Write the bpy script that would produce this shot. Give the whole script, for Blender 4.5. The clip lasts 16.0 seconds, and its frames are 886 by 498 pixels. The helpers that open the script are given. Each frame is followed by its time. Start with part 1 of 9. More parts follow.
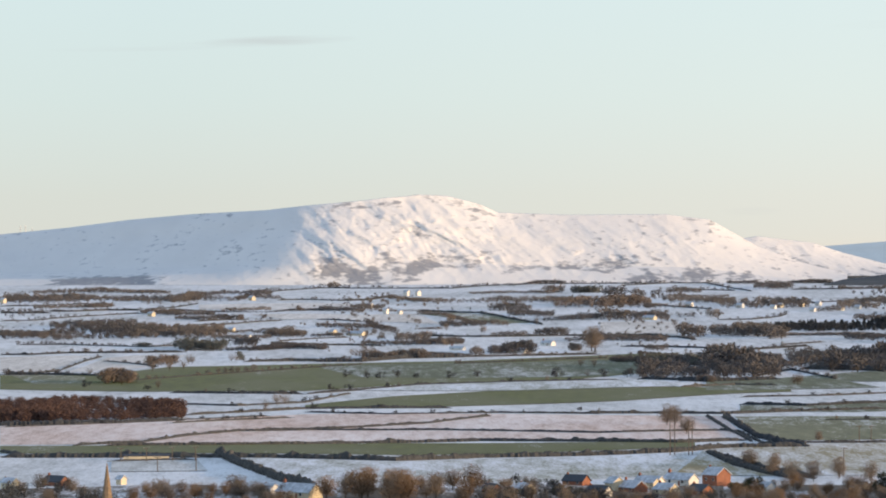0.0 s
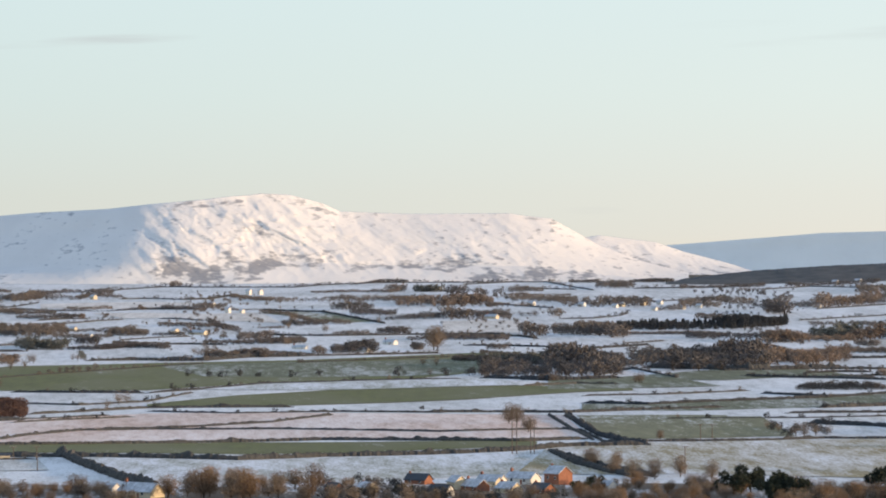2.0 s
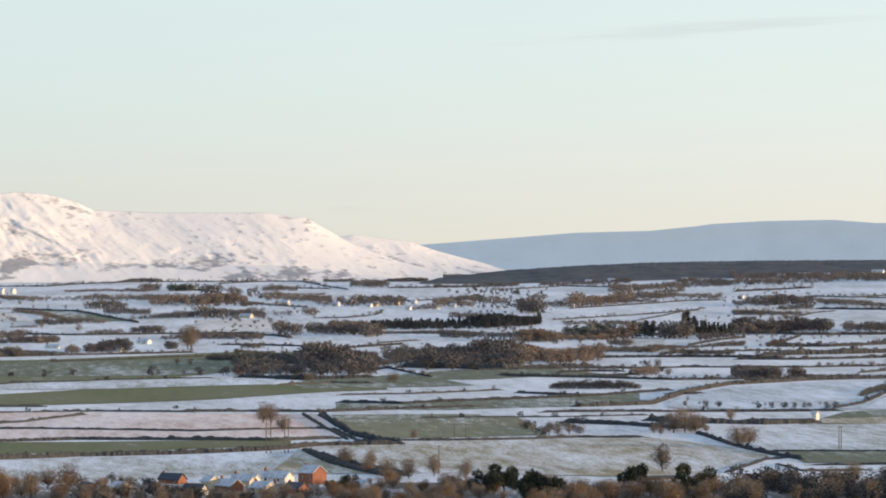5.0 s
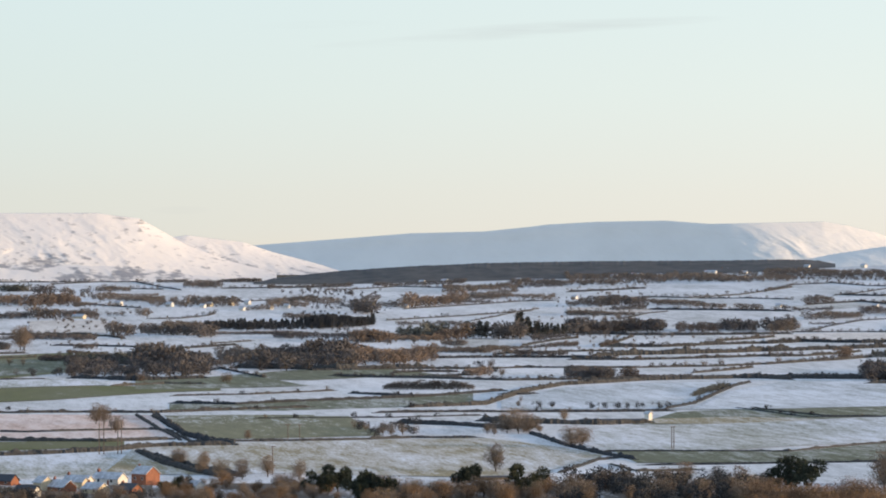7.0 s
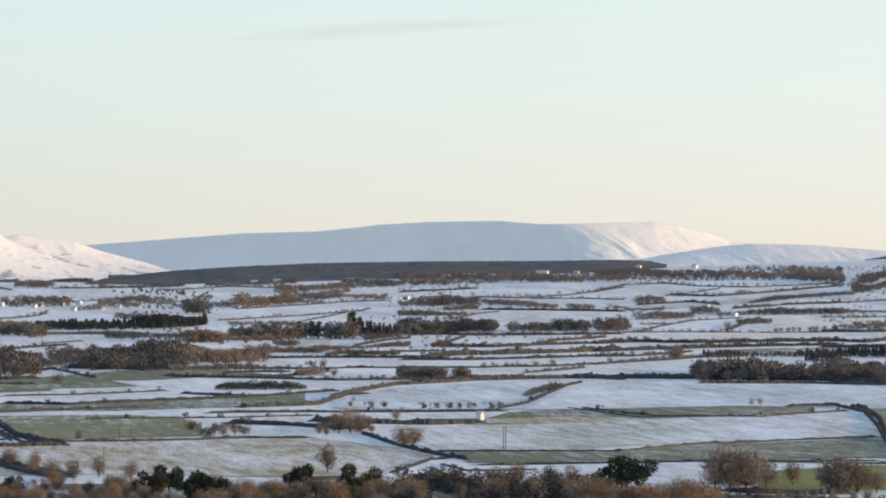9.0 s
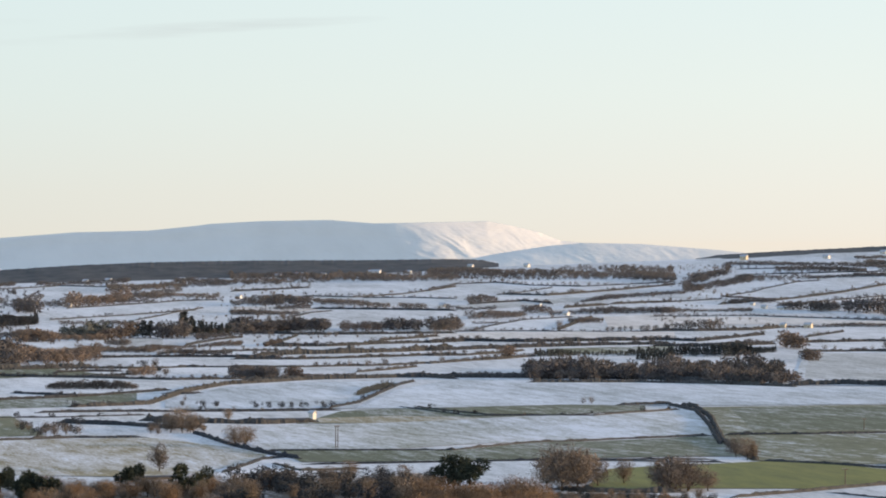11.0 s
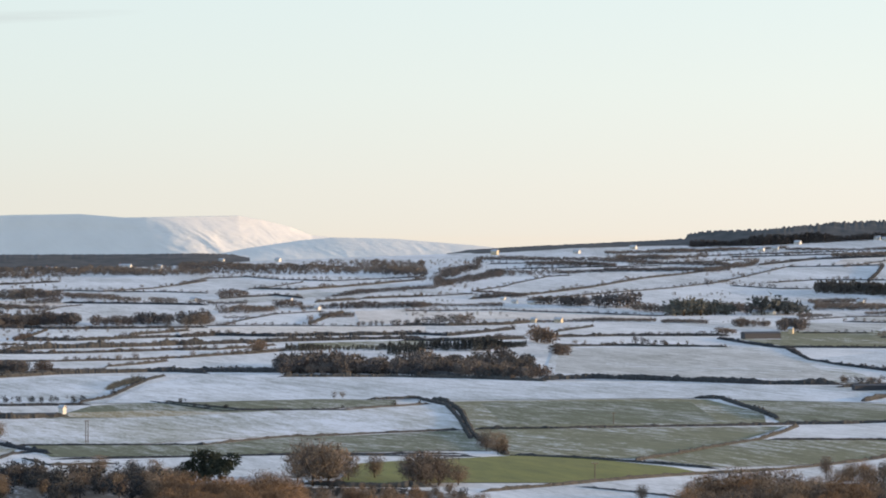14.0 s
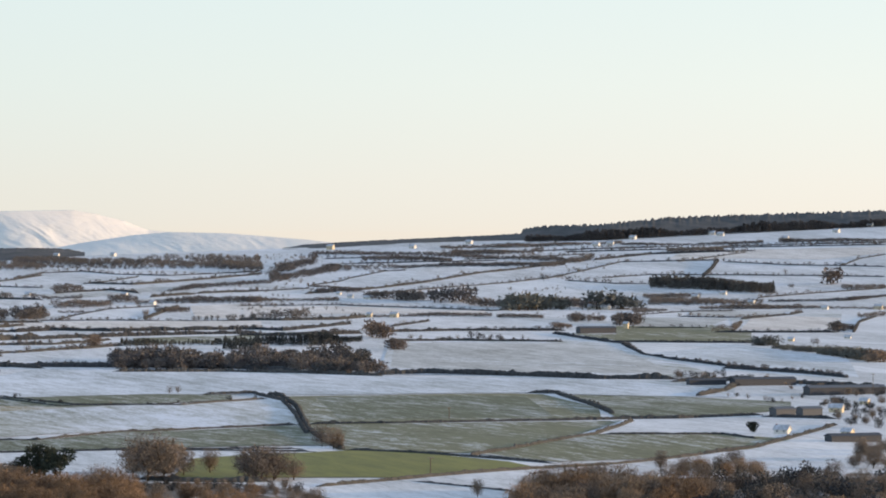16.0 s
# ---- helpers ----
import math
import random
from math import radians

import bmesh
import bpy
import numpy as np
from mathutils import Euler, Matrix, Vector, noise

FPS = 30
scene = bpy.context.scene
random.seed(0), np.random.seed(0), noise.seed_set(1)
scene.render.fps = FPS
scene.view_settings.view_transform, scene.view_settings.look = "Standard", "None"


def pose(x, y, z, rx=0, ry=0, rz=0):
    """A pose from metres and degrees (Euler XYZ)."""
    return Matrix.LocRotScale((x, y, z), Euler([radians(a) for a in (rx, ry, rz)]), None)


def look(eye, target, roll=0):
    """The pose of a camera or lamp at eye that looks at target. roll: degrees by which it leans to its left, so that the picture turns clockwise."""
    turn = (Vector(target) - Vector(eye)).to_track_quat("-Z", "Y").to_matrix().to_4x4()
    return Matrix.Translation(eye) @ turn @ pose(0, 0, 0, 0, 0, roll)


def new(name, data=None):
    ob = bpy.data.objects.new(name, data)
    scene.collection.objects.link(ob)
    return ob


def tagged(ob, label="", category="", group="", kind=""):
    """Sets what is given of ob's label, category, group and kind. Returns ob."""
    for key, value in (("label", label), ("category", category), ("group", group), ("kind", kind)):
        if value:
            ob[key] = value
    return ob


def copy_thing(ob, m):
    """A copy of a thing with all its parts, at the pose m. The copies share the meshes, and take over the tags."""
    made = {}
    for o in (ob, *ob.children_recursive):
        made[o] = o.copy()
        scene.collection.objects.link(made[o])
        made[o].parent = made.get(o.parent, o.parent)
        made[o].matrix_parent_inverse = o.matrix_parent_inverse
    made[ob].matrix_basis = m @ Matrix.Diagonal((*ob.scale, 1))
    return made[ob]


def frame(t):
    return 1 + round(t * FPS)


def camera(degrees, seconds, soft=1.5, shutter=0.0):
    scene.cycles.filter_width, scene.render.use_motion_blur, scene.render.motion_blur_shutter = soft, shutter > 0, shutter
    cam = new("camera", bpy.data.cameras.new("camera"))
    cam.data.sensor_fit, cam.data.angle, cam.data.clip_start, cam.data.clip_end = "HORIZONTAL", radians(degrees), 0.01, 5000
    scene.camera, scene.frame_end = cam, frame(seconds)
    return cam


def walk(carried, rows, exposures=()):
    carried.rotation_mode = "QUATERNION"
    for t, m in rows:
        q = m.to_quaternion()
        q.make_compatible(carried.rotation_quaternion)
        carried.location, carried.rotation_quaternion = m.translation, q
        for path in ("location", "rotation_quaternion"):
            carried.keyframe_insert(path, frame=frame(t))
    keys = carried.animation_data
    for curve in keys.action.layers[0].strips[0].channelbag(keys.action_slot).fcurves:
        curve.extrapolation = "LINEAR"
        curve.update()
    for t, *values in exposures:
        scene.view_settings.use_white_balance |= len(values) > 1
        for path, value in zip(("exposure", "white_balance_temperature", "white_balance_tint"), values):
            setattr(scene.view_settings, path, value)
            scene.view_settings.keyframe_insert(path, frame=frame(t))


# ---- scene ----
EYE = 75.6
cam = camera(12.4, 16.0, soft=1.9)
# seconds, turn to the right, tilt up, roll (degrees); the camera pans on one spot
PAN = [
    (0, -0.000, -0.059, -0.168),
    (0.5, 0.541, -0.065, -0.170),
    (1, 1.099, -0.065, -0.158),
    (1.5, 1.655, -0.064, -0.147),
    (2, 2.215, -0.079, -0.142),
    (2.5, 2.774, -0.092, -0.134),
    (3, 3.340, -0.089, -0.113),
    (3.5, 3.909, -0.095, -0.101),
    (4, 4.493, -0.096, -0.071),
    (6.5, 7.416, -0.089, -0.038),
    (7, 8.000, -0.087, -0.021),
    (7.5, 8.585, -0.088, -0.012),
    (8, 9.175, -0.087, 0.004),
    (8.5, 9.767, -0.086, 0.021),
    (9, 10.357, -0.085, 0.038),
    (11.5, 13.301, -0.095, 0.066),
    (12, 13.884, -0.098, 0.091),
    (12.5, 14.458, -0.122, 0.108),
    (13, 15.029, -0.138, 0.137),
    (13.5, 15.625, -0.144, 0.149),
    (14, 16.209, -0.165, 0.159),
    (14.5, 16.792, -0.179, 0.188),
    (15, 17.363, -0.201, 0.205),
    (15.5, 17.946, -0.204, 0.209),
    (16, 18.516, -0.232, 0.203),
]
walk(cam, [(t, pose(0, 0, EYE, 0, 0, -turn) @ pose(0, 0, 0, 90 + tilt, 0, 0) @ pose(0, 0, 0, 0, 0, roll)) for t, turn, tilt, roll in PAN],
     exposures=[(0.0, 0.0), (16.0, 0.0)])

# ---- world and sun ----
SUN_BEARING, SUN_HEIGHT = 110.0, 6.8
world = bpy.data.worlds.new("world")
scene.world = world
world.use_nodes = True
wn, wl = world.node_tree.nodes, world.node_tree.links
wn.clear()
sky = wn.new("ShaderNodeTexSky")
sky.sky_type, sky.sun_disc = "NISHITA", False
sky.sun_elevation, sky.sun_rotation = radians(SUN_HEIGHT), radians(SUN_BEARING)
sky.air_density, sky.dust_density, sky.ozone_density = 1.0, 1.2, 1.0
wo, wb = wn.new("ShaderNodeOutputWorld"), wn.new("ShaderNodeBackground")


def wmath(op, a, b):
    n = wn.new("ShaderNodeMath")
    n.operation = op
    for k, v in enumerate((a, b)):
        if isinstance(v, (int, float)):
            n.inputs[k].default_value = v
        else:
            wl.new(v, n.inputs[k])
    return n.outputs[0]


def wramp(fac, stops):
    n = wn.new("ShaderNodeValToRGB")
    e = n.color_ramp.elements
    while len(e) < len(stops):
        e.new(0.5)
    for k, (p, c) in zip(e, stops):
        k.position, k.color = p, (*c, 1)
    wl.new(fac, n.inputs[0])
    return n.outputs[0]


def wmix(fac, a, b, kind="MIX"):
    n = wn.new("ShaderNodeMix")
    n.data_type, n.blend_type = "RGBA", kind
    for sock, v in ((n.inputs[0], fac), (n.inputs[6], a), (n.inputs[7], b)):
        if isinstance(v, (int, float)):
            sock.default_value = v
        elif isinstance(v, tuple):
            sock.default_value = (*v, 1)
        else:
            wl.new(v, sock)
    return n.outputs[2]


# clear winter air: pale and creamy low down, cyan above, blue overhead, warmer towards the sun
wt, ws = wn.new("ShaderNodeTexCoord"), wn.new("ShaderNodeSeparateXYZ")
wl.new(wt.outputs["Generated"], ws.inputs[0])
rise = wmath("POWER", wmath("MAXIMUM", ws.outputs[2], 0.0), 0.5)
cool = wramp(rise, [(0.0, (0.69, 0.685, 0.62)), (0.11, (0.66, 0.70, 0.655)), (0.19, (0.63, 0.74, 0.74)), (0.26, (0.62, 0.755, 0.79)), (0.5, (0.46, 0.59, 0.76)), (1.0, (0.29, 0.40, 0.60))])
warm = wramp(rise, [(0.0, (0.93, 0.83, 0.71)), (0.11, (0.90, 0.87, 0.79)), (0.19, (0.84, 0.89, 0.85)), (0.26, (0.76, 0.87, 0.88)), (0.5, (0.54, 0.63, 0.76)), (1.0, (0.29, 0.40, 0.60))])
side = wramp(wmath("ADD", wmath("MULTIPLY", ws.outputs[0], 1.7), 0.12), [(0.0, (0, 0, 0)), (0.85, (1, 1, 1))])
air = wmix(side, cool, warm)
# thin wisps of cloud
wm, wz = wn.new("ShaderNodeMapping"), wn.new("ShaderNodeTexNoise")
wm.inputs["Scale"].default_value = (30.0, 30.0, 500.0)
wz.inputs["Scale"].default_value, wz.inputs["Detail"].default_value = 1.0, 6.0
wl.new(wt.outputs["Generated"], wm.inputs[0])
wl.new(wm.outputs[0], wz.inputs["Vector"])
for mid, high, long, thick, slope, depth in ((-0.0405, 0.0500, 0.0208, 0.0015, 0.030, 0.55), (-0.0667, 0.0486, 0.0305, 0.0011, 0.030, 0.20), (0.1699, 0.0530, 0.0388, 0.0017, 0.050, 0.38), (0.1412, 0.0501, 0.0360, 0.0014, 0.060, 0.28), (0.1083, 0.0534, 0.0166, 0.0011, 0.030, 0.15), (0.0754, 0.0080, 0.0083, 0.0012, 0.000, 0.12)):
    across = wmath("SUBTRACT", ws.outputs[0], mid)
    up = wmath("SUBTRACT", wmath("SUBTRACT", ws.outputs[2], high), wmath("MULTIPLY", across, slope))
    far = wmath("ADD", wmath("POWER", wmath("ABSOLUTE", wmath("DIVIDE", across, long), 0), 2), wmath("POWER", wmath("ABSOLUTE", wmath("DIVIDE", up, thick), 0), 2))
    soft_edge = wmath("MULTIPLY", wmath("MAXIMUM", wmath("SUBTRACT", 1.0, far), 0.0), wmath("MULTIPLY", wmath("MAXIMUM", wmath("SUBTRACT", wz.outputs[0], 0.32), 0.0), 3.2))
    air = wmix(wmath("MULTIPLY", wmath("MINIMUM", soft_edge, 1.0), depth), air, (0.50, 0.53, 0.56))
wl.new(wmix(1.0, air, wmix(1.0, sky.outputs[0], (0.02, 0.02, 0.02), "MULTIPLY"), "ADD"), wb.inputs["Color"])
wb.inputs["Strength"].default_value = 1.0
wl.new(wb.outputs[0], wo.inputs["Surface"])

sun = new("sun", bpy.data.lights.new("sun", "SUN"))
sun.data.energy, sun.data.angle, sun.data.color = 4.6, radians(0.6), (1.0, 0.70, 0.42)
_sb, _sh = radians(SUN_BEARING), radians(SUN_HEIGHT)
sun.matrix_world = look((0, 0, 400), (-math.sin(_sb) * math.cos(_sh), -math.cos(_sb) * math.cos(_sh), 400 - math.sin(_sh)))


# ---- materials ----
def material(name, rough=0.9):
    m = bpy.data.materials.new(name)
    m.use_nodes = True
    n = m.node_tree.nodes
    b = n["Principled BSDF"]
    b.inputs["Roughness"].default_value = rough
    return m, n, m.node_tree.links, b


def noise_node(n, l, scale, detail=4.0, stretch=None, coord="Object", spin=None):
    tc = n.new("ShaderNodeTexCoord")
    nz = n.new("ShaderNodeTexNoise")
    nz.inputs["Scale"].default_value, nz.inputs["Detail"].default_value = scale, detail
    src = tc.outputs[coord]
    if stretch:
        mp = n.new("ShaderNodeMapping")
        mp.inputs["Scale"].default_value = stretch[:3]
        mp.inputs["Rotation"].default_value = (0, 0, radians(stretch[3]))
        if spin:
            l.new(spin, mp.inputs["Rotation"])
        l.new(src, mp.inputs[0])
        src = mp.outputs[0]
    l.new(src, nz.inputs["Vector"])
    return nz.outputs[0]


def ramp(n, l, fac, stops):
    r = n.new("ShaderNodeValToRGB")
    e = r.color_ramp.elements
    while len(e) < len(stops):
        e.new(0.5)
    for k, (p, c) in zip(e, stops):
        k.position, k.color = p, (*c, 1)
    l.new(fac, r.inputs[0])
    return r.outputs[0]


def mixed(n, l, fac, a, b, kind="MIX"):
    m = n.new("ShaderNodeMix")
    m.data_type, m.blend_type = "RGBA", kind
    for sock, v in ((m.inputs[0], fac), (m.inputs[6], a), (m.inputs[7], b)):
        if isinstance(v, (int, float)):
            sock.default_value = v
        elif isinstance(v, tuple):
            sock.default_value = (*v, 1)
        else:
            l.new(v, sock)
    return m.outputs[2]


def bumped(n, l, b, height, strength, distance):
    bp = n.new("ShaderNodeBump")
    bp.inputs["Strength"].default_value, bp.inputs["Distance"].default_value = strength, distance
    l.new(height, bp.inputs["Height"])
    l.new(bp.outputs[0], b.inputs["Normal"])


def field_material(name, under, cover, snow=(0.80, 0.82, 0.86), second=None, turn=12.0, soft=0.13):
    """Snow lying thin on turf or earth: cover is the share that is white."""
    m, n, l, b = material(name, 0.85)
    oi = n.new("ShaderNodeObjectInfo")
    spin = n.new("ShaderNodeCombineXYZ")
    mul = n.new("ShaderNodeMath")
    mul.operation = "MULTIPLY_ADD"
    mul.inputs[1].default_value, mul.inputs[2].default_value = 2.6, -1.3
    l.new(oi.outputs["Random"], mul.inputs[0])
    l.new(mul.outputs[0], spin.inputs[2])
    broad = noise_node(n, l, 0.020, 4.0, (1.0, 0.30, 1.0, turn), spin=spin.outputs[0])
    fine = noise_node(n, l, 0.20, 8.0, (1.0, 0.16, 1.0, turn), spin=spin.outputs[0])
    tiny = noise_node(n, l, 1.1, 5.0, (1.0, 0.16, 1.0, 0))
    both = mixed(n, l, 0.5, broad, fine)
    both = mixed(n, l, 0.33, both, tiny)
    fine = mixed(n, l, 0.4, fine, tiny)
    low = tuple(c * 0.7 for c in under)
    turf = ramp(n, l, fine, [(0.36, low), (0.64, tuple(c * 1.12 for c in under))])
    if second:
        turf = mixed(n, l, ramp(n, l, broad, [(0.42, (0, 0, 0)), (0.62, (1, 1, 1))]), turf, second)
    soft *= 0.55
    edge = 0.5 + (0.5 - cover) * 0.34
    white = ramp(n, l, both, [(max(0.0, edge - soft), (0, 0, 0)), (min(1.0, edge + soft), (1, 1, 1))])
    snow_c = ramp(n, l, broad, [(0.3, tuple(c * 0.88 for c in snow)), (0.7, snow)])
    l.new(mixed(n, l, white, turf, snow_c), b.inputs["Base Color"])
    bumped(n, l, b, fine, 0.5, 0.25)
    return m


MAT = {
    "snow": field_material("snow_field", (0.36, 0.37, 0.34), 0.73, snow=(0.83, 0.835, 0.845), soft=0.26),
    "snow_thin": field_material("thin_snow_field", (0.27, 0.27, 0.17), 0.58, soft=0.2),
    "frost": field_material("frosted_grass", (0.19, 0.185, 0.095), 0.22, soft=0.16),
    "frost_green": field_material("frosted_green", (0.135, 0.145, 0.075), 0.14, soft=0.24),
    "green": field_material("green_pasture", (0.125, 0.132, 0.028), -0.12, second=(0.14, 0.14, 0.055), soft=0.22),
    "lime": field_material("bright_grass", (0.19, 0.19, 0.035), -0.3, second=(0.23, 0.215, 0.05), soft=0.18),
    # the low sun's pink on a tilted snow field is put into these colours
    "pink": field_material("sunlit_pink_snow", (0.70, 0.47, 0.36), 0.48, snow=(0.93, 0.82, 0.77), soft=0.22),
    "ochre": field_material("snow_on_ochre_grass", (0.36, 0.29, 0.15), 0.40, soft=0.2),
    # worn snow over turf; its bluer white carries the shade of the slopes
    "snow_worn": field_material("worn_shade_blue_snow", (0.28, 0.31, 0.28), 0.66, snow=(0.79, 0.83, 0.88), soft=0.24),
    # warm sunlight on sun-facing snow, painted as a cream base colour
    "snow_cream": field_material("sunlit_cream_snow", (0.52, 0.45, 0.37), 0.62, snow=(0.92, 0.87, 0.82), soft=0.26),
    "snow_grey": field_material("grey_thin_snow", (0.30, 0.295, 0.25), 0.50, snow=(0.80, 0.80, 0.79), soft=0.28),
    "scrub": field_material("scrub_ground", (0.12, 0.095, 0.07), 0.3),
}


def plant_material(name, dark, light, scale, rough=0.9):
    m, n, l, b = material(name, rough)
    oi = n.new("ShaderNodeObjectInfo")
    nz = noise_node(n, l, scale, 3.0)
    c = ramp(n, l, nz, [(0.3, dark), (0.7, light)])
    tint = ramp(n, l, oi.outputs["Random"], [(0.0, (0.7, 0.72, 0.75)), (1.0, (1.25, 1.15, 1.0))])
    l.new(mixed(n, l, 1.0, c, tint, "MULTIPLY"), b.inputs["Base Color"])
    b.inputs["Specular IOR Level"].default_value = 0.1
    return m


MAT["hedge"] = plant_material("hedge_twigs", (0.054, 0.060, 0.068), (0.090, 0.095, 0.102), 0.6)
MAT["twigs"] = plant_material("bare_twigs", (0.165, 0.142, 0.122), (0.295, 0.242, 0.198), 2.0)
MAT["russet"] = plant_material("russet_twigs", (0.17, 0.122, 0.085), (0.31, 0.215, 0.145), 2.0)
MAT["larch"] = plant_material("larch_wood", (0.095, 0.062, 0.054), (0.165, 0.105, 0.088), 0.05)
MAT["bark"] = plant_material("bark", (0.05, 0.04, 0.03), (0.10, 0.08, 0.06), 3.0)
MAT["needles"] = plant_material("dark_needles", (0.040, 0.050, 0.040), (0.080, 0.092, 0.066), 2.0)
# distance haze is painted in: paler and bluer than the near needles
MAT["pines"] = plant_material("hazed_far_pines", (0.092, 0.099, 0.105), (0.150, 0.152, 0.155), 0.06)
MAT["forest"] = plant_material("forest_twigs", (0.115, 0.110, 0.110), (0.205, 0.185, 0.175), 0.03)
MAT["copse"] = plant_material("copse_twigs", (0.145, 0.122, 0.110), (0.25, 0.205, 0.175), 0.03)
# lifted well above the near needles to hold the haze of distance
MAT["evergreen"] = plant_material("hazed_far_evergreen", (0.095, 0.105, 0.104), (0.155, 0.162, 0.152), 0.05)


def plain(name, colour, rough=0.8, metal=0.0, vary=0.25, scale=1.5):
    m, n, l, b = material(name, rough)
    nz = noise_node(n, l, scale, 5.0)
    l.new(ramp(n, l, nz, [(0.3, tuple(c * (1 - vary) for c in colour)), (0.7, colour)]), b.inputs["Base Color"])
    b.inputs["Metallic"].default_value = metal
    return m


MAT["render_white"] = plain("white_render", (0.78, 0.75, 0.68), 0.8, vary=0.12)
MAT["render_cream"] = plain("cream_render", (0.70, 0.60, 0.42), 0.8, vary=0.15)
MAT["brick"] = plain("red_brick", (0.34, 0.14, 0.08), 0.85, vary=0.3)
MAT["stone"] = plain("sandstone", (0.30, 0.21, 0.13), 0.9, vary=0.35)
MAT["slate"] = plain("slate_roof", (0.045, 0.052, 0.066), 0.6)
MAT["roof_snow"] = plain("snow_on_roof", (0.66, 0.69, 0.74), 0.9, vary=0.5, scale=0.9)
MAT["tin"] = plain("painted_sheet", (0.085, 0.095, 0.11), 0.5, vary=0.2)
MAT["timber"] = plain("weathered_timber", (0.14, 0.11, 0.085), 0.9)
MAT["steel"] = plain("galvanised_steel", (0.45, 0.46, 0.47), 0.5, 0.3)
MAT["glass"] = plain("window_glass", (0.03, 0.035, 0.04), 0.08, vary=0.0)
MAT["frame"] = plain("white_frame", (0.75, 0.75, 0.73), 0.5, vary=0.05)
MAT["rust"] = plain("rust_red_paint", (0.30, 0.12, 0.07), 0.7)


def hill_material(name, dark=(0.34, 0.345, 0.365), snow=(0.83, 0.80, 0.765), scale=1.0):
    """Snow on a hill; heather and rock break through on the steeps and, more, low down (vertex colour 'low')."""
    m, n, l, b = material(name, 0.85)
    broad = noise_node(n, l, 0.022 * scale, 7.0, (1.0, 0.7, 1.0, 0))
    fine = noise_node(n, l, 0.12 * scale, 9.0, (0.75, 0.5, 1.9, 20))
    both = mixed(n, l, 0.68, broad, fine)
    at = n.new("ShaderNodeAttribute")
    at.attribute_name = "bare"
    add = n.new("ShaderNodeMath")
    add.operation = "ADD"
    l.new(both, add.inputs[0])
    l.new(at.outputs["Fac"], add.inputs[1])
    bare = ramp(n, l, add.outputs[0], [(0.56, (0, 0, 0)), (0.68, (1, 1, 1))])
    snow_c = ramp(n, l, broad, [(0.3, tuple(c * 0.93 for c in snow)), (0.7, snow)])
    l.new(mixed(n, l, bare, snow_c, ramp(n, l, fine, [(0.35, tuple(c * 0.8 for c in dark)), (0.7, dark)])), b.inputs["Base Color"])
    bumped(n, l, b, fine, 0.55, 1.6)
    return m


MAT["hill"] = hill_material("snowy_hill")
# the far hills' haze goes into lighter, less blue snow and pale bare ground
MAT["far_hill"] = hill_material("hazed_far_snowy_hill", (0.50, 0.50, 0.50), (0.90, 0.865, 0.80))

# ---- mesh helpers ----
rng = np.random.default_rng(7)


def mesh_of(name, verts, faces, mat, smooth=False):
    me = bpy.data.meshes.new(name)
    me.from_pydata([tuple(map(float, v)) for v in verts], [], [tuple(map(int, f)) for f in faces])
    me.materials.append(MAT[mat])
    if smooth:
        me.polygons.foreach_set("use_smooth", [True] * len(me.polygons))
    me.update()
    return me


def part(name, me, parent, label=""):
    ob = new(name, me)
    ob.parent = parent
    return tagged(ob, label) if label else ob


def grid_faces(rows, cols):
    i = np.arange(rows - 1)[:, None] * cols + np.arange(cols - 1)[None]
    return np.stack([i, i + 1, i + 1 + cols, i + cols], -1).reshape(-1, 4)


# ---- the lie of the land ----
TOP_BEARING = [-40, -6.2, 5.7, 6.5, 10.5, 12.9, 15.2, 16.6, 18.2, 19.9, 21.7, 24.7, 40]
TOP_ANGLE = [-0.55, -0.55, -0.55, -0.555, -0.46, -0.36, -0.28, -0.22, -0.13, -0.09, -0.01, 0.125, 0.3]
NEAR, SPAN, MID, FAR = 1600.0, 2600.0, 3243.4, 4380.0
MID_ANGLE = -1.0315


def ground(x, y):
    """Height of the ground: a broad valley floor that climbs gently to the far side, with low swells."""
    x, y = np.asarray(x, float), np.asarray(y, float)
    r, b = np.hypot(x, y), np.degrees(np.arctan2(x, y))
    d = np.where(r < NEAR, r, NEAR - SPAN * np.log(np.clip(1 - (r - NEAR) / SPAN, 0.05, 1)))
    z = EYE - EYE * r / np.maximum(d, 0.001)
    top = np.interp(b, TOP_BEARING, TOP_ANGLE)
    s = np.clip((r - MID) / (FAR - MID), 0, 1.5)
    angle = MID_ANGLE + (top - MID_ANGLE) * np.minimum(s, 1.0) ** 0.8
    z = np.where(r > MID, EYE + r * np.tan(np.radians(angle)) - 25 * np.maximum(s - 1, 0) ** 2, z)
    swell = np.sin(x / 74 + 1.3 * np.sin(y / 130)) * np.sin(y / 120 + 0.7) + 0.45 * np.sin(x / 31 + y / 90) + 0.5 * np.sin(x / 150 - y / 95)
    return z + np.clip((2700 - r) / 1300, 0.15, 1.0) * 0.95 * swell


def build_ground():
    b = np.radians(np.concatenate([np.arange(-180, -9, 6), np.arange(-9, 29, 0.06), np.arange(30, 181, 6)]))
    r = np.concatenate([[0.02, 4, 100, 300, 600, 900], np.arange(1050, 3300, 14), np.arange(3300, 4960, 30)])
    x, y = r[:, None] * np.sin(b), r[:, None] * np.cos(b)
    v = np.stack([x, y, ground(x, y)], -1).reshape(-1, 3)
    me = mesh_of("ground", v, grid_faces(len(r), len(b)), "snow", True)
    return tagged(new("ground", me), "snow-dusted farmland of a broad valley", "ground", kind="structure")


build_ground()


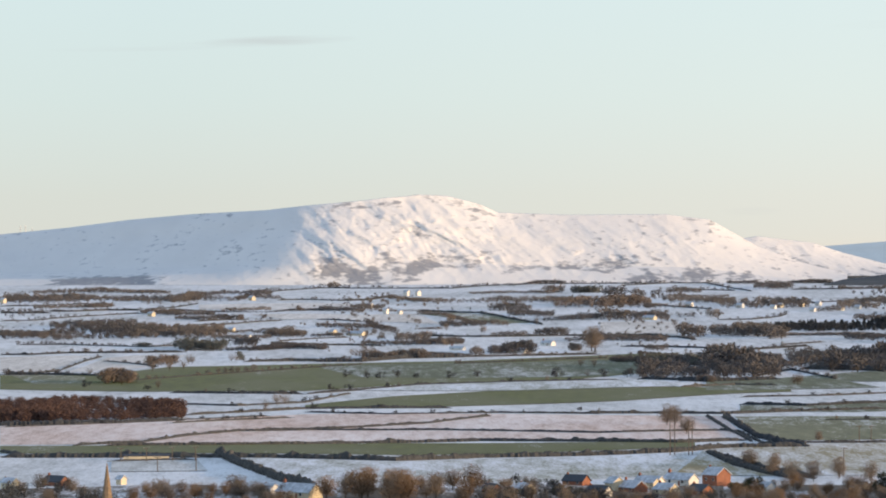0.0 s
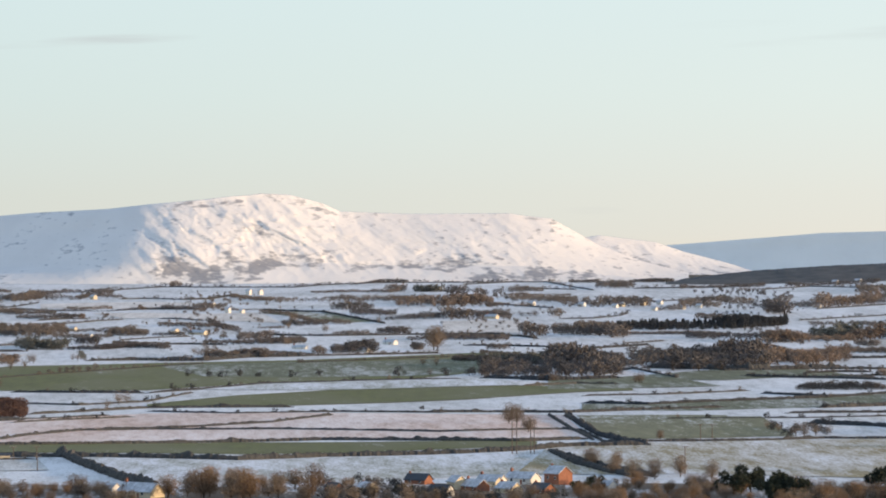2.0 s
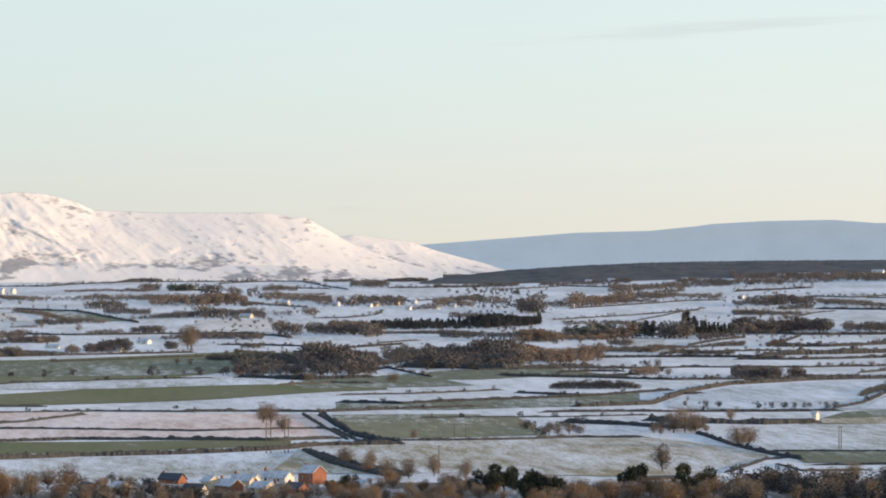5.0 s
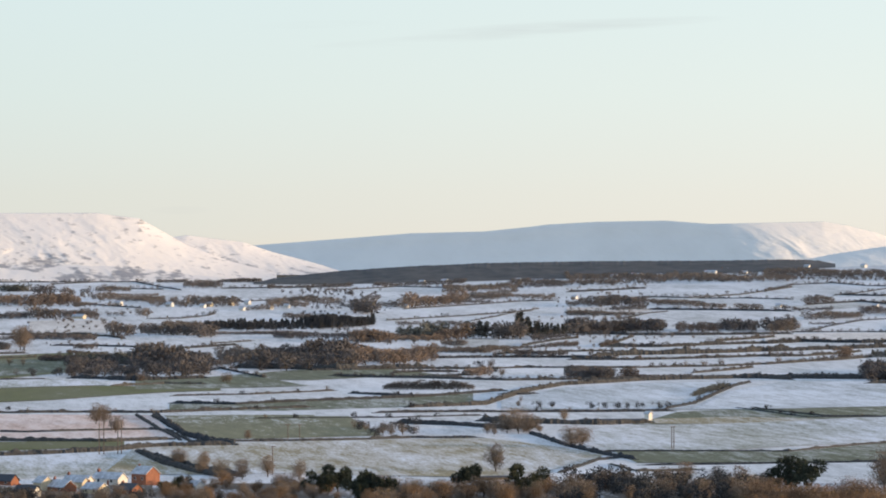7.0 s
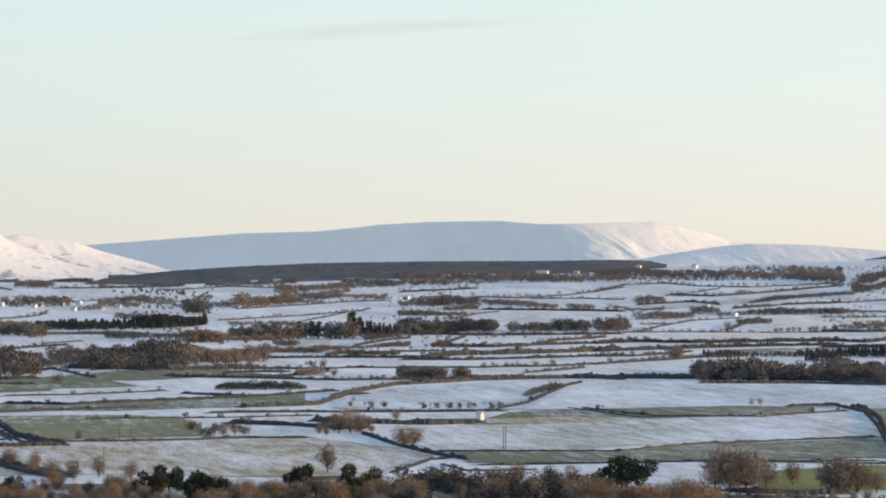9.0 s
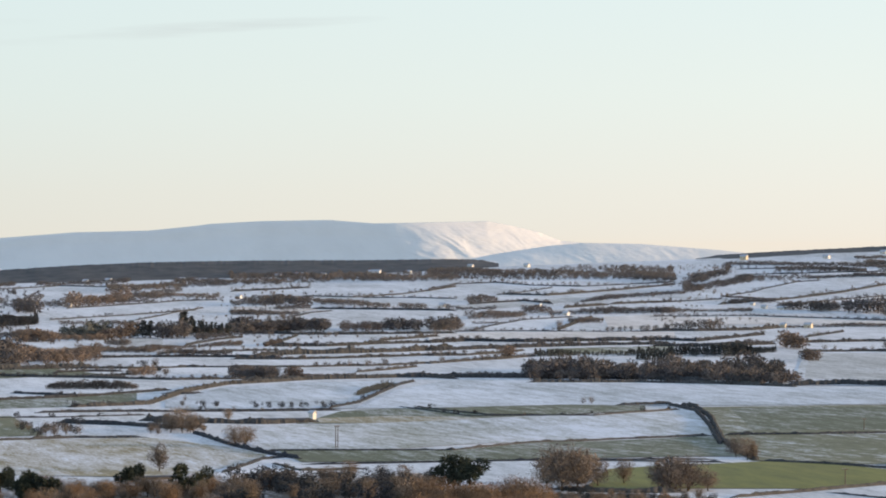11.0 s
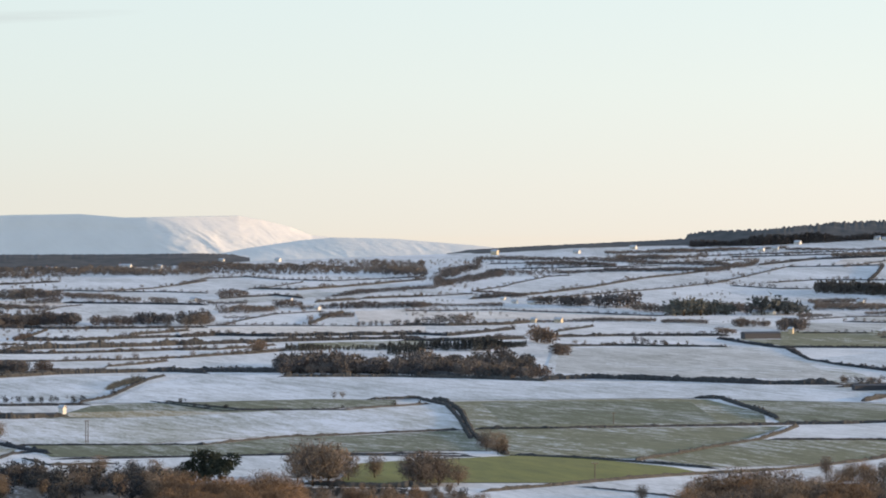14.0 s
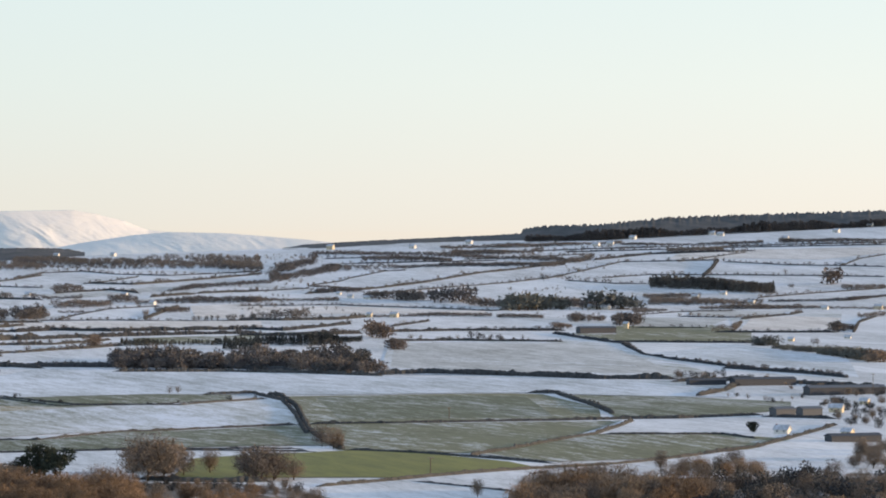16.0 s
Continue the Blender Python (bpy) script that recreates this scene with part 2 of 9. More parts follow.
def resample(pts, n):
    p = np.array(pts, float)
    s = np.concatenate([[0], np.cumsum(np.hypot(*np.diff(p, axis=0).T))])
    t = np.linspace(0, s[-1], n)
    return np.stack([np.interp(t, s, p[:, 0]), np.interp(t, s, p[:, 1])], -1)


LIFT = [0.08]


def field(mat, far, near, label):
    """A field between its far edge and its near edge, draped on the ground."""
    LIFT[0] = 0.08 + (LIFT[0] - 0.08 + 0.031) % 0.2
    cols, rows = 44, 14
    a, b = resample(far, cols), resample(near, cols)
    k = np.linspace(0, 1, rows)[:, None, None]
    g = a[None] * (1 - k) + b[None] * k
    z = ground(g[..., 0], g[..., 1]) + LIFT[0]
    v = np.concatenate([g, z[..., None]], -1).reshape(-1, 3)
    me = mesh_of("field", v, grid_faces(rows, cols), mat, True)
    return tagged(new("field", me), label, "field", kind="structure")


def mountain_relief(Q, B):
    """Gullied crags in the middle, smooth slopes to either side."""
    face = np.clip((B + 2.15) / 0.35, 0, 1) * np.clip((1.3 - B) / 0.8, 0, 1)
    return 0.09 + 0.55 * face * np.clip(Q / 0.4, 0.25, 1) + 0.20 * np.clip((B - 0.6) / 0.6, 0, 1)


def fell_relief(Q, B):
    """Smooth but for a rough spur."""
    return 0.05 + 0.20 * np.clip((B - 12.0) / 0.5, 0, 1)


def mountain_bare(Q, B):
    """Heather and scree on the lower slopes in patches, crags under the rim, clean snow on two foot fields."""
    patch = np.sin(4.1 * B + 2.5 * np.sin(7 * Q + 0.6 * B)) + 0.6 * np.sin(9.7 * B - 11 * Q + 1.0) + 0.35 * np.sin(21 * B + 17 * Q)
    low = np.clip(1 - np.abs(Q - 0.2) / 0.26, 0, 1)
    mid = np.clip((B + 2.4) / 0.6, 0, 1) * np.clip((5.2 - B) / 2.0, 0, 1)
    rim = np.clip(1 - np.abs(Q - 0.93) / 0.05, 0, 1) * np.clip((B + 2.0) / 0.5, 0, 1) * np.clip((1.2 - B) / 0.6, 0, 1)
    face = np.clip((B + 2.1) / 0.4, 0, 1)
    heath = np.clip((B + 5.7) / 0.4, 0, 1) * np.clip((-3.9 - B) / 0.3, 0, 1) * np.clip((0.24 - Q) / 0.07, 0, 1)
    clean = np.clip(1.6 - ((B - 0.45) / 0.75) ** 2 - ((Q - 0.10 + 0.07 * (B - 0.45)) / 0.10) ** 2, 0, 1) + np.clip(1.6 - ((B - 1.6) / 0.65) ** 2 - ((Q - 0.14) / 0.10) ** 2, 0, 1)
    scree = np.clip(1 - np.abs(Q - 0.2) / 0.17, 0, 1) * np.clip((B + 1.9) / 0.3, 0, 1) * np.clip((0.1 - B) / 0.5, 0, 1)
    return 0.24 * heath + 0.11 * scree + 0.14 * low * mid * (1 + 0.6 * patch) + 0.09 * rim + 0.022 * face * (1 + 0.6 * patch) - 0.02 - 0.4 * np.clip(clean, 0, 1)


def shoulder_bare(Q, B):
    """Rough pasture and heather in streaks on the lower slopes."""
    return 0.12 * np.clip(1.1 - Q / 0.7, 0, 1) * (1 + np.sin(9 * B + 14 * Q)) - 0.04


def hill(name, skyline, foot, near, bend, crest, label, mat, relief=1.0, bare=None, seed=0, power=1.0, toe=None, shear=0.0, jag=0.0, rough=None):
    """A hill between bearings. skyline: (bearing, angle) of its crest; foot: angle of its foot; near: (bearing, range) of its foot;
    bend: how far its crest lies behind its foot; crest: the strength of the crags under the skyline."""
    sk, nr = np.array(skyline), np.array(near)
    b = np.arange(sk[0, 0], sk[-1, 0], 0.02)
    q = np.linspace(0, 1.25, 110)
    top = np.interp(b, sk[:, 0], sk[:, 1])
    if jag:
        top = top + jag * (np.random.default_rng(3).random(len(b)) - 0.4) * np.interp(b, *np.array(rough).T if rough else ([0, 1], [1, 1]))
    wide = np.arange(sk[0, 0] - 2, sk[-1, 0] + 2, 0.02)
    even = np.hanning(61) / np.hanning(61).sum()
    smooth_r = np.convolve(np.pad(np.interp(wide, nr[:, 0], nr[:, 1]), 30, "edge"), even, "valid")
    long = np.hanning(121) / np.hanning(121).sum()
    smooth_top = np.convolve(np.pad(top, 60, "edge"), long, "valid")
    r0 = np.interp(b, wide, smooth_r)
    Q, B = np.meshgrid(q, b, indexing="ij")
    if shear:
        wander = 0.22 * np.sin(7 * Q + 1.0) + 0.10 * np.sin(15 * Q)
        r0 = np.interp(B + shear * (1 - Q) + abs(shear) * 0.5 * wander, wide, smooth_r)
    else:
        r0 = r0[None]
    r = r0 + bend * Q ** power
    if toe:
        k = np.clip(Q / 0.30, 0, 1) ** 1.3
        r = np.interp(b, *np.array(toe).T)[None] * (1 - k) + r0 * k + bend * Q ** power
    low = np.interp(b, *np.array(foot).T) if isinstance(foot, list) else foot
    sharp = np.clip(Q, 0, 1) ** 4
    ang = low + (smooth_top[None] * (1 - sharp) + top[None] * sharp - low) * np.minimum(Q, 1) - np.maximum(Q - 1, 0) * 1.5
    X, Y = r * np.sin(np.radians(B)), r * np.cos(np.radians(B))
    Z = EYE + r * np.tan(np.radians(ang))
    off = np.zeros_like(Z)
    for i in range(Z.shape[0]):
        for j in range(Z.shape[1]):
            rise = Z[i, j] - EYE
            p = Vector((X[i, j] * 0.016 + rise * 0.020 + seed, Y[i, j] * 0.005, rise * 0.008))
            q2 = Vector((X[i, j] * 0.05, Y[i, j] * 0.02, rise * 0.06 + seed))
            bend_p = p + Vector((0.16 * noise.noise(q2 * 0.6), 0, 0.1 * noise.noise(q2)))
            off[i, j] = 0.8 * noise.fractal(bend_p, 0.8, 2.2, 6, noise_basis="PERLIN_ORIGINAL") - 0.35 * abs(noise.noise(bend_p * 3.3)) + 0.07 * noise.fractal(q2, 0.7, 2.1, 4, noise_basis="PERLIN_ORIGINAL")
    fade = np.sin(np.pi * np.clip(Q, 0, 1)) ** 0.6
    push = 26 * (relief(Q, B) if callable(relief) else relief) * off * fade
    X, Y = X - push * np.sin(np.radians(B)), Y - push * np.cos(np.radians(B))
    v = np.stack([X, Y, Z], -1).reshape(-1, 3)
    me = mesh_of(name, v, grid_faces(len(q), len(b)), mat, True)
    at = me.attributes.new("bare", "FLOAT", "POINT")
    amount = bare(Q, B) if bare else np.full_like(Q, -0.15)
    at.data.foreach_set("value", amount.astype(np.float32).ravel())
    return tagged(new(name, me), label, "hill", kind="structure")


# ---- plants ----
def prism(p, q, r0, r1, sides=5):
    """A tapered stem from p to q."""
    p, q = np.array(p, float), np.array(q, float)
    d = (q - p) / np.linalg.norm(q - p)
    u = np.cross(d, (0.3, 0.9, 0.1))
    u /= np.linalg.norm(u)
    w = np.cross(d, u)
    a = np.arange(sides) * 2 * np.pi / sides
    ring = np.cos(a)[:, None] * u + np.sin(a)[:, None] * w
    v = np.concatenate([p + r0 * ring, q + r1 * ring])
    f = [(i, (i + 1) % sides, sides + (i + 1) % sides, sides + i) for i in range(sides)]
    return v, f


def joined(pieces):
    vs, fs, n = [], [], 0
    for v, f in pieces:
        vs.append(np.asarray(v, float))
        fs += [tuple(i + n for i in k) for k in f]
        n += len(v)
    return np.concatenate(vs), fs


def blades(start, way, length, width, g):
    """Thin leaf- or twig-like slivers."""
    side = np.cross(way, g.normal(size=way.shape))
    side /= np.linalg.norm(side, axis=1, keepdims=True) + 1e-9
    a = start - side * width[:, None] / 2
    b = start + side * width[:, None] / 2
    c = start + way * length[:, None]
    v = np.stack([a, b, c], 1).reshape(-1, 3)
    n = len(start)
    return v, [(3 * i, 3 * i + 1, 3 * i + 2) for i in range(n)]


def tree_shape(kind, seed, n):
    """Stem and crown of a tree one metre high."""
    g = np.random.default_rng(seed)
    stems = []
    if kind == "conifer":
        stems.append(prism((0, 0, 0), (0, 0, 0.95), 0.022, 0.004))
        t = g.random(n) ** 0.8
        a = g.random(n) * 6.283
        rad = (1 - t) * 0.20 * (0.45 + 0.55 * g.random(n)) * (1 + 0.25 * np.sin(t * 40))
        s = np.stack([rad * np.cos(a), rad * np.sin(a), 0.08 + t * 0.9], 1)
        w = np.stack([np.cos(a), np.sin(a), g.normal(0.05, 0.35, n)], 1)
        w /= np.linalg.norm(w, axis=1, keepdims=True)
        return joined(stems), blades(s - w * 0.03, w, (0.06 if n > 450 else 0.12) + 0.05 * g.random(n), (0.03 if n > 450 else 0.09) + 0.05 * g.random(n), g)
    if kind == "bush":
        c = g.normal(size=(9, 3)) * (0.26, 0.26, 0.17) + (0, 0, 0.5)
        stems.append(prism((0, 0, 0), (0, 0, 0.45), 0.03, 0.015))
        k = g.integers(0, 9, n)
        w = g.normal(size=(n, 3))
        w /= np.linalg.norm(w, axis=1, keepdims=True)
        s = c[k] + w * 0.2 * g.random(n)[:, None] ** 0.4
        s[:, 2] = np.clip(s[:, 2], 0.02, 0.98)
        big = 1.0 if n > 450 else 1.2 if n > 250 else 1.6 if n > 120 else 2.2
        return joined(stems), blades(s, w, big * (0.05 + 0.06 * g.random(n)), big * ((0.03 if n > 1000 else 0.045) + 0.04 * g.random(n)), g)
    trunk = 0.10 + 0.10 * g.random()
    lean = g.normal(0, 0.02, 2)
    fork = np.array([lean[0], lean[1], trunk + 0.12])
    stems.append(prism((0, 0, 0), fork, 0.026, 0.016, 6))
    tips = []
    wide = 0.34 + 0.12 * g.random()
    limbs = 17 if n > 1000 else 10 if n > 400 else 5
    for i in range(limbs if n > 450 else 0):
        a = i * 2.4 + g.random()
        base = np.array([lean[0], lean[1], trunk + 0.12 * g.random()])
        out = wide * (0.35 + 0.6 * g.random())
        tip = np.array([out * np.cos(a), out * np.sin(a), 0.40 + 0.52 * g.random() - 0.45 * out])
        mid = base * 0.5 + tip * 0.5 + (0, 0, -0.03)
        stems += [prism(base, mid, 0.012, 0.008, 4), prism(mid, tip, 0.008, 0.003, 4)]
        tips += [tip, mid]
    tips = np.array(tips or [fork])
    k = g.integers(0, len(tips), n)
    w = g.normal(size=(n, 3)) + (0, 0, 0.45)
    w /= np.linalg.norm(w, axis=1, keepdims=True)
    s = tips[k] + g.normal(size=(n, 3)) * (0.095, 0.095, 0.085)
    if n > 450:
        full = g.normal(size=(n, 3))
        full *= (g.random(n) ** 0.4 / np.linalg.norm(full, axis=1))[:, None]
        lump = 1 + 0.22 * np.sin(5 * full[:, :1] + 3 * full[:, 1:2] + seed) + 0.15 * np.sin(9 * full[:, 2:] + seed)
        s = np.where(g.random((n, 1)) < 0.55, full * lump * (wide * 1.0, wide * 1.0, 0.42) + (lean[0], lean[1], 0.54), s)
    if n < 450:
        ball = g.normal(size=(n, 3))
        ball /= np.linalg.norm(ball, axis=1, keepdims=True)
        s = ball * (0.34, 0.34, 0.41) * g.random((n, 1)) ** 0.40 + (0, 0, 0.47)
        w = ball * 0.5 + g.normal(0, 0.7, (n, 3)) + (0, 0, 0.35)
        w /= np.linalg.norm(w, axis=1, keepdims=True)
    s[:, 2] = np.clip(s[:, 2], trunk * (0.7 if n > 450 else 0.2), 0.94)
    thin = 0.0118 if n > 700 else 0.020 if n > 450 else 0.055 if n > 250 else 0.074 if n > 120 else 0.115
    long = 1.0 if n > 450 else 1.4
    return joined(stems), blades(s, w, long * (0.05 + 0.09 * g.random(n)), thin * (0.5 + g.random(n)), g)


KINDS = {
    "bare": ("bare", 2600, "twigs", "bare_tree", "leafless broadleaf tree with brown winter twigs", "tree"),
    "russet": ("bare", 2500, "russet", "russet_tree", "leafless tree with russet twigs in low sun", "tree"),
    "dark": ("bush", 2400, "needles", "evergreen_tree", "dark rounded evergreen tree", "tree"),
    "fir": ("conifer", 800, "needles", "conifer", "dark green conifer with a pointed top", "tree"),
    "bush": ("bush", 600, "hedge", "bush", "dark brown leafless thorn bush by a field edge", "bush"),
    "round": ("bush", 900, "copse", "round_tree", "broad round-headed leafless tree by a hedge", "tree"),
    "small": ("bare", 520, "twigs", "hedgerow_tree", "small leafless hedgerow tree", "tree"),
}
PROTO, COUNT = {}, {}


def tree(kind, x, y, h, wide=1.0):
    shape, n, mat, name, label, category = KINDS[kind]
    c = COUNT[kind] = COUNT.get(kind, -1) + 1
    which = (kind, c % 5)
    z = float(ground(x, y)) - 0.05
    m = pose(x, y, z, 0, 0, (c * 77) % 360) @ Matrix.Diagonal((h * wide, h * wide, h, 1))
    if which in PROTO:
        again = copy_thing(PROTO[which], m)
        again.matrix_basis = m
        return again
    top = tagged(new(name), label, category, "trees and bushes of the valley")
    stem, crown = tree_shape(shape, 11 * (c % 5) + len(kind), n)
    part("trunk", mesh_of("trunk", *stem, "bark"), top)
    part("crown", mesh_of("crown", *crown, mat), top)
    top.matrix_basis = m
    PROTO[which] = top
    return top


def between(far, near, n, g):
    a, b = resample(far, 400), resample(near, 400)
    i, k = np.clip(((np.arange(n) + g.random(n)) / n * 400).astype(int), 0, 399), g.random((n, 1))
    return a[i] * (1 - k) + b[i] * k


def grove(kinds, far, near, n, low, high, seed):
    """Single trees standing between two lines."""
    g = np.random.default_rng(seed)
    kinds = kinds.split()
    for (x, y), h, k in zip(between(far, near, n, g), g.uniform(low, high, n), g.integers(0, len(kinds), n)):
        tree(kinds[k], float(x), float(y), float(h), float(g.uniform(0.85, 1.35)))


def row(kinds, line, n, low, high, seed):
    grove(kinds, line, line, n, low, high, seed)


LOW = {}


def wood(kind, mat, far, near, n, low, high, seed, name, label, category="wood"):
    """Trees past counting, as one piece of woodland."""
    g = np.random.default_rng(seed)
    # nearer and taller trees get finer twigs
    fine = (np.hypot(*np.mean(near, axis=0)) < 2750) + (high > 6.5 and np.hypot(*np.mean(near, axis=0)) < 3150)
    if (kind, fine) not in LOW:
        LOW[kind, fine] = [tree_shape(kind, 100 + i, (66, {"conifer": 130}.get(kind, 165), {"conifer": 160}.get(kind, 300))[fine]) for i in range(5)]
    vs, fs, ms, count = [], [], [], 0
    p = between(far, near, n, g)
    if name == "scattered_trees":
        seat = p[: max(1, n // 6)]
        p = seat[g.integers(0, len(seat), n)] + g.normal(0, 1, (n, 2)) * (16, 30)
    zs = ground(p[:, 0], p[:, 1])
    uneven = 0.85 + 0.22 * np.sin(p[:, 0] / 23 + p[:, 1] / 61) + 0.12 * np.sin(p[:, 0] / 9.0 + 2)
    for (x, y), z, h, a, w, i in zip(p, zs, g.uniform(low, high, n) * uneven, g.random(n) * 6.28, g.uniform(1.0, 1.6, n), g.integers(0, 5, n)):
        for slot, (v, f) in enumerate(LOW[kind, fine][i]):
            c, s = np.cos(a) * h * w, np.sin(a) * h * w
            q = np.stack([v[:, 0] * c - v[:, 1] * s + x, v[:, 0] * s + v[:, 1] * c + y, v[:, 2] * h + z - 0.05], 1)
            vs.append(q)
            fs += [tuple(j + count for j in k) for k in f]
            ms += [slot] * len(f)
            count += len(v)
    me = mesh_of(name, np.concatenate(vs), fs, "bark")
    me.materials.append(MAT[mat])
    me.polygons.foreach_set("material_index", ms)
    return tagged(new(name, me), label, category, kind="stuff")


def belt(kind, mat, line, n, low, high, seed, label="belt of leafless trees along a field edge"):
    return wood(kind, mat, line, line, n, low, high, seed, "tree_belt", label, "tree belt")


HEDGES = [0]


def hedge(line, height, width=0.0, mat="hedge", label="dark leafless hedge along a field edge"):
    """A clipped or ragged hedge, uneven in height and width."""
    HEDGES[0] += 1
    g = np.random.default_rng(500 + HEDGES[0])
    width = width or height * 1.1
    p = np.array(line, float)
    length = np.hypot(*np.diff(p, axis=0).T).sum()
    n = int(np.clip(length / max(0.9, height * 0.45), 8, 900))
    c = resample(line, n)
    t = np.gradient(c, axis=0)
    t /= np.linalg.norm(t, axis=1, keepdims=True) + 1e-9
    side = np.stack([-t[:, 1], t[:, 0]], 1)
    slow = np.interp(np.arange(n), np.arange(0, n + 12, 6), g.uniform(0.75, 1.2, len(np.arange(0, n + 12, 6))))
    lump = np.where(g.random(n) < 0.03, g.uniform(0.2, 0.7, n), 0)
    lump = np.maximum(lump, np.maximum(np.roll(lump, 1), np.roll(lump, -1)) * 0.85)
    lump = np.convolve(lump, (0.25, 0.5, 0.25), "same")
    ends = np.clip(np.minimum(np.arange(n), np.arange(n)[::-1]) / 5.0, 0.25, 1)
    hh = height * (slow + lump) * g.uniform(0.88, 1.1, n) * ends
    ww = width * (0.6 + 0.4 * slow) * g.uniform(0.8, 1.25, n)
    c = c + side * g.normal(0, width * 0.12, (n, 1))
    z = ground(c[:, 0], c[:, 1])
    rows = []
    for s, k in ((-0.5, -0.05), (-0.46, 0.5), (-0.22, 0.92), (0.05, 1.05), (0.3, 0.85), (0.48, 0.4), (0.5, -0.05)):
        jig = g.normal(0, 0.05, n)
        xy = c + side * (ww * (s + jig))[:, None]
        rows.append(np.column_stack([xy, z + hh * (k + (jig if k > 0 else 0))]))
    v = np.stack(rows).reshape(-1, 3)
    k = np.arange(7) * n
    core = (v, [*map(tuple, grid_faces(7, n)), tuple(k), tuple(k[::-1] + n - 1)])
    m = n * 9
    i = g.integers(0, n, m)
    a = g.uniform(-0.5, 0.5, m)
    up = np.sqrt(np.maximum(1 - (2 * a) ** 2, 0)) * g.uniform(0.35, 1.02, m)
    along = g.normal(0, 0.5, (m, 1)) * t[i] * max(0.9, height * 0.45)
    start = np.column_stack([c[i] + along + side[i] * (ww[i] * a)[:, None], z[i] + hh[i] * up])
    way = np.column_stack([side[i] * a[:, None] * 1.6, np.full(m, 0.7)]) + g.normal(0, 0.5, (m, 3))
    way /= np.linalg.norm(way, axis=1, keepdims=True)
    twigs = blades(start, way, height * g.uniform(0.15, 0.42, m), height * g.uniform(0.08, 0.2, m), g)
    top = tagged(new("hedge"), label, "hedge", "hedges of the valley")
    part("hedge_body", mesh_of("hedge_body", *core, mat), top)
    tagged(part("twig_cover", mesh_of("twig_cover", *twigs, mat), top), kind="stuff")
    return top


# ---- buildings ----
def box(w, d, h, x=0.0, y=0.0, z=0.0):
    v = [(x + sx * w / 2, y + sy * d / 2, z + sz * h) for sz in (0, 1) for sx, sy in ((-1, -1), (1, -1), (1, 1), (-1, 1))]
    return v, [(3, 2, 1, 0), (4, 5, 6, 7), (0, 1, 5, 4), (1, 2, 6, 5), (2, 3, 7, 6), (3, 0, 4, 7)]


def house(x, y, w, d, eave, turn, wall="render_white", roof="roof_snow", pitch=0.75, chimneys=1, panes=2, name="house", label="", category="house"):
    """A gabled building: ridge along its own x."""
    z = float(ground(x, y)) - 0.3
    top = tagged(new(name), label, category, "buildings of the valley")
    top.matrix_basis = pose(x, y, z, 0, 0, turn)
    rise = d / 2 * pitch
    v = [(-w / 2, -d / 2, 0), (w / 2, -d / 2, 0), (w / 2, d / 2, 0), (-w / 2, d / 2, 0),
         (-w / 2, -d / 2, eave), (w / 2, -d / 2, eave), (w / 2, d / 2, eave), (-w / 2, d / 2, eave),
         (-w / 2, 0, eave + rise), (w / 2, 0, eave + rise)]
    part("wall", mesh_of("wall", v, [(0, 1, 5, 4), (2, 3, 7, 6), (1, 2, 6, 9, 5), (3, 0, 4, 8, 7), (3, 2, 1, 0)], wall), top)
    o, th = 0.35, 0.22
    for s in (-1, 1):
        e = eave - o * pitch
        v = [(-w / 2 - o, s * (d / 2 + o), e), (w / 2 + o, s * (d / 2 + o), e), (w / 2 + o, 0, eave + rise), (-w / 2 - o, 0, eave + rise)]
        v += [(a, b, c + th) for a, b, c in v]
        part("roof_slope", mesh_of("roof_slope", v, [(3, 2, 1, 0), (4, 5, 6, 7), (0, 1, 5, 4), (1, 2, 6, 5), (2, 3, 7, 6), (3, 0, 4, 7)], roof), top)
    u, c = min(1.3, w * 0.13, eave * 0.42), min(1.0, w / 10)
    for i in range(chimneys):
        part("chimney", mesh_of("chimney", *joined([box(0.9 * c, 0.6 * c, 1.5 * c, (w / 2 - 0.7 * c) * (1 if i else -1), 0, eave + rise - 0.5),
                                                   box(0.25 * c, 0.25 * c, 0.35 * c, (w / 2 - 0.7 * c) * (1 if i else -1), 0, eave + rise + 1.5 * c - 0.5)]), "brick"), top)
    for s in (-1, 1):
        for i in range(panes):
            px = (i + 0.5) / panes * w - w / 2
            win = part("window", mesh_of("window", *box(u, 0.10, u, px, s * (d / 2 + 0.03), eave * 0.5), "frame"), top)
            part("pane", mesh_of("pane", *box(u * 0.84, 0.04, u * 0.84, px, s * (d / 2 + 0.09), eave * 0.5 + u * 0.08), "glass"), win)
    if panes and eave > 2.2:
        part("door", mesh_of("door", *box(u * 0.75, 0.1, u * 1.55, 0.12 * w, -d / 2 - 0.04, 0.3), "rust"), top)
    return top


def barn(x, y, w, d, eave, turn, wall="tin", roof="roof_snow", label="long low farm shed with a snowy roof"):
    return house(x, y, w, d, eave, turn, wall, roof, 0.3, 0, 0, "farm_shed", label, "shed")


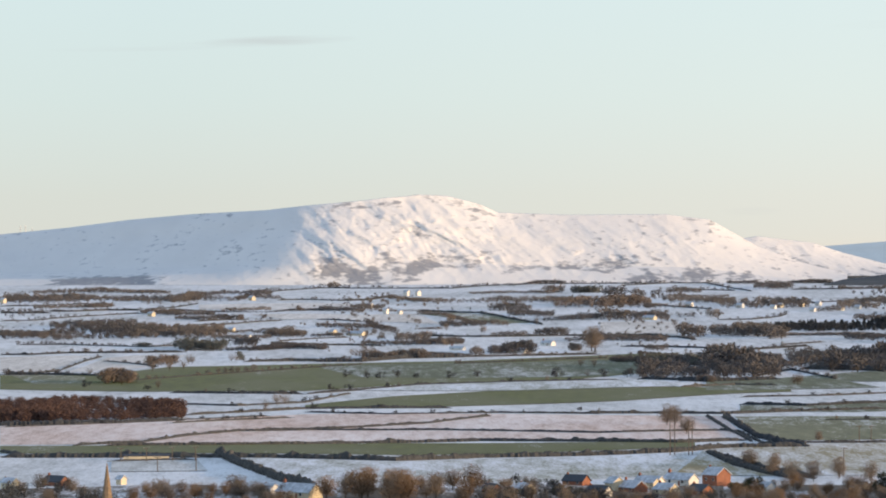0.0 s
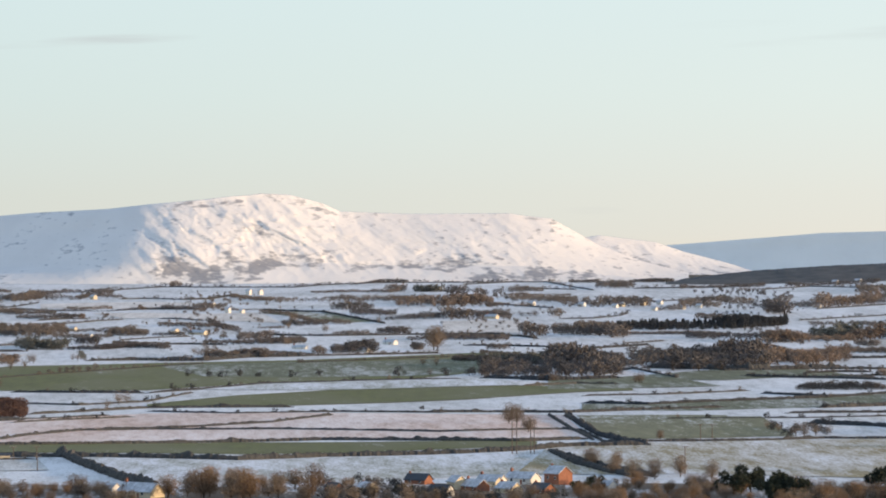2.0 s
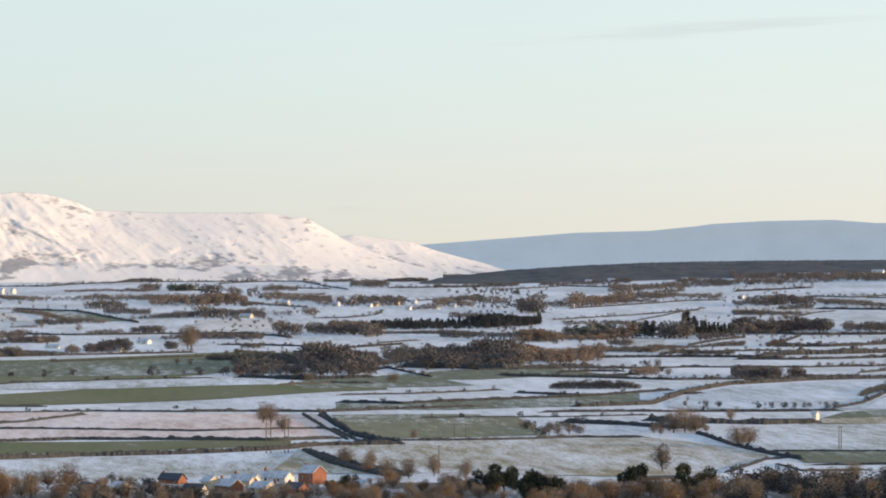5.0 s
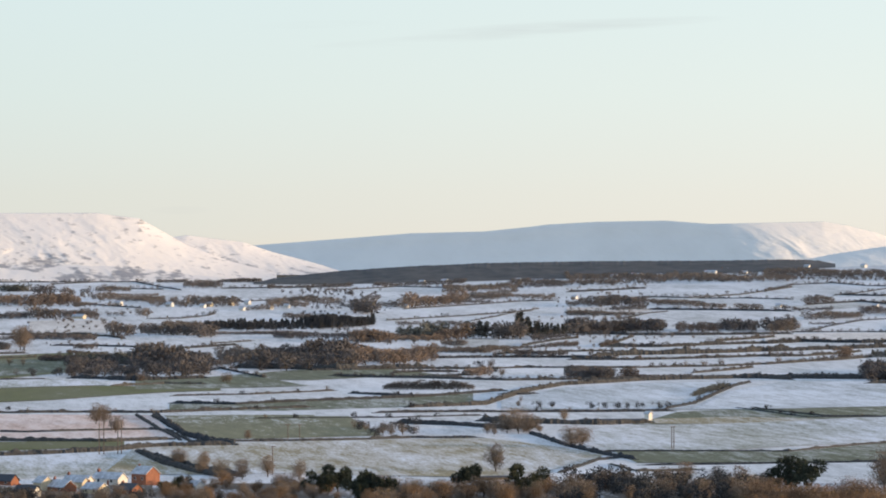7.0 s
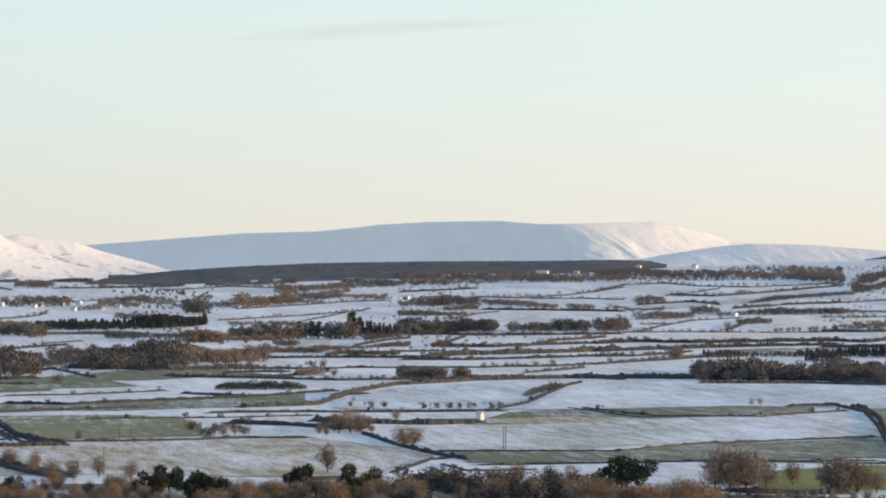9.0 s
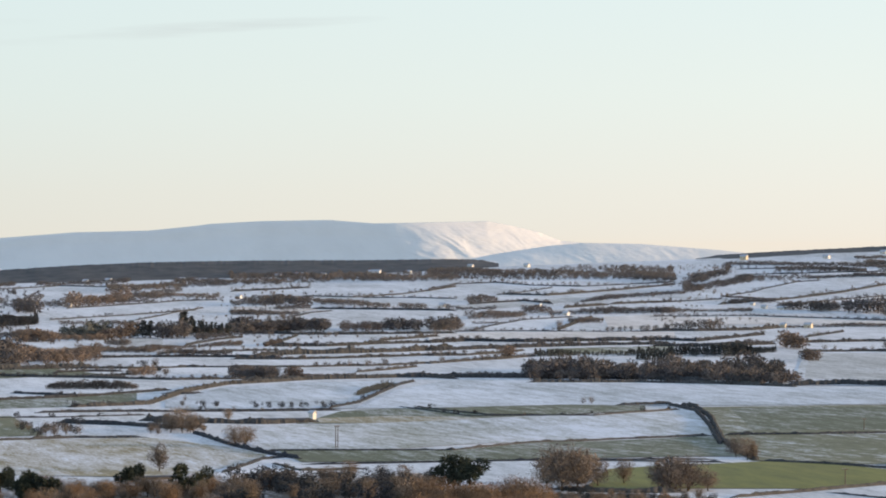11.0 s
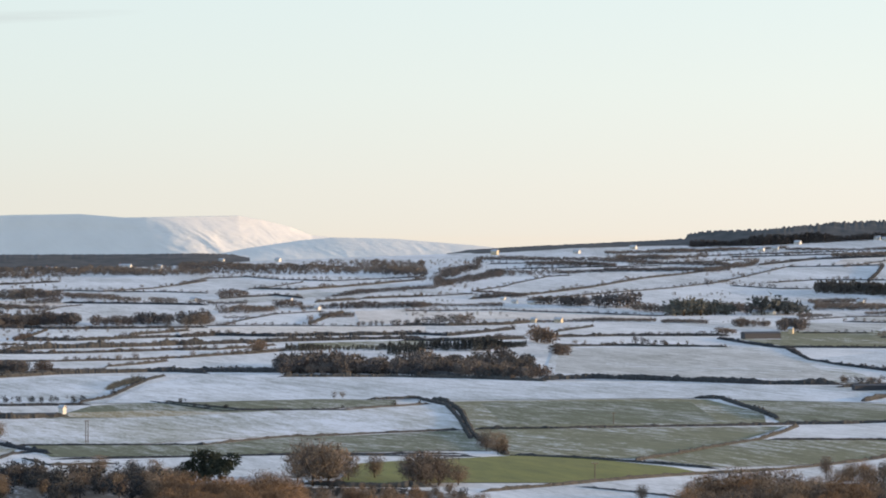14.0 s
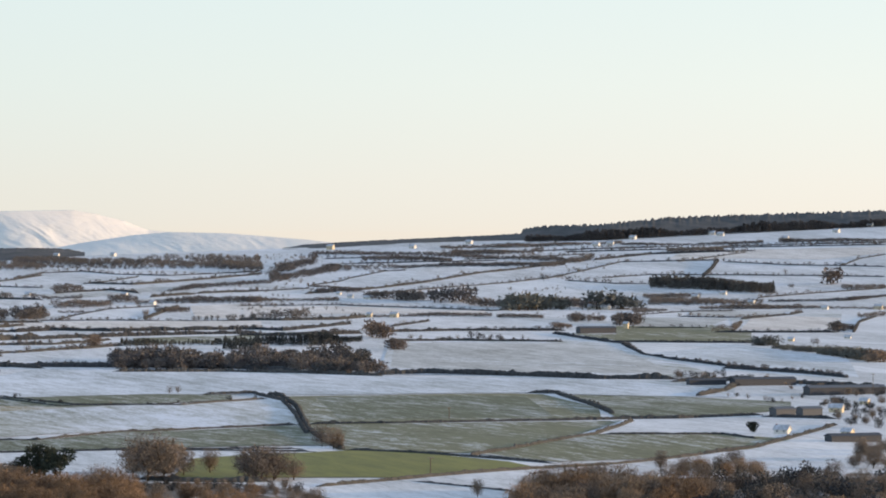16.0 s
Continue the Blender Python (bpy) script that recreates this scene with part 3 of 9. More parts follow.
def spire(x, y, low, high, wide):
    """Church tower with a tapering eight-sided stone spire."""
    z = float(ground(x, y)) - 0.3
    top = tagged(new("church_spire"), "slender sandstone church spire rising above the village", "church")
    top.matrix_basis = pose(x, y, z, 0, 0, 20)
    part("tower", mesh_of("tower", *joined([box(wide * 1.5, wide * 1.5, low), box(wide * 1.62, wide * 1.62, 0.4, 0, 0, low)]), "stone"), top)
    a = np.arange(8) * np.pi / 4
    ring = np.stack([np.cos(a), np.sin(a)], 1)
    levels = [(low + 0.4, 0.62), (low + (high - low) * 0.5, 0.33), (high - 0.8, 0.03)]
    v = np.concatenate([np.column_stack([ring * wide * s, np.full(8, h)]) for h, s in levels] + [[(0, 0, high - 0.5)]])
    f = [(8 * k + i, 8 * k + (i + 1) % 8, 8 * k + 8 + (i + 1) % 8, 8 * k + 8 + i) for k in (0, 1) for i in range(8)] + [(16 + i, 16 + (i + 1) % 8, 24) for i in range(8)]
    part("spire", mesh_of("spire", v, f, "stone"), top)
    part("finial", mesh_of("finial", *joined([prism((0, 0, high - 0.6), (0, 0, high), 0.05, 0.03), prism((-0.25, 0, high - 0.2), (0.25, 0, high - 0.2), 0.03, 0.03)]), "steel"), top)
    return top


def pole(x, y, h, kind="single"):
    """A wooden power pole, also used for pitch posts, or a pair of poles with a shared crossarm."""
    z = float(ground(x, y)) - 0.3
    top = tagged(new("power_pole"), "tall wooden pole for power lines and pitch posts" if kind == "single" else "pair of wooden power poles joined by a crossarm", "power pole", "power poles")
    top.matrix_basis = pose(x, y, z, 0, 0, 10)
    gap = 0.0 if kind == "single" else h * 0.05
    for s in ((0,) if kind == "single" else (-1, 1)):
        part("pole", mesh_of("pole", *prism((s * gap, 0, 0), (s * gap, 0, h), 0.2, 0.13, 8), "timber"), top)
    arm = max(1.1, gap * 1.7)
    bar = part("crossarm", mesh_of("crossarm", *box(arm * 2, 0.16, 0.2, 0, -0.15, h * 0.95), "timber"), top)
    for s in (-0.9, 0, 0.9):
        part("insulator", mesh_of("insulator", *prism((s * arm, -0.15, h * 0.95 + 0.2), (s * arm, -0.15, h * 0.95 + 0.55), 0.07, 0.05, 6), "steel"), bar)
    return top


def mast(bearing, base, tip, r):
    """A wind turbine on a far hill, simplified to a thin steel mast; base and tip are angles seen from the eye."""
    x, y = r * math.sin(radians(bearing)), r * math.cos(radians(bearing))
    low, high = EYE + r * math.tan(radians(base)), EYE + r * math.tan(radians(tip))
    top = tagged(new("radio_mast"), "far wind turbine on a snowy hilltop, drawn as a thin steel mast", "mast", "masts on the hill")
    part("mast", mesh_of("mast", *prism((x, y, low), (x, y, high), 0.5, 0.3, 6), "steel"), top)
    part("antenna", mesh_of("antenna", *box(1.6, 0.6, 0.5, x, y, low + (high - low) * 0.8), "steel"), top)
    return top

# ---- hills ----
hill("snowy_mountain", [(-9.317, -0.023), (-7.374, 0.089), (-6.199, 0.165), (-5.256, 0.257), (-4.388, 0.366), (-3.519, 0.443), (-2.49, 0.496), (-1.935, 0.558), (-1.141, 0.627), (-0.823, 0.666), (-0.506, 0.689), (-0.347, 0.712), (0.05, 0.695), (0.209, 0.655), (0.526, 0.567), (0.764, 0.455), (1.716, 0.42), (3.142, 0.423), (3.419, 0.383), (3.735, 0.35), (4.09, 0.151), (4.406, -0.032), (5.036, -0.263), (5.665, -0.423)], -0.62, [(-9.32, 4720), (-6.2, 4660), (-5.02, 4600), (-2.89, 4420), (-2.1, 4345), (-1.46, 4330), (-0.67, 4345), (0.92, 4390), (5.67, 4480)], 150, 0, "snow-covered flat-topped mountain with craggy gullied face", "hill", relief=mountain_relief, bare=mountain_bare, toe=[(-9.32, 4480), (-4.4, 4385), (-4.0, 4362), (-2.1, 4352), (-0.67, 4345), (0.92, 4375), (5.67, 4450)], shear=0.7)
hill("snowy_shoulder", [(0.921, 0.105), (3.142, 0.257), (4.09, 0.064), (4.406, 0.11), (5.194, 0.013), (5.587, -0.122), (6.137, -0.266), (6.92, -0.481)], -0.45, [(0.92, 4560), (6.92, 4680)], 80, 0, "low snowy shoulder of the mountain in sun", "hill", relief=0.3, bare=shoulder_bare, seed=9.0)
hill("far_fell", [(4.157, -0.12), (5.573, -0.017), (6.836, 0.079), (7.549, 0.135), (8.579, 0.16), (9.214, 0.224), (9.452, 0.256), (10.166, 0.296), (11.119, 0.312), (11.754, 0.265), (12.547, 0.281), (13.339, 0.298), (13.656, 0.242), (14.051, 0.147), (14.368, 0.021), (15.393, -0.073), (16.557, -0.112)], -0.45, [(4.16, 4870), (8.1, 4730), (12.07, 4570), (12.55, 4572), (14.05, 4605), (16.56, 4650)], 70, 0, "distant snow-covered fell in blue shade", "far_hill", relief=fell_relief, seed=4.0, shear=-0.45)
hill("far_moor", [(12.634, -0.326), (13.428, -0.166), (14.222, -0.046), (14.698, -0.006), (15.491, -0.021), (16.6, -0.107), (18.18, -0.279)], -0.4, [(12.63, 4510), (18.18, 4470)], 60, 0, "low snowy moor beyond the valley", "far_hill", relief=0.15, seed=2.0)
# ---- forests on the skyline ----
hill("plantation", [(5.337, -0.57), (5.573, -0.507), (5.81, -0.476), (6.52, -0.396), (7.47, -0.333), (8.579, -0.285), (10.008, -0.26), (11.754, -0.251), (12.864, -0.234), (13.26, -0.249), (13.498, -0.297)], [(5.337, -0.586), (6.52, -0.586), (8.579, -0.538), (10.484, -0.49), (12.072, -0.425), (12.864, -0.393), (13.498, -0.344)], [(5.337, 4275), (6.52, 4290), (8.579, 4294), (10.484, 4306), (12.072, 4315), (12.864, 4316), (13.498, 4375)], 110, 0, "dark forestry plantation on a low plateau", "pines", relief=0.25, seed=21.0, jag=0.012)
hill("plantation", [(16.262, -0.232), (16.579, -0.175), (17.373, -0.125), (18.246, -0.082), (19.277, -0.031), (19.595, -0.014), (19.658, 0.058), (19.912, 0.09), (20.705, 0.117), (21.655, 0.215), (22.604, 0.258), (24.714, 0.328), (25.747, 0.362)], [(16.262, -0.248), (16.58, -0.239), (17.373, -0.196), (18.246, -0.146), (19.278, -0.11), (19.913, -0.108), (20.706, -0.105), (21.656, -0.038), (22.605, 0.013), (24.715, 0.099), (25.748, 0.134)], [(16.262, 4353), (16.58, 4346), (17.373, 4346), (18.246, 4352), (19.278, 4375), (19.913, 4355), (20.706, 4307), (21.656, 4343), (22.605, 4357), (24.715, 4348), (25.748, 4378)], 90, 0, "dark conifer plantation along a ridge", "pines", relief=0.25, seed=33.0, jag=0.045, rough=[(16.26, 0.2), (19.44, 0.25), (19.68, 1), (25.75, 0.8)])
wood("conifer", "forest", [(1460.7, 4085.4), (1526.9, 4039.7), (1610.4, 4023.4), (1729.3, 3997.5), (1825.9, 3967.2)], [(1456.6, 4073.8), (1522.9, 4029), (1606.2, 4012.8), (1725.3, 3988.2), (1821.9, 3958.4)], 800, 6.6, 11.4, 1, "conifer_wood", "conifers along a ridge top")
# ---- fields ----
field("pink", [(-186.7, 1716.8), (-114.6, 1778.3), (-56.9, 1825.2), (18.8, 1806.1), (68.4, 1794.5), (122.3, 1782.5)], [(-168.3, 1547.4), (-125.4, 1547.3), (-104.5, 1555.6), (-40.4, 1574.1), (16.5, 1585.5), (59.6, 1562.9), (115.6, 1559.2)], "snow field with the pink of low sun in its colour")
field("green", [(-167.3, 1538), (-103.3, 1536.6), (-18.4, 1566), (59.2, 1552.6), (94.9, 1539)], [(-161.5, 1484.4), (-99.3, 1477.7), (-17.4, 1474.4), (44.6, 1498.6), (93.2, 1511.4)], "green strip of pasture between hedges")
field("green", [(-247, 2271.3), (-189.8, 2264.8), (-160.4, 2388.7), (-82.4, 2430.1), (5.3, 2458.3), (75.4, 2524.9), (126.7, 2573)], [(-227.2, 2089.4), (-152.1, 2053.1), (-69.5, 2048.4), (-24.9, 2124.2), (19.5, 2158.1), (65, 2179.2), (112.5, 2283.9)], "green winter pasture")
field("frost_green", [(-74.4, 2389.5), (-28.4, 2421.2), (39, 2438.3), (118, 2464.4)], [(-44.9, 2241.1), (4.7, 2218.8), (66.3, 2223.4), (109.3, 2284.2)], "frosted green pasture")
field("green", [(-64.8, 1910.7), (-23.5, 2002.3), (21.5, 2063.6), (79.7, 2089.2), (121.2, 2106.8), (177.2, 2078.5)], [(-63.9, 1883.5), (4, 1898), (57.9, 1942.6), (85.7, 1962.1), (145, 2030.8), (174.9, 2051)], "green winter pasture")
field("snow_thin", [(-25, 2131.6), (34.6, 2162.6), (126.3, 2193.9)], [(-41.3, 2058.8), (33.1, 2069.6), (121.6, 2113.1)], "thin snow on a field")
field("snow_thin", [(-71.3, 1448.5), (-16.8, 1421.4), (23.2, 1455.8), (64.2, 1472), (95.6, 1483.2)], [(-47.1, 1280.4), (-15.1, 1282.1), (20.5, 1286.9), (58.1, 1331.3), (103.1, 1365.8)], "frosted grass with streaks of snow")
field("frost", [(126.8, 1776), (163.5, 1774.1), (191.3, 1763)], [(122.7, 1567.5), (138.8, 1553), (170, 1566.6)], "frosted pale green field")
field("frost", [(171.5, 1756.9), (204.7, 1748.3)], [(154.3, 1559.3), (198.6, 1582)], "frosted pale green field")
field("ochre", [(97.2, 1507.7), (154, 1534.6), (199.2, 1552), (235.3, 1559.1), (252.6, 1491.5), (260.1, 1438.9)], [(75.7, 1346.1), (134.3, 1338.3), (193, 1303.4), (217.6, 1329.4), (252.8, 1409.7)], "thin snow on ochre grass")
field("frost_green", [(242.4, 2288.6), (266.2, 2329.2), (293.7, 2289.2)], [(164.8, 2184.5), (231.9, 2160.3), (310, 2220.7)], "frosted green pasture")
field("frost_green", [(140.8, 2185.4), (160.8, 2211.6), (208.9, 2203.3)], [(133.3, 2068.4), (150.3, 2068), (225.2, 2098.5)], "frosted green pasture")
field("frost_green", [(137.7, 1893.6), (168.3, 1885.3), (220.5, 1928.8), (292.6, 1976.2)], [(132.7, 1824.6), (181.2, 1805.5), (234.9, 1830.6), (277.8, 1876.3)], "frosted green strip")
field("frost_green", [(354.1, 1775.5), (399.1, 1805), (460.3, 1838.7), (506.9, 1821.4)], [(316.2, 1682.6), (360.7, 1686.2), (415.2, 1708.7), (487.1, 1750)], "frosted olive field")
field("ochre", [(334.3, 1726.2), (370.7, 1733.4), (401.8, 1704.7)], [(327.7, 1691.7), (359, 1678.4), (392.9, 1667.1)], "thin snow on ochre grass")
field("snow_thin", [(268, 1582.5), (309.6, 1672.6), (413.2, 1700.5), (511.9, 1755.1)], [(263.6, 1469.7), (310.9, 1453.7), (382.8, 1529.3), (459.2, 1548.9)], "thin snow on a sloping field")
field("frost_green", [(267.7, 1457.5), (336, 1443.6), (378.5, 1512.1), (459.0, 1543.0)], [(263.1, 1388.9), (313.2, 1371), (350.9, 1362), (430.0, 1372.0)], "frosted green strip")
field("snow_worn", [(373.7, 1821), (427.6, 1999.3), (481.8, 2109.7), (544.4, 2112.9), (605.5, 2036.5), (637.7, 1979.5), (722.8, 1911.5), (783.7, 1881.4)], [(363.9, 1792), (409.3, 1792.1), (470.4, 1825.8), (535.8, 1801.9), (578.3, 1795.3), (643, 1797.6), (670.4, 1772.8), (725.1, 1740.8)], "worn snow on a sloping field, slope shade put into its blue")
field("snow_worn", [(292.5, 1885.1), (347.3, 2033.6), (396.7, 2094.5), (445.4, 2096.7)], [(282.3, 1819.7), (321, 1804.1), (364.8, 1796.8)], "worn snow on a sloping field, slope shade put into its blue")
field("frost", [(524.2, 1791.6), (576.7, 1790), (632.6, 1792), (647.1, 1785.5), (618.3, 1635.1)], [(462.6, 1552.8), (497.4, 1543.9), (545.1, 1543.8), (590.3, 1558.5)], "frosted olive field")
field("frost_green", [(534.5, 1776.5), (571.7, 1774.5), (630.2, 1761.7)], [(484.6, 1578.9), (516.9, 1567.3), (574.1, 1570.3)], "frosted olive field")
field("frost", [(460.2, 1544.8), (516.8, 1530.9), (588.4, 1530.2)], [(407.4, 1329.1), (431.9, 1315.5), (446.4, 1304.4), (511.3, 1386.6)], "frosted grey-green field")
field("frost", [(530.6, 1414.8), (548.1, 1425.3), (584.9, 1409.5), (595.6, 1376.1)], [(447.1, 1300.6), (459.2, 1256), (500.8, 1275.8), (554.2, 1315)], "frosted grey-green field")
field("frost_green", [(656.6, 1773.3), (701.6, 1752.1), (732.7, 1693)], [(595.8, 1555.9), (628.3, 1544.2), (682.6, 1577.2)], "olive pasture")
field("snow_thin", [(786.4, 2453.2), (854.9, 2476.6), (915.5, 2421.5), (885.6, 2275.4)], [(637.9, 2008.7), (685.3, 1985.1), (742.3, 1930.8), (799, 1933.4)], "thin snow on a field")
field("snow_worn", [(875.5, 2240.4), (980.3, 2353.8), (966.2, 2151.2)], [(849.4, 2047.2), (861.8, 1991.4), (872, 1927.2)], "worn snow on a field, slope shade put into its blue")
field("frost", [(1020.6, 2666.1), (1096.6, 2685.2), (1072.7, 2546)], [(928.8, 2426), (966.3, 2413.4), (1004.2, 2383.3)], "frosted grey-green field")
field("snow_thin", [(1170.6, 2821.8), (1233, 2849.5), (1271.1, 2840.7)], [(1069.3, 2567.6), (1106, 2556), (1127.5, 2529)], "thin snow on a field")
field("lime", [(347, 1291), (389.9, 1308.9), (410.5, 1324.2), (427.7, 1302.7), (442.3, 1252.6)], [(312.9, 1193.6), (353.9, 1187.9), (380.5, 1181), (441.5, 1218)], "bright green winter grass")
field("snow_grey", [(-116.2, 1428.2), (-86.1, 1428.6)], [(-111.8, 1368.9), (-79, 1365.9)], "frosted playing field")
hedge([(-118.1, 1431.8), (-101.4, 1435.2), (-86.6, 1435.7)], 0.60)
field("scrub", [(-143.9, 1258.2), (-103.8, 1279.7), (-81.3, 1288.6), (-38.8, 1241.8), (-14.9, 1265.3), (9.5, 1255.8)], [(-109.8, 959.8), (-77.5, 954.5), (-29.9, 955.4), (7.2, 957)], "dark rough ground among village trees")
field("scrub", [(9.7, 1272.6), (38.3, 1286.4), (88.3, 1287.4)], [(7.2, 957), (28.4, 955.8), (65.2, 951.3)], "dark rough ground among village houses")
field("scrub", [(87.5, 1275.9), (110.6, 1298.3), (139.6, 1287.2)], [(65.2, 951.3), (80.9, 949.8), (102.9, 949.5)], "dark rough ground among village trees")
field("scrub", [(92.2, 1268.2), (144.1, 1260.5), (187.2, 1264.4), (225.4, 1256.7), (278.4, 1258.7)], [(69.1, 950.2), (107.9, 943.7), (162, 948.4), (210.5, 951.6)], "dark rough ground among trees")
field("scrub", [(242.3, 1154.1), (267.6, 1148.9), (297.3, 1173.7), (324.2, 1170.6), (335.7, 1150.1), (338.6, 1092.2)], [(193.5, 921.4), (214.3, 919.9), (239.8, 914.4), (264.5, 905.9), (281.5, 898.9)], "dark rough ground among trees")
field("scrub", [(395.6, 1120.2), (440.8, 1165.5), (483, 1182.3), (551.1, 1196.7)], [(312.8, 885.7), (332.2, 878.2), (355.7, 870.4), (395.5, 858.7)], "dark rough ground among trees")
field("snow_cream", [(-216.2, 3609.5), (-174.0, 3647.9), (-124.1, 3665.9), (-82.8, 3639.1)], [(-207.6, 3465.8), (-164.3, 3444.1), (-116.5, 3442.0), (-78.8, 3463.1)], "snow field with warm sunlight in its cream colour")
field("snow_cream", [(-158.6, 3324.2), (-112.9, 3334.1), (-66.2, 3307.3), (-20.5, 3331.9)], [(-127.1, 3225.5), (-100.6, 3234.4), (-63.8, 3187.4), (-1.9, 3128.0)], "snow field with warm sunlight in its cream colour")
field("snow_cream", [(-275.8, 2537.1), (-256.1, 2551.2), (-232.3, 2561.5), (-216.5, 2542.8)], [(-252.1, 2318.3), (-235.4, 2312.1), (-226.2, 2317.0), (-220.5, 2341.6)], "snow field with warm sunlight in its cream colour")
field("snow_cream", [(-208.2, 2527.4), (-193.2, 2560.7), (-161.4, 2562.9)], [(-213.1, 2314.2), (-194.7, 2323.9), (-175.8, 2373.5)], "snow field with warm sunlight in its cream colour")
field("snow_cream", [(121.0, 3145.7), (147.2, 3164.6), (181.5, 3150.8)], [(112.1, 2913.8), (135.8, 2920.8), (166.3, 2887.2)], "snow field with warm sunlight in its cream colour")
field("frost", [(-20.5, 3331.9), (7.3, 3356.0), (43.7, 3295.7), (60.6, 3223.4)], [(7.0, 3240.0), (28.6, 3147.9), (50.2, 3135.6), (67.8, 3143.3)], "frosted grey-green field")
field("frost", [(-239.8, 2263.3), (-222.3, 2277.2), (-197.6, 2247.3)], [(-217.0, 2161.1), (-205.2, 2162.3), (-190.6, 2167.6)], "frosted grey-green field")
field("snow_cream", [(575.6, 3355.0), (613.5, 3352.3), (641.4, 3298.2)], [(550.6, 3209.1), (575.1, 3192.6), (609.1, 3227.0)], "snow field with warm sunlight in its cream colour")
field("snow_cream", [(621.4, 2799.9), (677.9, 2832.0), (739.3, 2829.0), (802.2, 2803.5)], [(597.1, 2690.5), (646.3, 2699.7), (703.9, 2693.5), (771.4, 2695.8)], "snow field with warm sunlight in its cream colour")
field("snow_cream", [(835.4, 3126.3), (865.4, 3134.7), (894.6, 3126.5)], [(779.5, 2901.1), (789.8, 2861.0), (816.5, 2853.5)], "snow field with warm sunlight in its cream colour")
field("snow_grey", [(760.4, 3318.0), (812.9, 3375.5), (875.2, 3426.0), (932.7, 3452.2)], [(747.9, 3263.4), (783.9, 3254.9), (852.5, 3336.8), (899.4, 3365.9)], "greyish thin snow on pasture")
field("snow_grey", [(390.8, 2756.4), (412.8, 2773.4), (425.1, 2751.4)], [(379.3, 2649.0), (395.7, 2658.7), (411.7, 2664.4)], "greyish thin snow on pasture")
field("frost", [(640.5, 2536.4), (682.6, 2554.4), (734.0, 2565.1)], [(618.0, 2447.2), (657.8, 2461.6), (706.4, 2468.9)], "frosted grey-green field")
field("snow_cream", [(869.7, 3092.0), (945.7, 3082.2), (995.8, 3020.1), (1027.3, 2963.0)], [(830.8, 2953.4), (901.2, 2936.8), (963.3, 2921.3), (1009.0, 2910.0)], "snow field with warm sunlight in its cream colour")
field("snow_grey", [(782.4, 2429.1), (819.8, 2429.4), (884.1, 2398.2), (897.7, 2354.7), (853.1, 2191.8)], [(668.0, 2083.5), (689.4, 2042.8), (736.1, 1996.6), (788.0, 1968.1)], "greyish thin snow on pasture")
field("frost", [(944.3, 2550.8), (973.1, 2531.4), (1024.9, 2519.5)], [(932.4, 2435.6), (966.4, 2413.7), (1004.7, 2393.7)], "frosted grey-green field")
field("snow_grey", [(1098.2, 2821.8), (1122.4, 2803.7), (1151.1, 2774.7)], [(1032.1, 2663.0), (1058.5, 2644.0), (1078.3, 2640.3)], "greyish thin snow on pasture")
field("snow_cream", [(1174.1, 2786.8), (1215.2, 2808.4), (1238.4, 2767.6)], [(1077.0, 2575.9), (1107.2, 2558.7), (1129.9, 2553.2)], "snow field with warm sunlight in its cream colour")
field("snow_cream", [(1486.5, 3713.5), (1561.7, 3721.6), (1624.7, 3685.8), (1679.2, 3648.1)], [(1442.3, 3632.1), (1506.0, 3588.8), (1550.6, 3517.4), (1642.4, 3568.2)], "snow field with warm sunlight in its cream colour")
field("snow_grey", [(1176.6, 2915.5), (1210.2, 2906.1), (1249.3, 2898.2)], [(1148.1, 2845.1), (1174.9, 2821.1), (1230.3, 2854.1)], "greyish thin snow on pasture")
# ---- hedges ----
belt("bare", "forest", [(-247.8, 2278.9), (-215.9, 2275.8), (-189.1, 2257.2)], 16, 1.9, 4.7, 10)
hedge([(-247.8, 2278.9), (-215.9, 2275.8), (-189.1, 2257.2)], 1.26)
belt("bare", "forest", [(-165.7, 2195.8), (-121.9, 2287), (-80.5, 2374), (-48.4, 2416.9)], 36, 1.9, 4.8, 12)
hedge([(-165.7, 2195.8), (-121.9, 2287), (-80.5, 2374), (-48.4, 2416.9)], 0.77)
row("bush bush small", [(-68.4, 2018.2), (-41.4, 2065.3), (-13.2, 2132.2), (34.6, 2162.6), (95.5, 2185.2)], 8, 1.8, 3.5, 13)
hedge([(-68.4, 2018.2), (-41.4, 2065.3), (-13.2, 2132.2), (34.6, 2162.6), (95.5, 2185.2)], 0.94)
row("bush bush small", [(-136.8, 2036.9), (-102.4, 2025.3), (-68.4, 2018.2)], 3, 1.7, 3.4, 14)
hedge([(-136.8, 2036.9), (-102.4, 2025.3), (-68.4, 2018.2)], 1.12)
row("bush bush small", [(-123.9, 1923.4), (-96.5, 1908), (-65.7, 1937.2), (-46.3, 2026.7)], 4, 1.6, 3.2, 15)
hedge([(-123.9, 1923.4), (-96.5, 1908), (-65.7, 1937.2), (-46.3, 2026.7)], 0.86)
row("bush bush small", [(-114.7, 1819.1), (-63.7, 1877.9), (3.9, 1877.5)], 6, 1.5, 3.1, 16)
hedge([(-114.7, 1819.1), (-63.7, 1877.9), (3.9, 1877.5)], 1.16)
row("bush bush small", [(-62.6, 1843.9), (-21.3, 1808.2), (24, 1820.5), (69, 1809.3)], 7, 1.5, 3.0, 17)
hedge([(-62.6, 1843.9), (-21.3, 1808.2), (24, 1820.5), (69, 1809.3)], 0.75)
row("bush bush small", [(61.2, 1815.8), (94.4, 1816.7), (123.9, 1805.7), (155, 1818.8), (181.1, 1827.4), (199.2, 1835.3)], 7, 1.5, 3.0, 18)
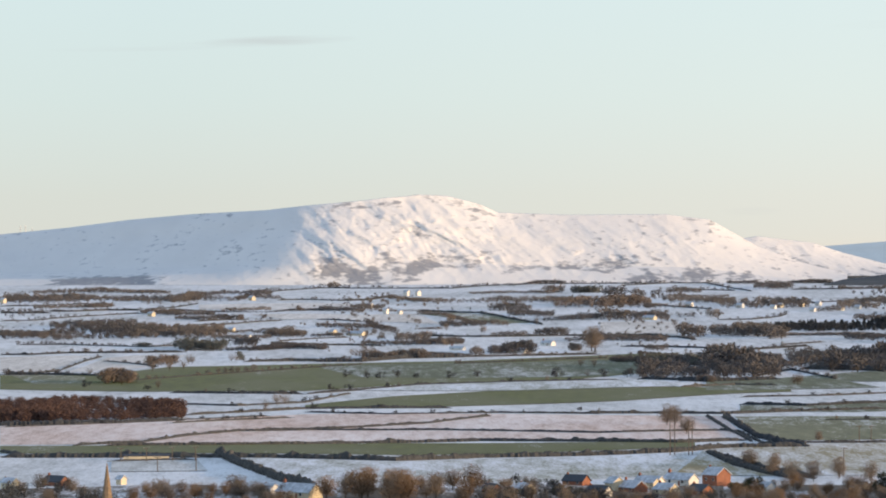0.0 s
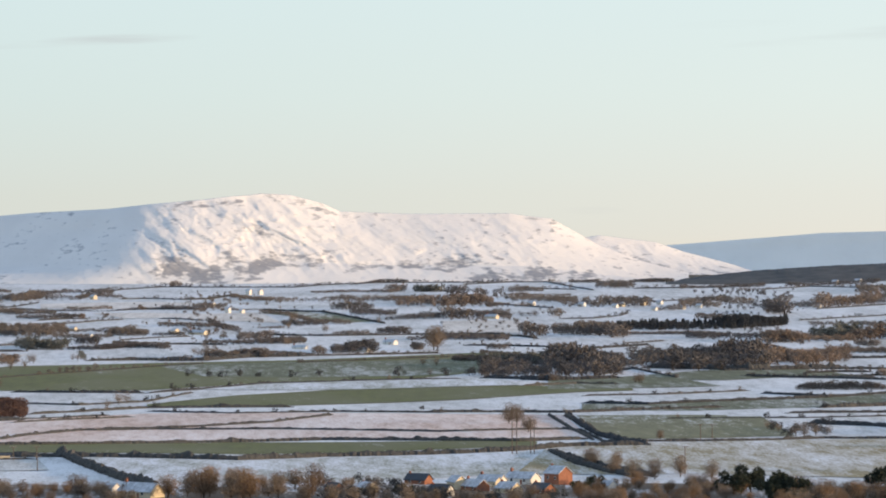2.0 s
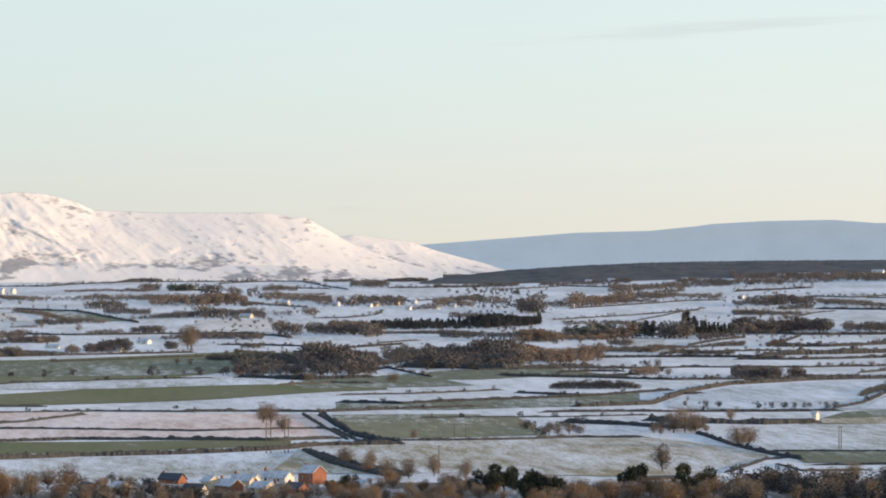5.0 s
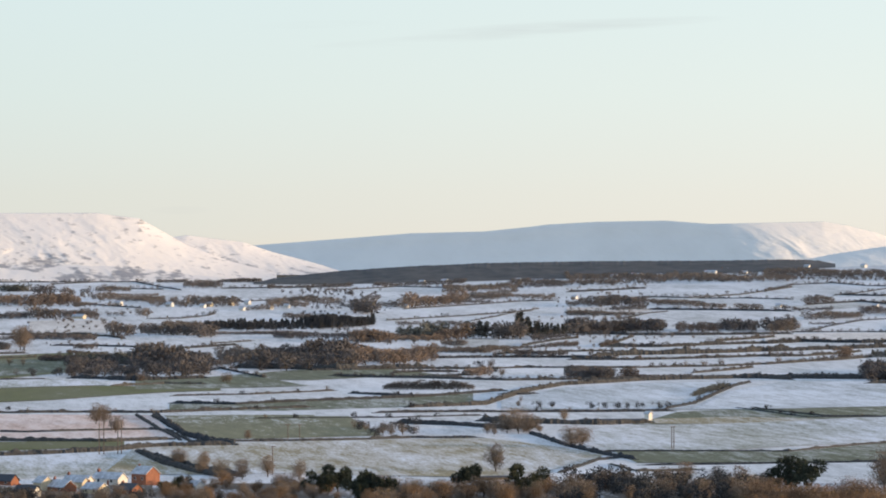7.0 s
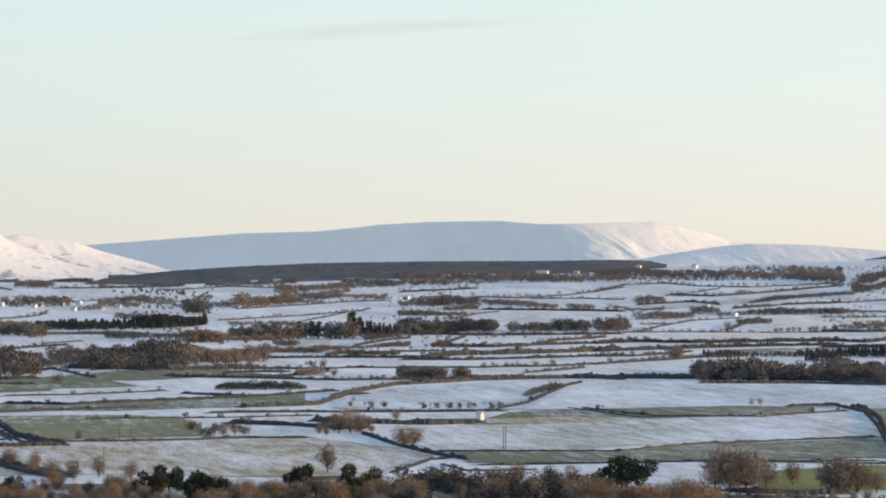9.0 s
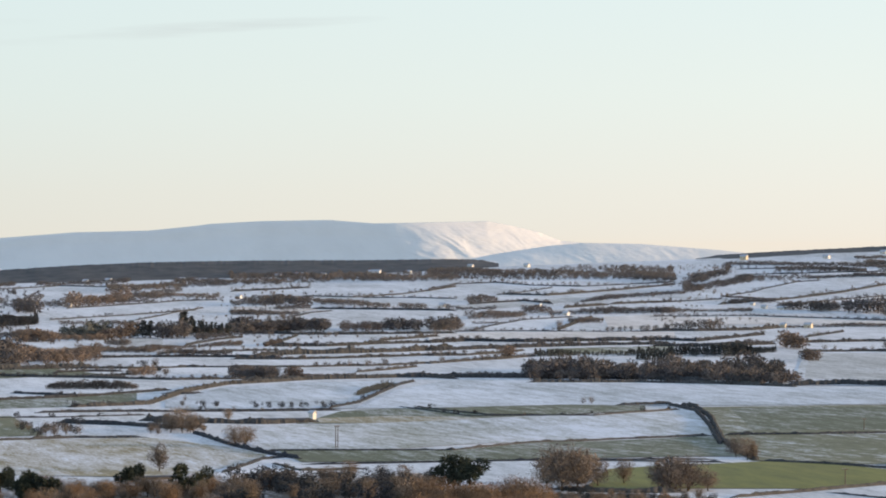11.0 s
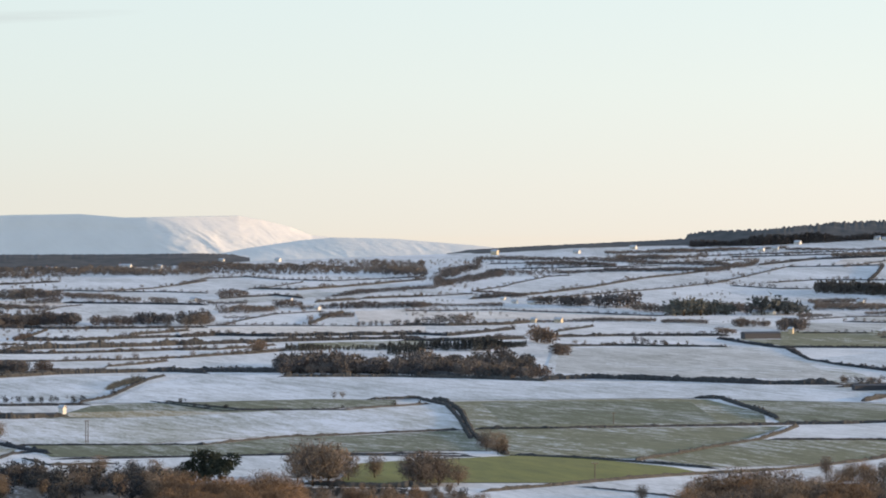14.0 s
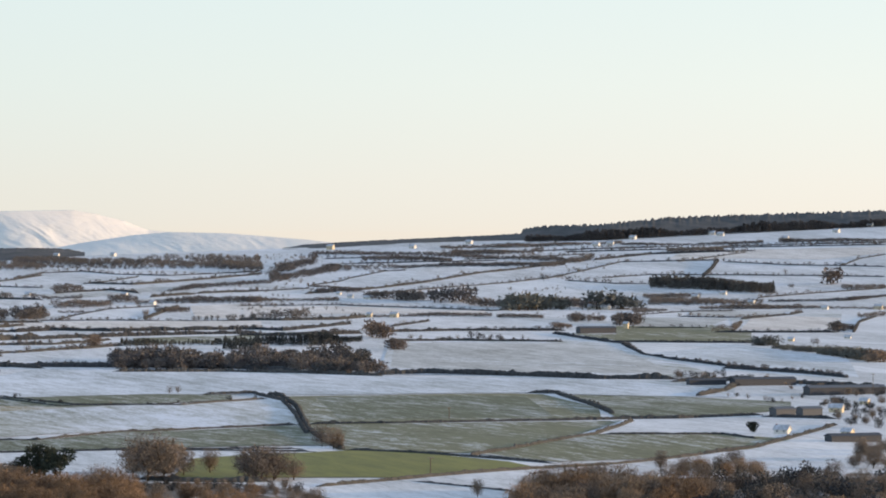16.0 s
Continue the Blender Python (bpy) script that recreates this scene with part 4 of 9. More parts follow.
hedge([(61.2, 1815.8), (94.4, 1816.7), (123.9, 1805.7), (155, 1818.8), (181.1, 1827.4), (199.2, 1835.3)], 1.14)
row("bush bush small", [(-185.7, 1707.2), (-151.7, 1724.3), (-113.8, 1766.9), (-76.3, 1806.2)], 6, 1.5, 2.9, 19)
hedge([(-185.7, 1707.2), (-151.7, 1724.3), (-113.8, 1766.9), (-76.3, 1806.2)], 0.73)
hedge([(-139.8, 1539.9), (-115.7, 1560.7), (-102.2, 1621.2), (-84, 1661.5), (-43.1, 1680.7), (-5.9, 1709.7), (21, 1777.6)], 1.03)
hedge([(-81.7, 1661.5), (-52, 1668.8), (-1.1, 1653.2), (61.4, 1609.8), (113.7, 1624.5)], 0.85)
hedge([(-128.6, 1534.1), (-82.3, 1542.7), (-31.5, 1565.8), (14.2, 1575.3), (59.3, 1556), (88.6, 1540.3), (115, 1551.5)], 1.14)
hedge([(123.5, 1782.3), (120.7, 1658.8), (121.2, 1575.6), (127.8, 1525), (135.3, 1513.9)], 1.50)
hedge([(114.9, 1783.2), (114.1, 1629.7), (116.6, 1543.8)], 1.02)
hedge([(-158.7, 1459), (-118, 1455.3), (-57.1, 1444.5), (-16.9, 1430.1), (15.2, 1463.4), (56.2, 1474.2), (85.5, 1486.1), (105.3, 1505.2), (135, 1510.1)], 1.69)
hedge([(-162.7, 1495.9), (-151.4, 1466)], 1.24)
hedge([(-81.4, 1468.4), (-68.6, 1393.6), (-51.3, 1299.1), (-39.2, 1257.2)], 2.25)
hedge([(95.9, 1472.8), (100, 1401.3), (107.5, 1350), (116.1, 1319.8)], 1.73)
row("bush bush small", [(-116.5, 1733.4), (-94, 1761.6), (-65.6, 1786.6)], 3, 1.5, 2.9, 20)
hedge([(-116.5, 1733.4), (-94, 1761.6), (-65.6, 1786.6)], 0.92)
row("bush bush small", [(175.2, 2123.7), (152, 2128.8), (120.9, 2100.5)], 2, 1.8, 3.5, 35)
hedge([(175.2, 2123.7), (152, 2128.8), (120.9, 2100.5)], 1.18)
belt("bare", "forest", [(211, 2189.4), (196.8, 2308), (167.8, 2221.2)], 13, 1.9, 4.7, 36)
hedge([(211, 2189.4), (196.8, 2308), (167.8, 2221.2)], 1.00)
hedge([(121.4, 1769.7), (122.3, 1682), (121.3, 1578.5), (134.9, 1511.1)], 1.52)
hedge([(109.8, 1633.9), (117, 1609.7), (119.8, 1531.3), (134.6, 1507.3)], 0.98)
hedge([(124.3, 1534.6), (165.2, 1539.4), (207.3, 1563.7), (235.3, 1559.1)], 0.97)
hedge([(95.4, 1480.7), (103, 1416.9), (110.9, 1369.4), (120.2, 1325.3)], 1.45)
row("bush bush small", [(386.5, 1807.1), (400, 1718.4), (441, 1711.4), (500.9, 1762.2)], 6, 1.5, 3.0, 37)
hedge([(386.5, 1807.1), (400, 1718.4), (441, 1711.4), (500.9, 1762.2)], 0.56)
hedge([(261.8, 1459.5), (328.1, 1436.2), (348.1, 1467.8), (376.2, 1511.8), (418.6, 1536.8), (457.6, 1545.1)], 0.80)
hedge([(260.5, 1375.6), (311.6, 1364.4), (348.9, 1354.2), (398.4, 1340)], 0.58)
hedge([(492.5, 1818), (517, 1818.9), (511.9, 1755.1), (476.6, 1613.3), (440.6, 1476.8)], 1.27)
row("bush bush small", [(353.8, 1800.1), (375.6, 1843.3), (412.1, 1966.5), (438.4, 2049.9), (456.9, 2093.5)], 2, 1.7, 3.3, 38)
hedge([(353.8, 1800.1), (375.6, 1843.3), (412.1, 1966.5), (438.4, 2049.9), (456.9, 2093.5)], 1.20)
row("bush bush small", [(240.1, 1830.7), (280.5, 1858.7), (313.8, 1968.6), (354.3, 2074.6), (406.7, 2131.4), (459, 2146.1), (479, 2166.1)], 9, 1.7, 3.4, 39)
hedge([(240.1, 1830.7), (280.5, 1858.7), (313.8, 1968.6), (354.3, 2074.6), (406.7, 2131.4), (459, 2146.1), (479, 2166.1)], 1.81)
belt("bare", "forest", [(459, 2146.1), (517.4, 2129.2), (578.8, 2124.9), (609.4, 2049.7)], 51, 1.8, 4.5, 40)
hedge([(459, 2146.1), (517.4, 2129.2), (578.8, 2124.9), (609.4, 2049.7)], 2.42)
row("bush bush small", [(138.1, 1899.8), (167.2, 1873.2), (218.9, 1914.5), (263.6, 1947.4), (313.5, 2002.7)], 8, 1.6, 3.2, 41)
hedge([(138.1, 1899.8), (167.2, 1873.2), (218.9, 1914.5), (263.6, 1947.4), (313.5, 2002.7)], 1.29)
row("bush bush small", [(144.4, 1986.2), (186.7, 1998.6), (233.2, 2039.8)], 4, 1.7, 3.4, 42)
hedge([(144.4, 1986.2), (186.7, 1998.6), (233.2, 2039.8)], 0.89)
row("bush bush small", [(218, 1776.5), (254.4, 1786.6), (285, 1787.8), (355.9, 1784.5)], 7, 1.5, 3.0, 43)
hedge([(218, 1776.5), (254.4, 1786.6), (285, 1787.8), (355.9, 1784.5)], 1.13)
hedge([(216.5, 1686.8), (241.8, 1664.6), (255.8, 1633.9), (272.6, 1651)], 1.74)
hedge([(253.6, 1705), (273.7, 1687), (301.5, 1681.2), (328.5, 1696.1)], 1.96)
hedge([(258.4, 1592.9), (257.1, 1505.3), (260, 1449.5), (266.2, 1405.3)], 1.25)
hedge([(225.1, 1329), (252.8, 1409.7), (262.9, 1420.4)], 0.88)
hedge([(252.4, 1385.1), (253.1, 1336.6), (276.9, 1339.7)], 0.72)
belt("bare", "forest", [(250.9, 2195.1), (294.6, 2176.5), (335.6, 2143.6), (415.2, 2159.9)], 50, 1.8, 4.6, 45)
hedge([(250.9, 2195.1), (294.6, 2176.5), (335.6, 2143.6), (415.2, 2159.9)], 1.22)
row("bush bush small", [(160.1, 1739.1), (222.7, 1735.6), (265, 1756)], 6, 1.5, 2.9, 67)
hedge([(160.1, 1739.1), (222.7, 1735.6), (265, 1756)], 0.55)
row("bush bush small", [(393.3, 1800.6), (408.8, 1723.3), (451.9, 1705.1), (509.1, 1771.6)], 6, 1.5, 3.0, 68)
hedge([(393.3, 1800.6), (408.8, 1723.3), (451.9, 1705.1), (509.1, 1771.6)], 0.75)
hedge([(518.7, 1805.2), (521.4, 1786.6), (498.8, 1687.3), (451.4, 1511.5), (423.1, 1391.9), (410.5, 1333.8)], 1.54)
row("bush bush small", [(635.2, 2009.8), (665.8, 2009.6), (696.4, 1972.7), (726.9, 1922.3), (764.1, 1908.4)], 7, 1.7, 3.5, 69)
hedge([(635.2, 2009.8), (665.8, 2009.6), (696.4, 1972.7), (726.9, 1922.3), (764.1, 1908.4)], 2.54)
row("bush bush small", [(643, 1797.6), (656.2, 1791.2), (628.9, 1677.1), (604.2, 1581.3)], 2, 1.5, 3.0, 70)
hedge([(643, 1797.6), (656.2, 1791.2), (628.9, 1677.1), (604.2, 1581.3)], 1.51)
hedge([(460.2, 1544.8), (494.6, 1535.1), (543.4, 1539), (597.4, 1540.8)], 1.01)
hedge([(410, 1329), (427.7, 1302.7), (438.5, 1281.3), (455.7, 1246.4)], 0.85)
hedge([(441.1, 1288.8), (494.9, 1365.4), (532.6, 1414.2), (592.6, 1528.5)], 1.08)
hedge([(590, 1544), (615.4, 1536.8), (656.1, 1545)], 1.21)
hedge([(534.6, 1413.6), (564.3, 1409.2), (582.6, 1409.4), (581.6, 1374.7)], 0.94)
hedge([(525.5, 1291.3), (560.1, 1323.9), (614.7, 1409.5), (655.5, 1470)], 1.08)
hedge([(347, 1152.9), (377.8, 1172.6), (416.2, 1199.8), (469.2, 1240.5), (528.4, 1293.5)], 0.93)
hedge([(381.5, 1167.3), (391.2, 1143.1), (398.7, 1119.3)], 0.50)
hedge([(343.2, 1354.7), (369.6, 1334.5), (396.1, 1316.4)], 0.58)
belt("bare", "forest", [(841.2, 2035.5), (856.8, 1979.9), (868.8, 1934.1)], 20, 1.8, 4.5, 72)
hedge([(841.2, 2035.5), (856.8, 1979.9), (868.8, 1934.1)], 1.68)
row("bush bush small", [(749.9, 1880.4), (788.9, 1894.1), (808.5, 1854), (821.7, 1784.6)], 5, 1.7, 3.4, 73)
hedge([(749.9, 1880.4), (788.9, 1894.1), (808.5, 1854), (821.7, 1784.6)], 2.23)
row("bush bush small", [(712.7, 1755.3), (744.5, 1797.9), (764.6, 1835.7)], 1, 1.6, 3.2, 74)
hedge([(712.7, 1755.3), (744.5, 1797.9), (764.6, 1835.7)], 1.94)
hedge([(650.9, 1532.8), (662.1, 1518.3), (671.3, 1505.4)], 1.38)
# ---- woods ----
wood("bare", "larch", [(-229.8, 1917.9), (-183.8, 1937.2), (-142.8, 1927), (-120.8, 1875.3)], [(-208.1, 1736.1), (-188.3, 1731.2), (-142.2, 1754.5), (-113.3, 1778.4)], 900, 4.4, 6.3, 104, "larch_wood", "reddish-brown larch wood")
wood("bare", "forest", [(113.1, 2362.6), (151.9, 2355.3), (193.7, 2347.7)], [(106.4, 2222.5), (141.5, 2194.6), (183.1, 2219.3)], 150, 5.5, 12.3, 107, "wood", "brown leafless wood")
wood("bare", "forest", [(531.4, 2148), (606.7, 2191.4), (679, 2169.7)], [(518.1, 2094.2), (578.6, 2089.7), (641.9, 2021.4)], 150, 7.2, 13.7, 111, "wood", "leafless wood with dark undergrowth")
wood("bare", "forest", [(544.5, 2162.6), (606.7, 2191.4), (679, 2169.7)], [(520.8, 2086.6), (576.7, 2082.8), (641.4, 2021.7)], 90, 5.4, 11.9, 112, "wood", "brown leafless wood")
wood("bush", "hedge", [(625.2, 2078), (653.1, 2066.7)], [(611.6, 2033), (638.4, 2008.4)], 26, 4.1, 8.8, 113, "wood", "dark undergrowth at a wood edge")
belt("bare", "forest", [(256.5, 2043.9), (299.5, 2022.8)], 57, 2.6, 5.1, 147)
hedge([(-201.4, 1720.6), (-163.8, 1726), (-140.5, 1733.5), (-112.2, 1761.3)], 1.63)
belt("bare", "forest", [(104.9, 2192.7), (139.7, 2167.1), (180.9, 2193.4)], 22, 1.8, 4.6, 176)
hedge([(104.9, 2192.7), (139.7, 2167.1), (180.9, 2193.4)], 2.18)
belt("bare", "forest", [(203.6, 2316.5), (260.7, 2280.3), (319.6, 2313.3)], 32, 1.9, 4.8, 177)
hedge([(203.6, 2316.5), (260.7, 2280.3), (319.6, 2313.3)], 2.57)
row("bush bush small", [(511.1, 2066.1), (570.9, 2062), (611.6, 2033), (635.1, 1995.2)], 6, 1.8, 3.5, 179)
hedge([(511.1, 2066.1), (570.9, 2062), (611.6, 2033), (635.1, 1995.2)], 1.65)
belt("bare", "forest", [(215.4, 2371.6), (234.7, 2354), (252.8, 2329.2)], 11, 2.0, 4.9, 232)
hedge([(215.4, 2371.6), (234.7, 2354), (252.8, 2329.2)], 1.18)
belt("bare", "forest", [(284.6, 2235), (307.3, 2258.4), (326.7, 2258.5)], 11, 1.9, 4.7, 255)
hedge([(284.6, 2235), (307.3, 2258.4), (326.7, 2258.5)], 1.44)
belt("bare", "forest", [(298.2, 2198.3), (312.9, 2205.7), (328.8, 2220.8)], 8, 1.9, 4.6, 256)
hedge([(298.2, 2198.3), (312.9, 2205.7), (328.8, 2220.8)], 1.01)
row("bush bush small", [(234.1, 2001.4), (248, 1973.6), (262.4, 1954.5)], 1, 1.7, 3.3, 257)
hedge([(234.1, 2001.4), (248, 1973.6), (262.4, 1954.5)], 1.15)
row("bush bush small", [(303, 1965.7), (312.6, 1956.2), (324.3, 1959.2)], 1, 1.7, 3.3, 258)
hedge([(303, 1965.7), (312.6, 1956.2), (324.3, 1959.2)], 0.92)
# ---- trees and hedges of the middle distance ----
wood("bare", "forest", [(-411.0, 3781.7), (-381.5, 3800.9), (-351.2, 3815.9), (-313.1, 3867.3)], [(-398.0, 3662.4), (-369.5, 3681.5), (-340.6, 3700.4), (-303.4, 3747.7)], 114, 5.8, 8.6, 901, "tree_belt", "leafless trees along a field edge", "tree belt")
wood("bare", "forest", [(-303.4, 3747.7), (-273.6, 3766.1)], [(-300.5, 3711.9), (-271.0, 3730.2)], 43, 3.4, 5.0, 902, "tree_belt", "leafless trees along a field edge", "tree belt")
wood("bare", "forest", [(-274.6, 3709.8), (-252.5, 3763.5), (-229.9, 3865.2)], [(-266.7, 3602.1), (-245.1, 3651.8), (-222.8, 3745.4)], 53, 6.3, 9.2, 903, "tree_belt", "leafless trees along a field edge", "tree belt")
wood("bare", "forest", [(-227.5, 3825.2), (-192.0, 3803.2), (-187.2, 3923.5), (-151.3, 3841.0)], [(-222.8, 3745.4), (-188.1, 3727.3), (-183.3, 3843.6), (-148.3, 3765.1)], 103, 4.5, 6.6, 904, "tree_belt", "leafless trees along a field edge", "tree belt")
wood("bare", "forest", [(-120.4, 4254.3), (-108.6, 4254.6)], [(-119.7, 4230.3), (-108.0, 4230.6)], 9, 4.4, 6.5, 905, "tree_belt", "leafless trees along a field edge", "tree belt")
hedge([(-183.0, 4011.8), (-162.3, 4120.8), (-130.8, 4210.0), (-96.3, 4230.9)], 1.07)
belt("bare", "forest", [(-183.0, 4011.8), (-162.3, 4120.8), (-130.8, 4210.0), (-96.3, 4230.9)], 23, 2.6, 5.4, 906, "scattered hedgerow trees without leaves")
hedge([(-153.5, 3764.9), (-128.0, 3781.8), (-85.1, 3739.0)], 0.99)
belt("bare", "forest", [(-153.5, 3764.9), (-128.0, 3781.8), (-85.1, 3739.0)], 11, 2.3, 4.9, 907, "scattered hedgerow trees without leaves")
hedge([(-388.5, 3575.0), (-360.3, 3590.0), (-334.0, 3628.7), (-316.8, 3662.3)], 0.96)
belt("bare", "forest", [(-388.5, 3575.0), (-360.3, 3590.0), (-334.0, 3628.7), (-316.8, 3662.3)], 14, 2.2, 4.7, 908, "scattered hedgerow trees without leaves")
wood("bare", "forest", [(-312.4, 3554.3), (-297.4, 3587.7)], [(-308.9, 3514.5), (-294.5, 3551.8)], 21, 3.7, 5.5, 909, "tree_belt", "leafless trees along a field edge", "tree belt")
hedge([(-330.6, 3412.0), (-309.2, 3410.0), (-283.7, 3444.3), (-254.6, 3438.6)], 1.55)
belt("bare", "forest", [(-330.6, 3412.0), (-309.2, 3410.0), (-283.7, 3444.3), (-254.6, 3438.6)], 15, 2.5, 4.9, 910, "scattered hedgerow trees without leaves")
hedge([(-366.1, 3368.2), (-323.7, 3364.5)], 1.53)
belt("bare", "forest", [(-366.1, 3368.2), (-323.7, 3364.5)], 12, 2.5, 4.8, 911, "scattered hedgerow trees without leaves")
tree("small", -354.4, 3413.6, 3.8)
tree("small", -201.4, 3386.0, 3.7)
tree("small", -182.5, 3383.1, 3.7)
tree("small", -198.2, 3386.2, 3.7)
tree("small", -177.1, 3395.4, 3.8)
hedge([(-252.2, 3470.9), (-231.4, 3520.4), (-219.6, 3649.4)], 0.95)
belt("bare", "forest", [(-252.2, 3470.9), (-231.4, 3520.4), (-219.6, 3649.4)], 8, 2.2, 4.6, 912, "scattered hedgerow trees without leaves")
wood("bare", "forest", [(-230.6, 3436.3), (-180.2, 3383.2), (-147.1, 3376.8), (-125.5, 3425.7), (-78.4, 3443.1)], [(-229.5, 3420.3), (-179.3, 3367.2), (-146.6, 3364.8), (-124.9, 3409.7), (-78.0, 3427.1)], 385, 1.8, 2.6, 913, "tree_belt", "leafless trees along a field edge", "tree belt")
tree("round", -120.2, 3409.9, 6.1)
tree("round", -158.8, 3216.1, 5.8)
tree("round", -143.1, 3244.8, 4.9)
wood("bare", "forest", [(-213.3, 3245.0), (-189.7, 3226.4), (-163.6, 3239.9)], [(-212.2, 3229.0), (-188.6, 3206.5), (-162.4, 3215.9)], 66, 3.4, 5.0, 914, "tree_belt", "leafless trees along a field edge", "tree belt")
hedge([(-347.1, 3193.2), (-321.6, 3203.9), (-307.4, 3241.5), (-292.4, 3275.0), (-248.7, 3358.8)], 0.89)
belt("bare", "forest", [(-347.1, 3193.2), (-321.6, 3203.9), (-307.4, 3241.5), (-292.4, 3275.0), (-248.7, 3358.8)], 22, 2.0, 4.3, 915, "scattered hedgerow trees without leaves")
wood("bare", "forest", [(-297.3, 3089.7), (-268.9, 3108.4), (-236.2, 3131.1)], [(-270.9, 2815.0), (-245.2, 2833.4), (-215.2, 2851.9)], 220, 4.8, 7.1, 916, "wood", "brown leafless wood between fields", "wood")
wood("bare", "forest", [(-229.6, 3043.4), (-193.0, 3065.9), (-163.4, 3067.7)], [(-215.2, 2851.9), (-180.5, 2866.3), (-152.6, 2863.9)], 173, 4.9, 7.2, 917, "wood", "brown leafless wood between fields", "wood")
wood("bare", "forest", [(-319.9, 2942.7), (-281.2, 2922.5)], [(-310.8, 2859.2), (-272.8, 2834.9)], 61, 4.5, 6.6, 918, "wood", "brown leafless wood between fields", "wood")
wood("bush", "evergreen", [(-172.7, 2694.5), (-158.1, 2687.4), (-145.9, 2696.1)], [(-169.4, 2642.6), (-154.8, 2631.5), (-142.9, 2640.1)], 41, 7.6, 11.2, 919, "wood", "dark evergreen trees and thicket", "wood")
wood("bush", "evergreen", [(-203.8, 2716.4), (-196.5, 2724.9)], [(-202.3, 2696.4), (-195.1, 2705.0)], 18, 4.3, 6.3, 920, "wood", "dark evergreen trees and thicket", "wood")
hedge([(-286.6, 2741.1), (-252.3, 2740.4), (-224.0, 2718.8), (-196.0, 2696.9), (-175.5, 2726.4)], 0.80)
belt("bare", "forest", [(-286.6, 2741.1), (-252.3, 2740.4), (-224.0, 2718.8), (-196.0, 2696.9), (-175.5, 2726.4)], 41, 1.7, 3.6, 921, "scattered hedgerow trees without leaves")
hedge([(-279.7, 2572.8), (-261.7, 2570.7), (-239.1, 2597.0), (-196.5, 2604.6), (-164.7, 2614.8)], 1.22)
belt("bare", "forest", [(-279.7, 2572.8), (-261.7, 2570.7), (-239.1, 2597.0), (-196.5, 2604.6), (-164.7, 2614.8)], 30, 1.9, 3.7, 922, "scattered hedgerow trees without leaves")
hedge([(-250.3, 2302.4), (-231.0, 2300.4), (-218.1, 2325.8)], 0.80)
belt("bare", "forest", [(-250.3, 2302.4), (-231.0, 2300.4), (-218.1, 2325.8)], 9, 1.4, 3.0, 923, "scattered hedgerow trees without leaves")
hedge([(-219.6, 2341.7), (-217.6, 2474.5), (-213.0, 2543.1)], 0.80)
belt("bare", "forest", [(-219.6, 2341.7), (-217.6, 2474.5), (-213.0, 2543.1)], 10, 1.5, 3.2, 924, "scattered hedgerow trees without leaves")
hedge([(-207.4, 2475.3), (-187.6, 2440.8), (-167.1, 2390.2)], 0.80)
belt("bare", "forest", [(-207.4, 2475.3), (-187.6, 2440.8), (-167.1, 2390.2)], 9, 1.5, 3.2, 925, "scattered hedgerow trees without leaves")
wood("bare", "copse", [(-182.8, 2188.4), (-166.2, 2185.7)], [(-180.4, 2160.5), (-163.8, 2153.8)], 17, 6.2, 9.2, 926, "tree_belt", "copse of brown leafless trees", "tree belt")
wood("bare", "copse", [(-175.7, 2425.6), (-160.5, 2450.8)], [(-174.2, 2405.7), (-159.4, 2434.8)], 15, 4.1, 6.1, 927, "tree_belt", "copse of brown leafless trees", "tree belt")
tree("small", -150.0, 2435.4, 6.1)
tree("small", -152.1, 2435.3, 6.1)
tree("small", -128.6, 2476.7, 4.8)
tree("small", -125.8, 2476.8, 4.8)
wood("bare", "forest", [(-141.1, 2648.2), (-122.8, 2649.2), (-98.3, 2682.2), (-75.5, 2662.9)], [(-140.3, 2632.3), (-121.9, 2629.2), (-97.7, 2666.2), (-75.0, 2646.9)], 108, 2.8, 4.1, 928, "tree_belt", "leafless trees along a field edge", "tree belt")
wood("bush", "evergreen", [(-122.8, 2485.0), (-129.5, 2584.8)], [(-122.4, 2477.0), (-129.1, 2576.8)], 13, 3.0, 4.4, 929, "wood", "dark evergreen trees and thicket", "wood")
hedge([(-121.3, 2469.0), (-90.7, 2474.3), (-76.9, 2470.8), (-56.6, 2483.4)], 1.50)
belt("bare", "forest", [(-121.3, 2469.0), (-90.7, 2474.3), (-76.9, 2470.8), (-56.6, 2483.4)], 27, 2.0, 3.7, 930, "scattered hedgerow trees without leaves")
tree("small", -113.0, 2473.4, 3.1)
tree("small", -92.4, 2474.3, 3.1)
tree("small", -91.1, 2474.3, 3.1)
tree("small", -49.4, 2467.5, 3.1)
tree("small", -45.3, 2467.6, 3.1)
hedge([(-193.7, 3110.0), (-166.4, 3123.6), (-143.0, 3180.8), (-126.2, 3201.5)], 0.86)
belt("bare", "forest", [(-193.7, 3110.0), (-166.4, 3123.6), (-143.0, 3180.8), (-126.2, 3201.5)], 15, 1.9, 4.1, 931, "scattered hedgerow trees without leaves")
hedge([(-193.7, 3182.1), (-171.3, 3215.4), (-154.0, 3228.3)], 0.87)
belt("bare", "forest", [(-193.7, 3182.1), (-171.3, 3215.4), (-154.0, 3228.3)], 13, 2.0, 4.2, 932, "scattered hedgerow trees without leaves")
wood("bare", "forest", [(-162.7, 2867.4), (-140.1, 2852.6), (-120.9, 2865.5)], [(-161.3, 2843.4), (-139.1, 2832.6), (-119.9, 2841.5)], 63, 3.0, 4.4, 933, "tree_belt", "leafless trees along a field edge", "tree belt")
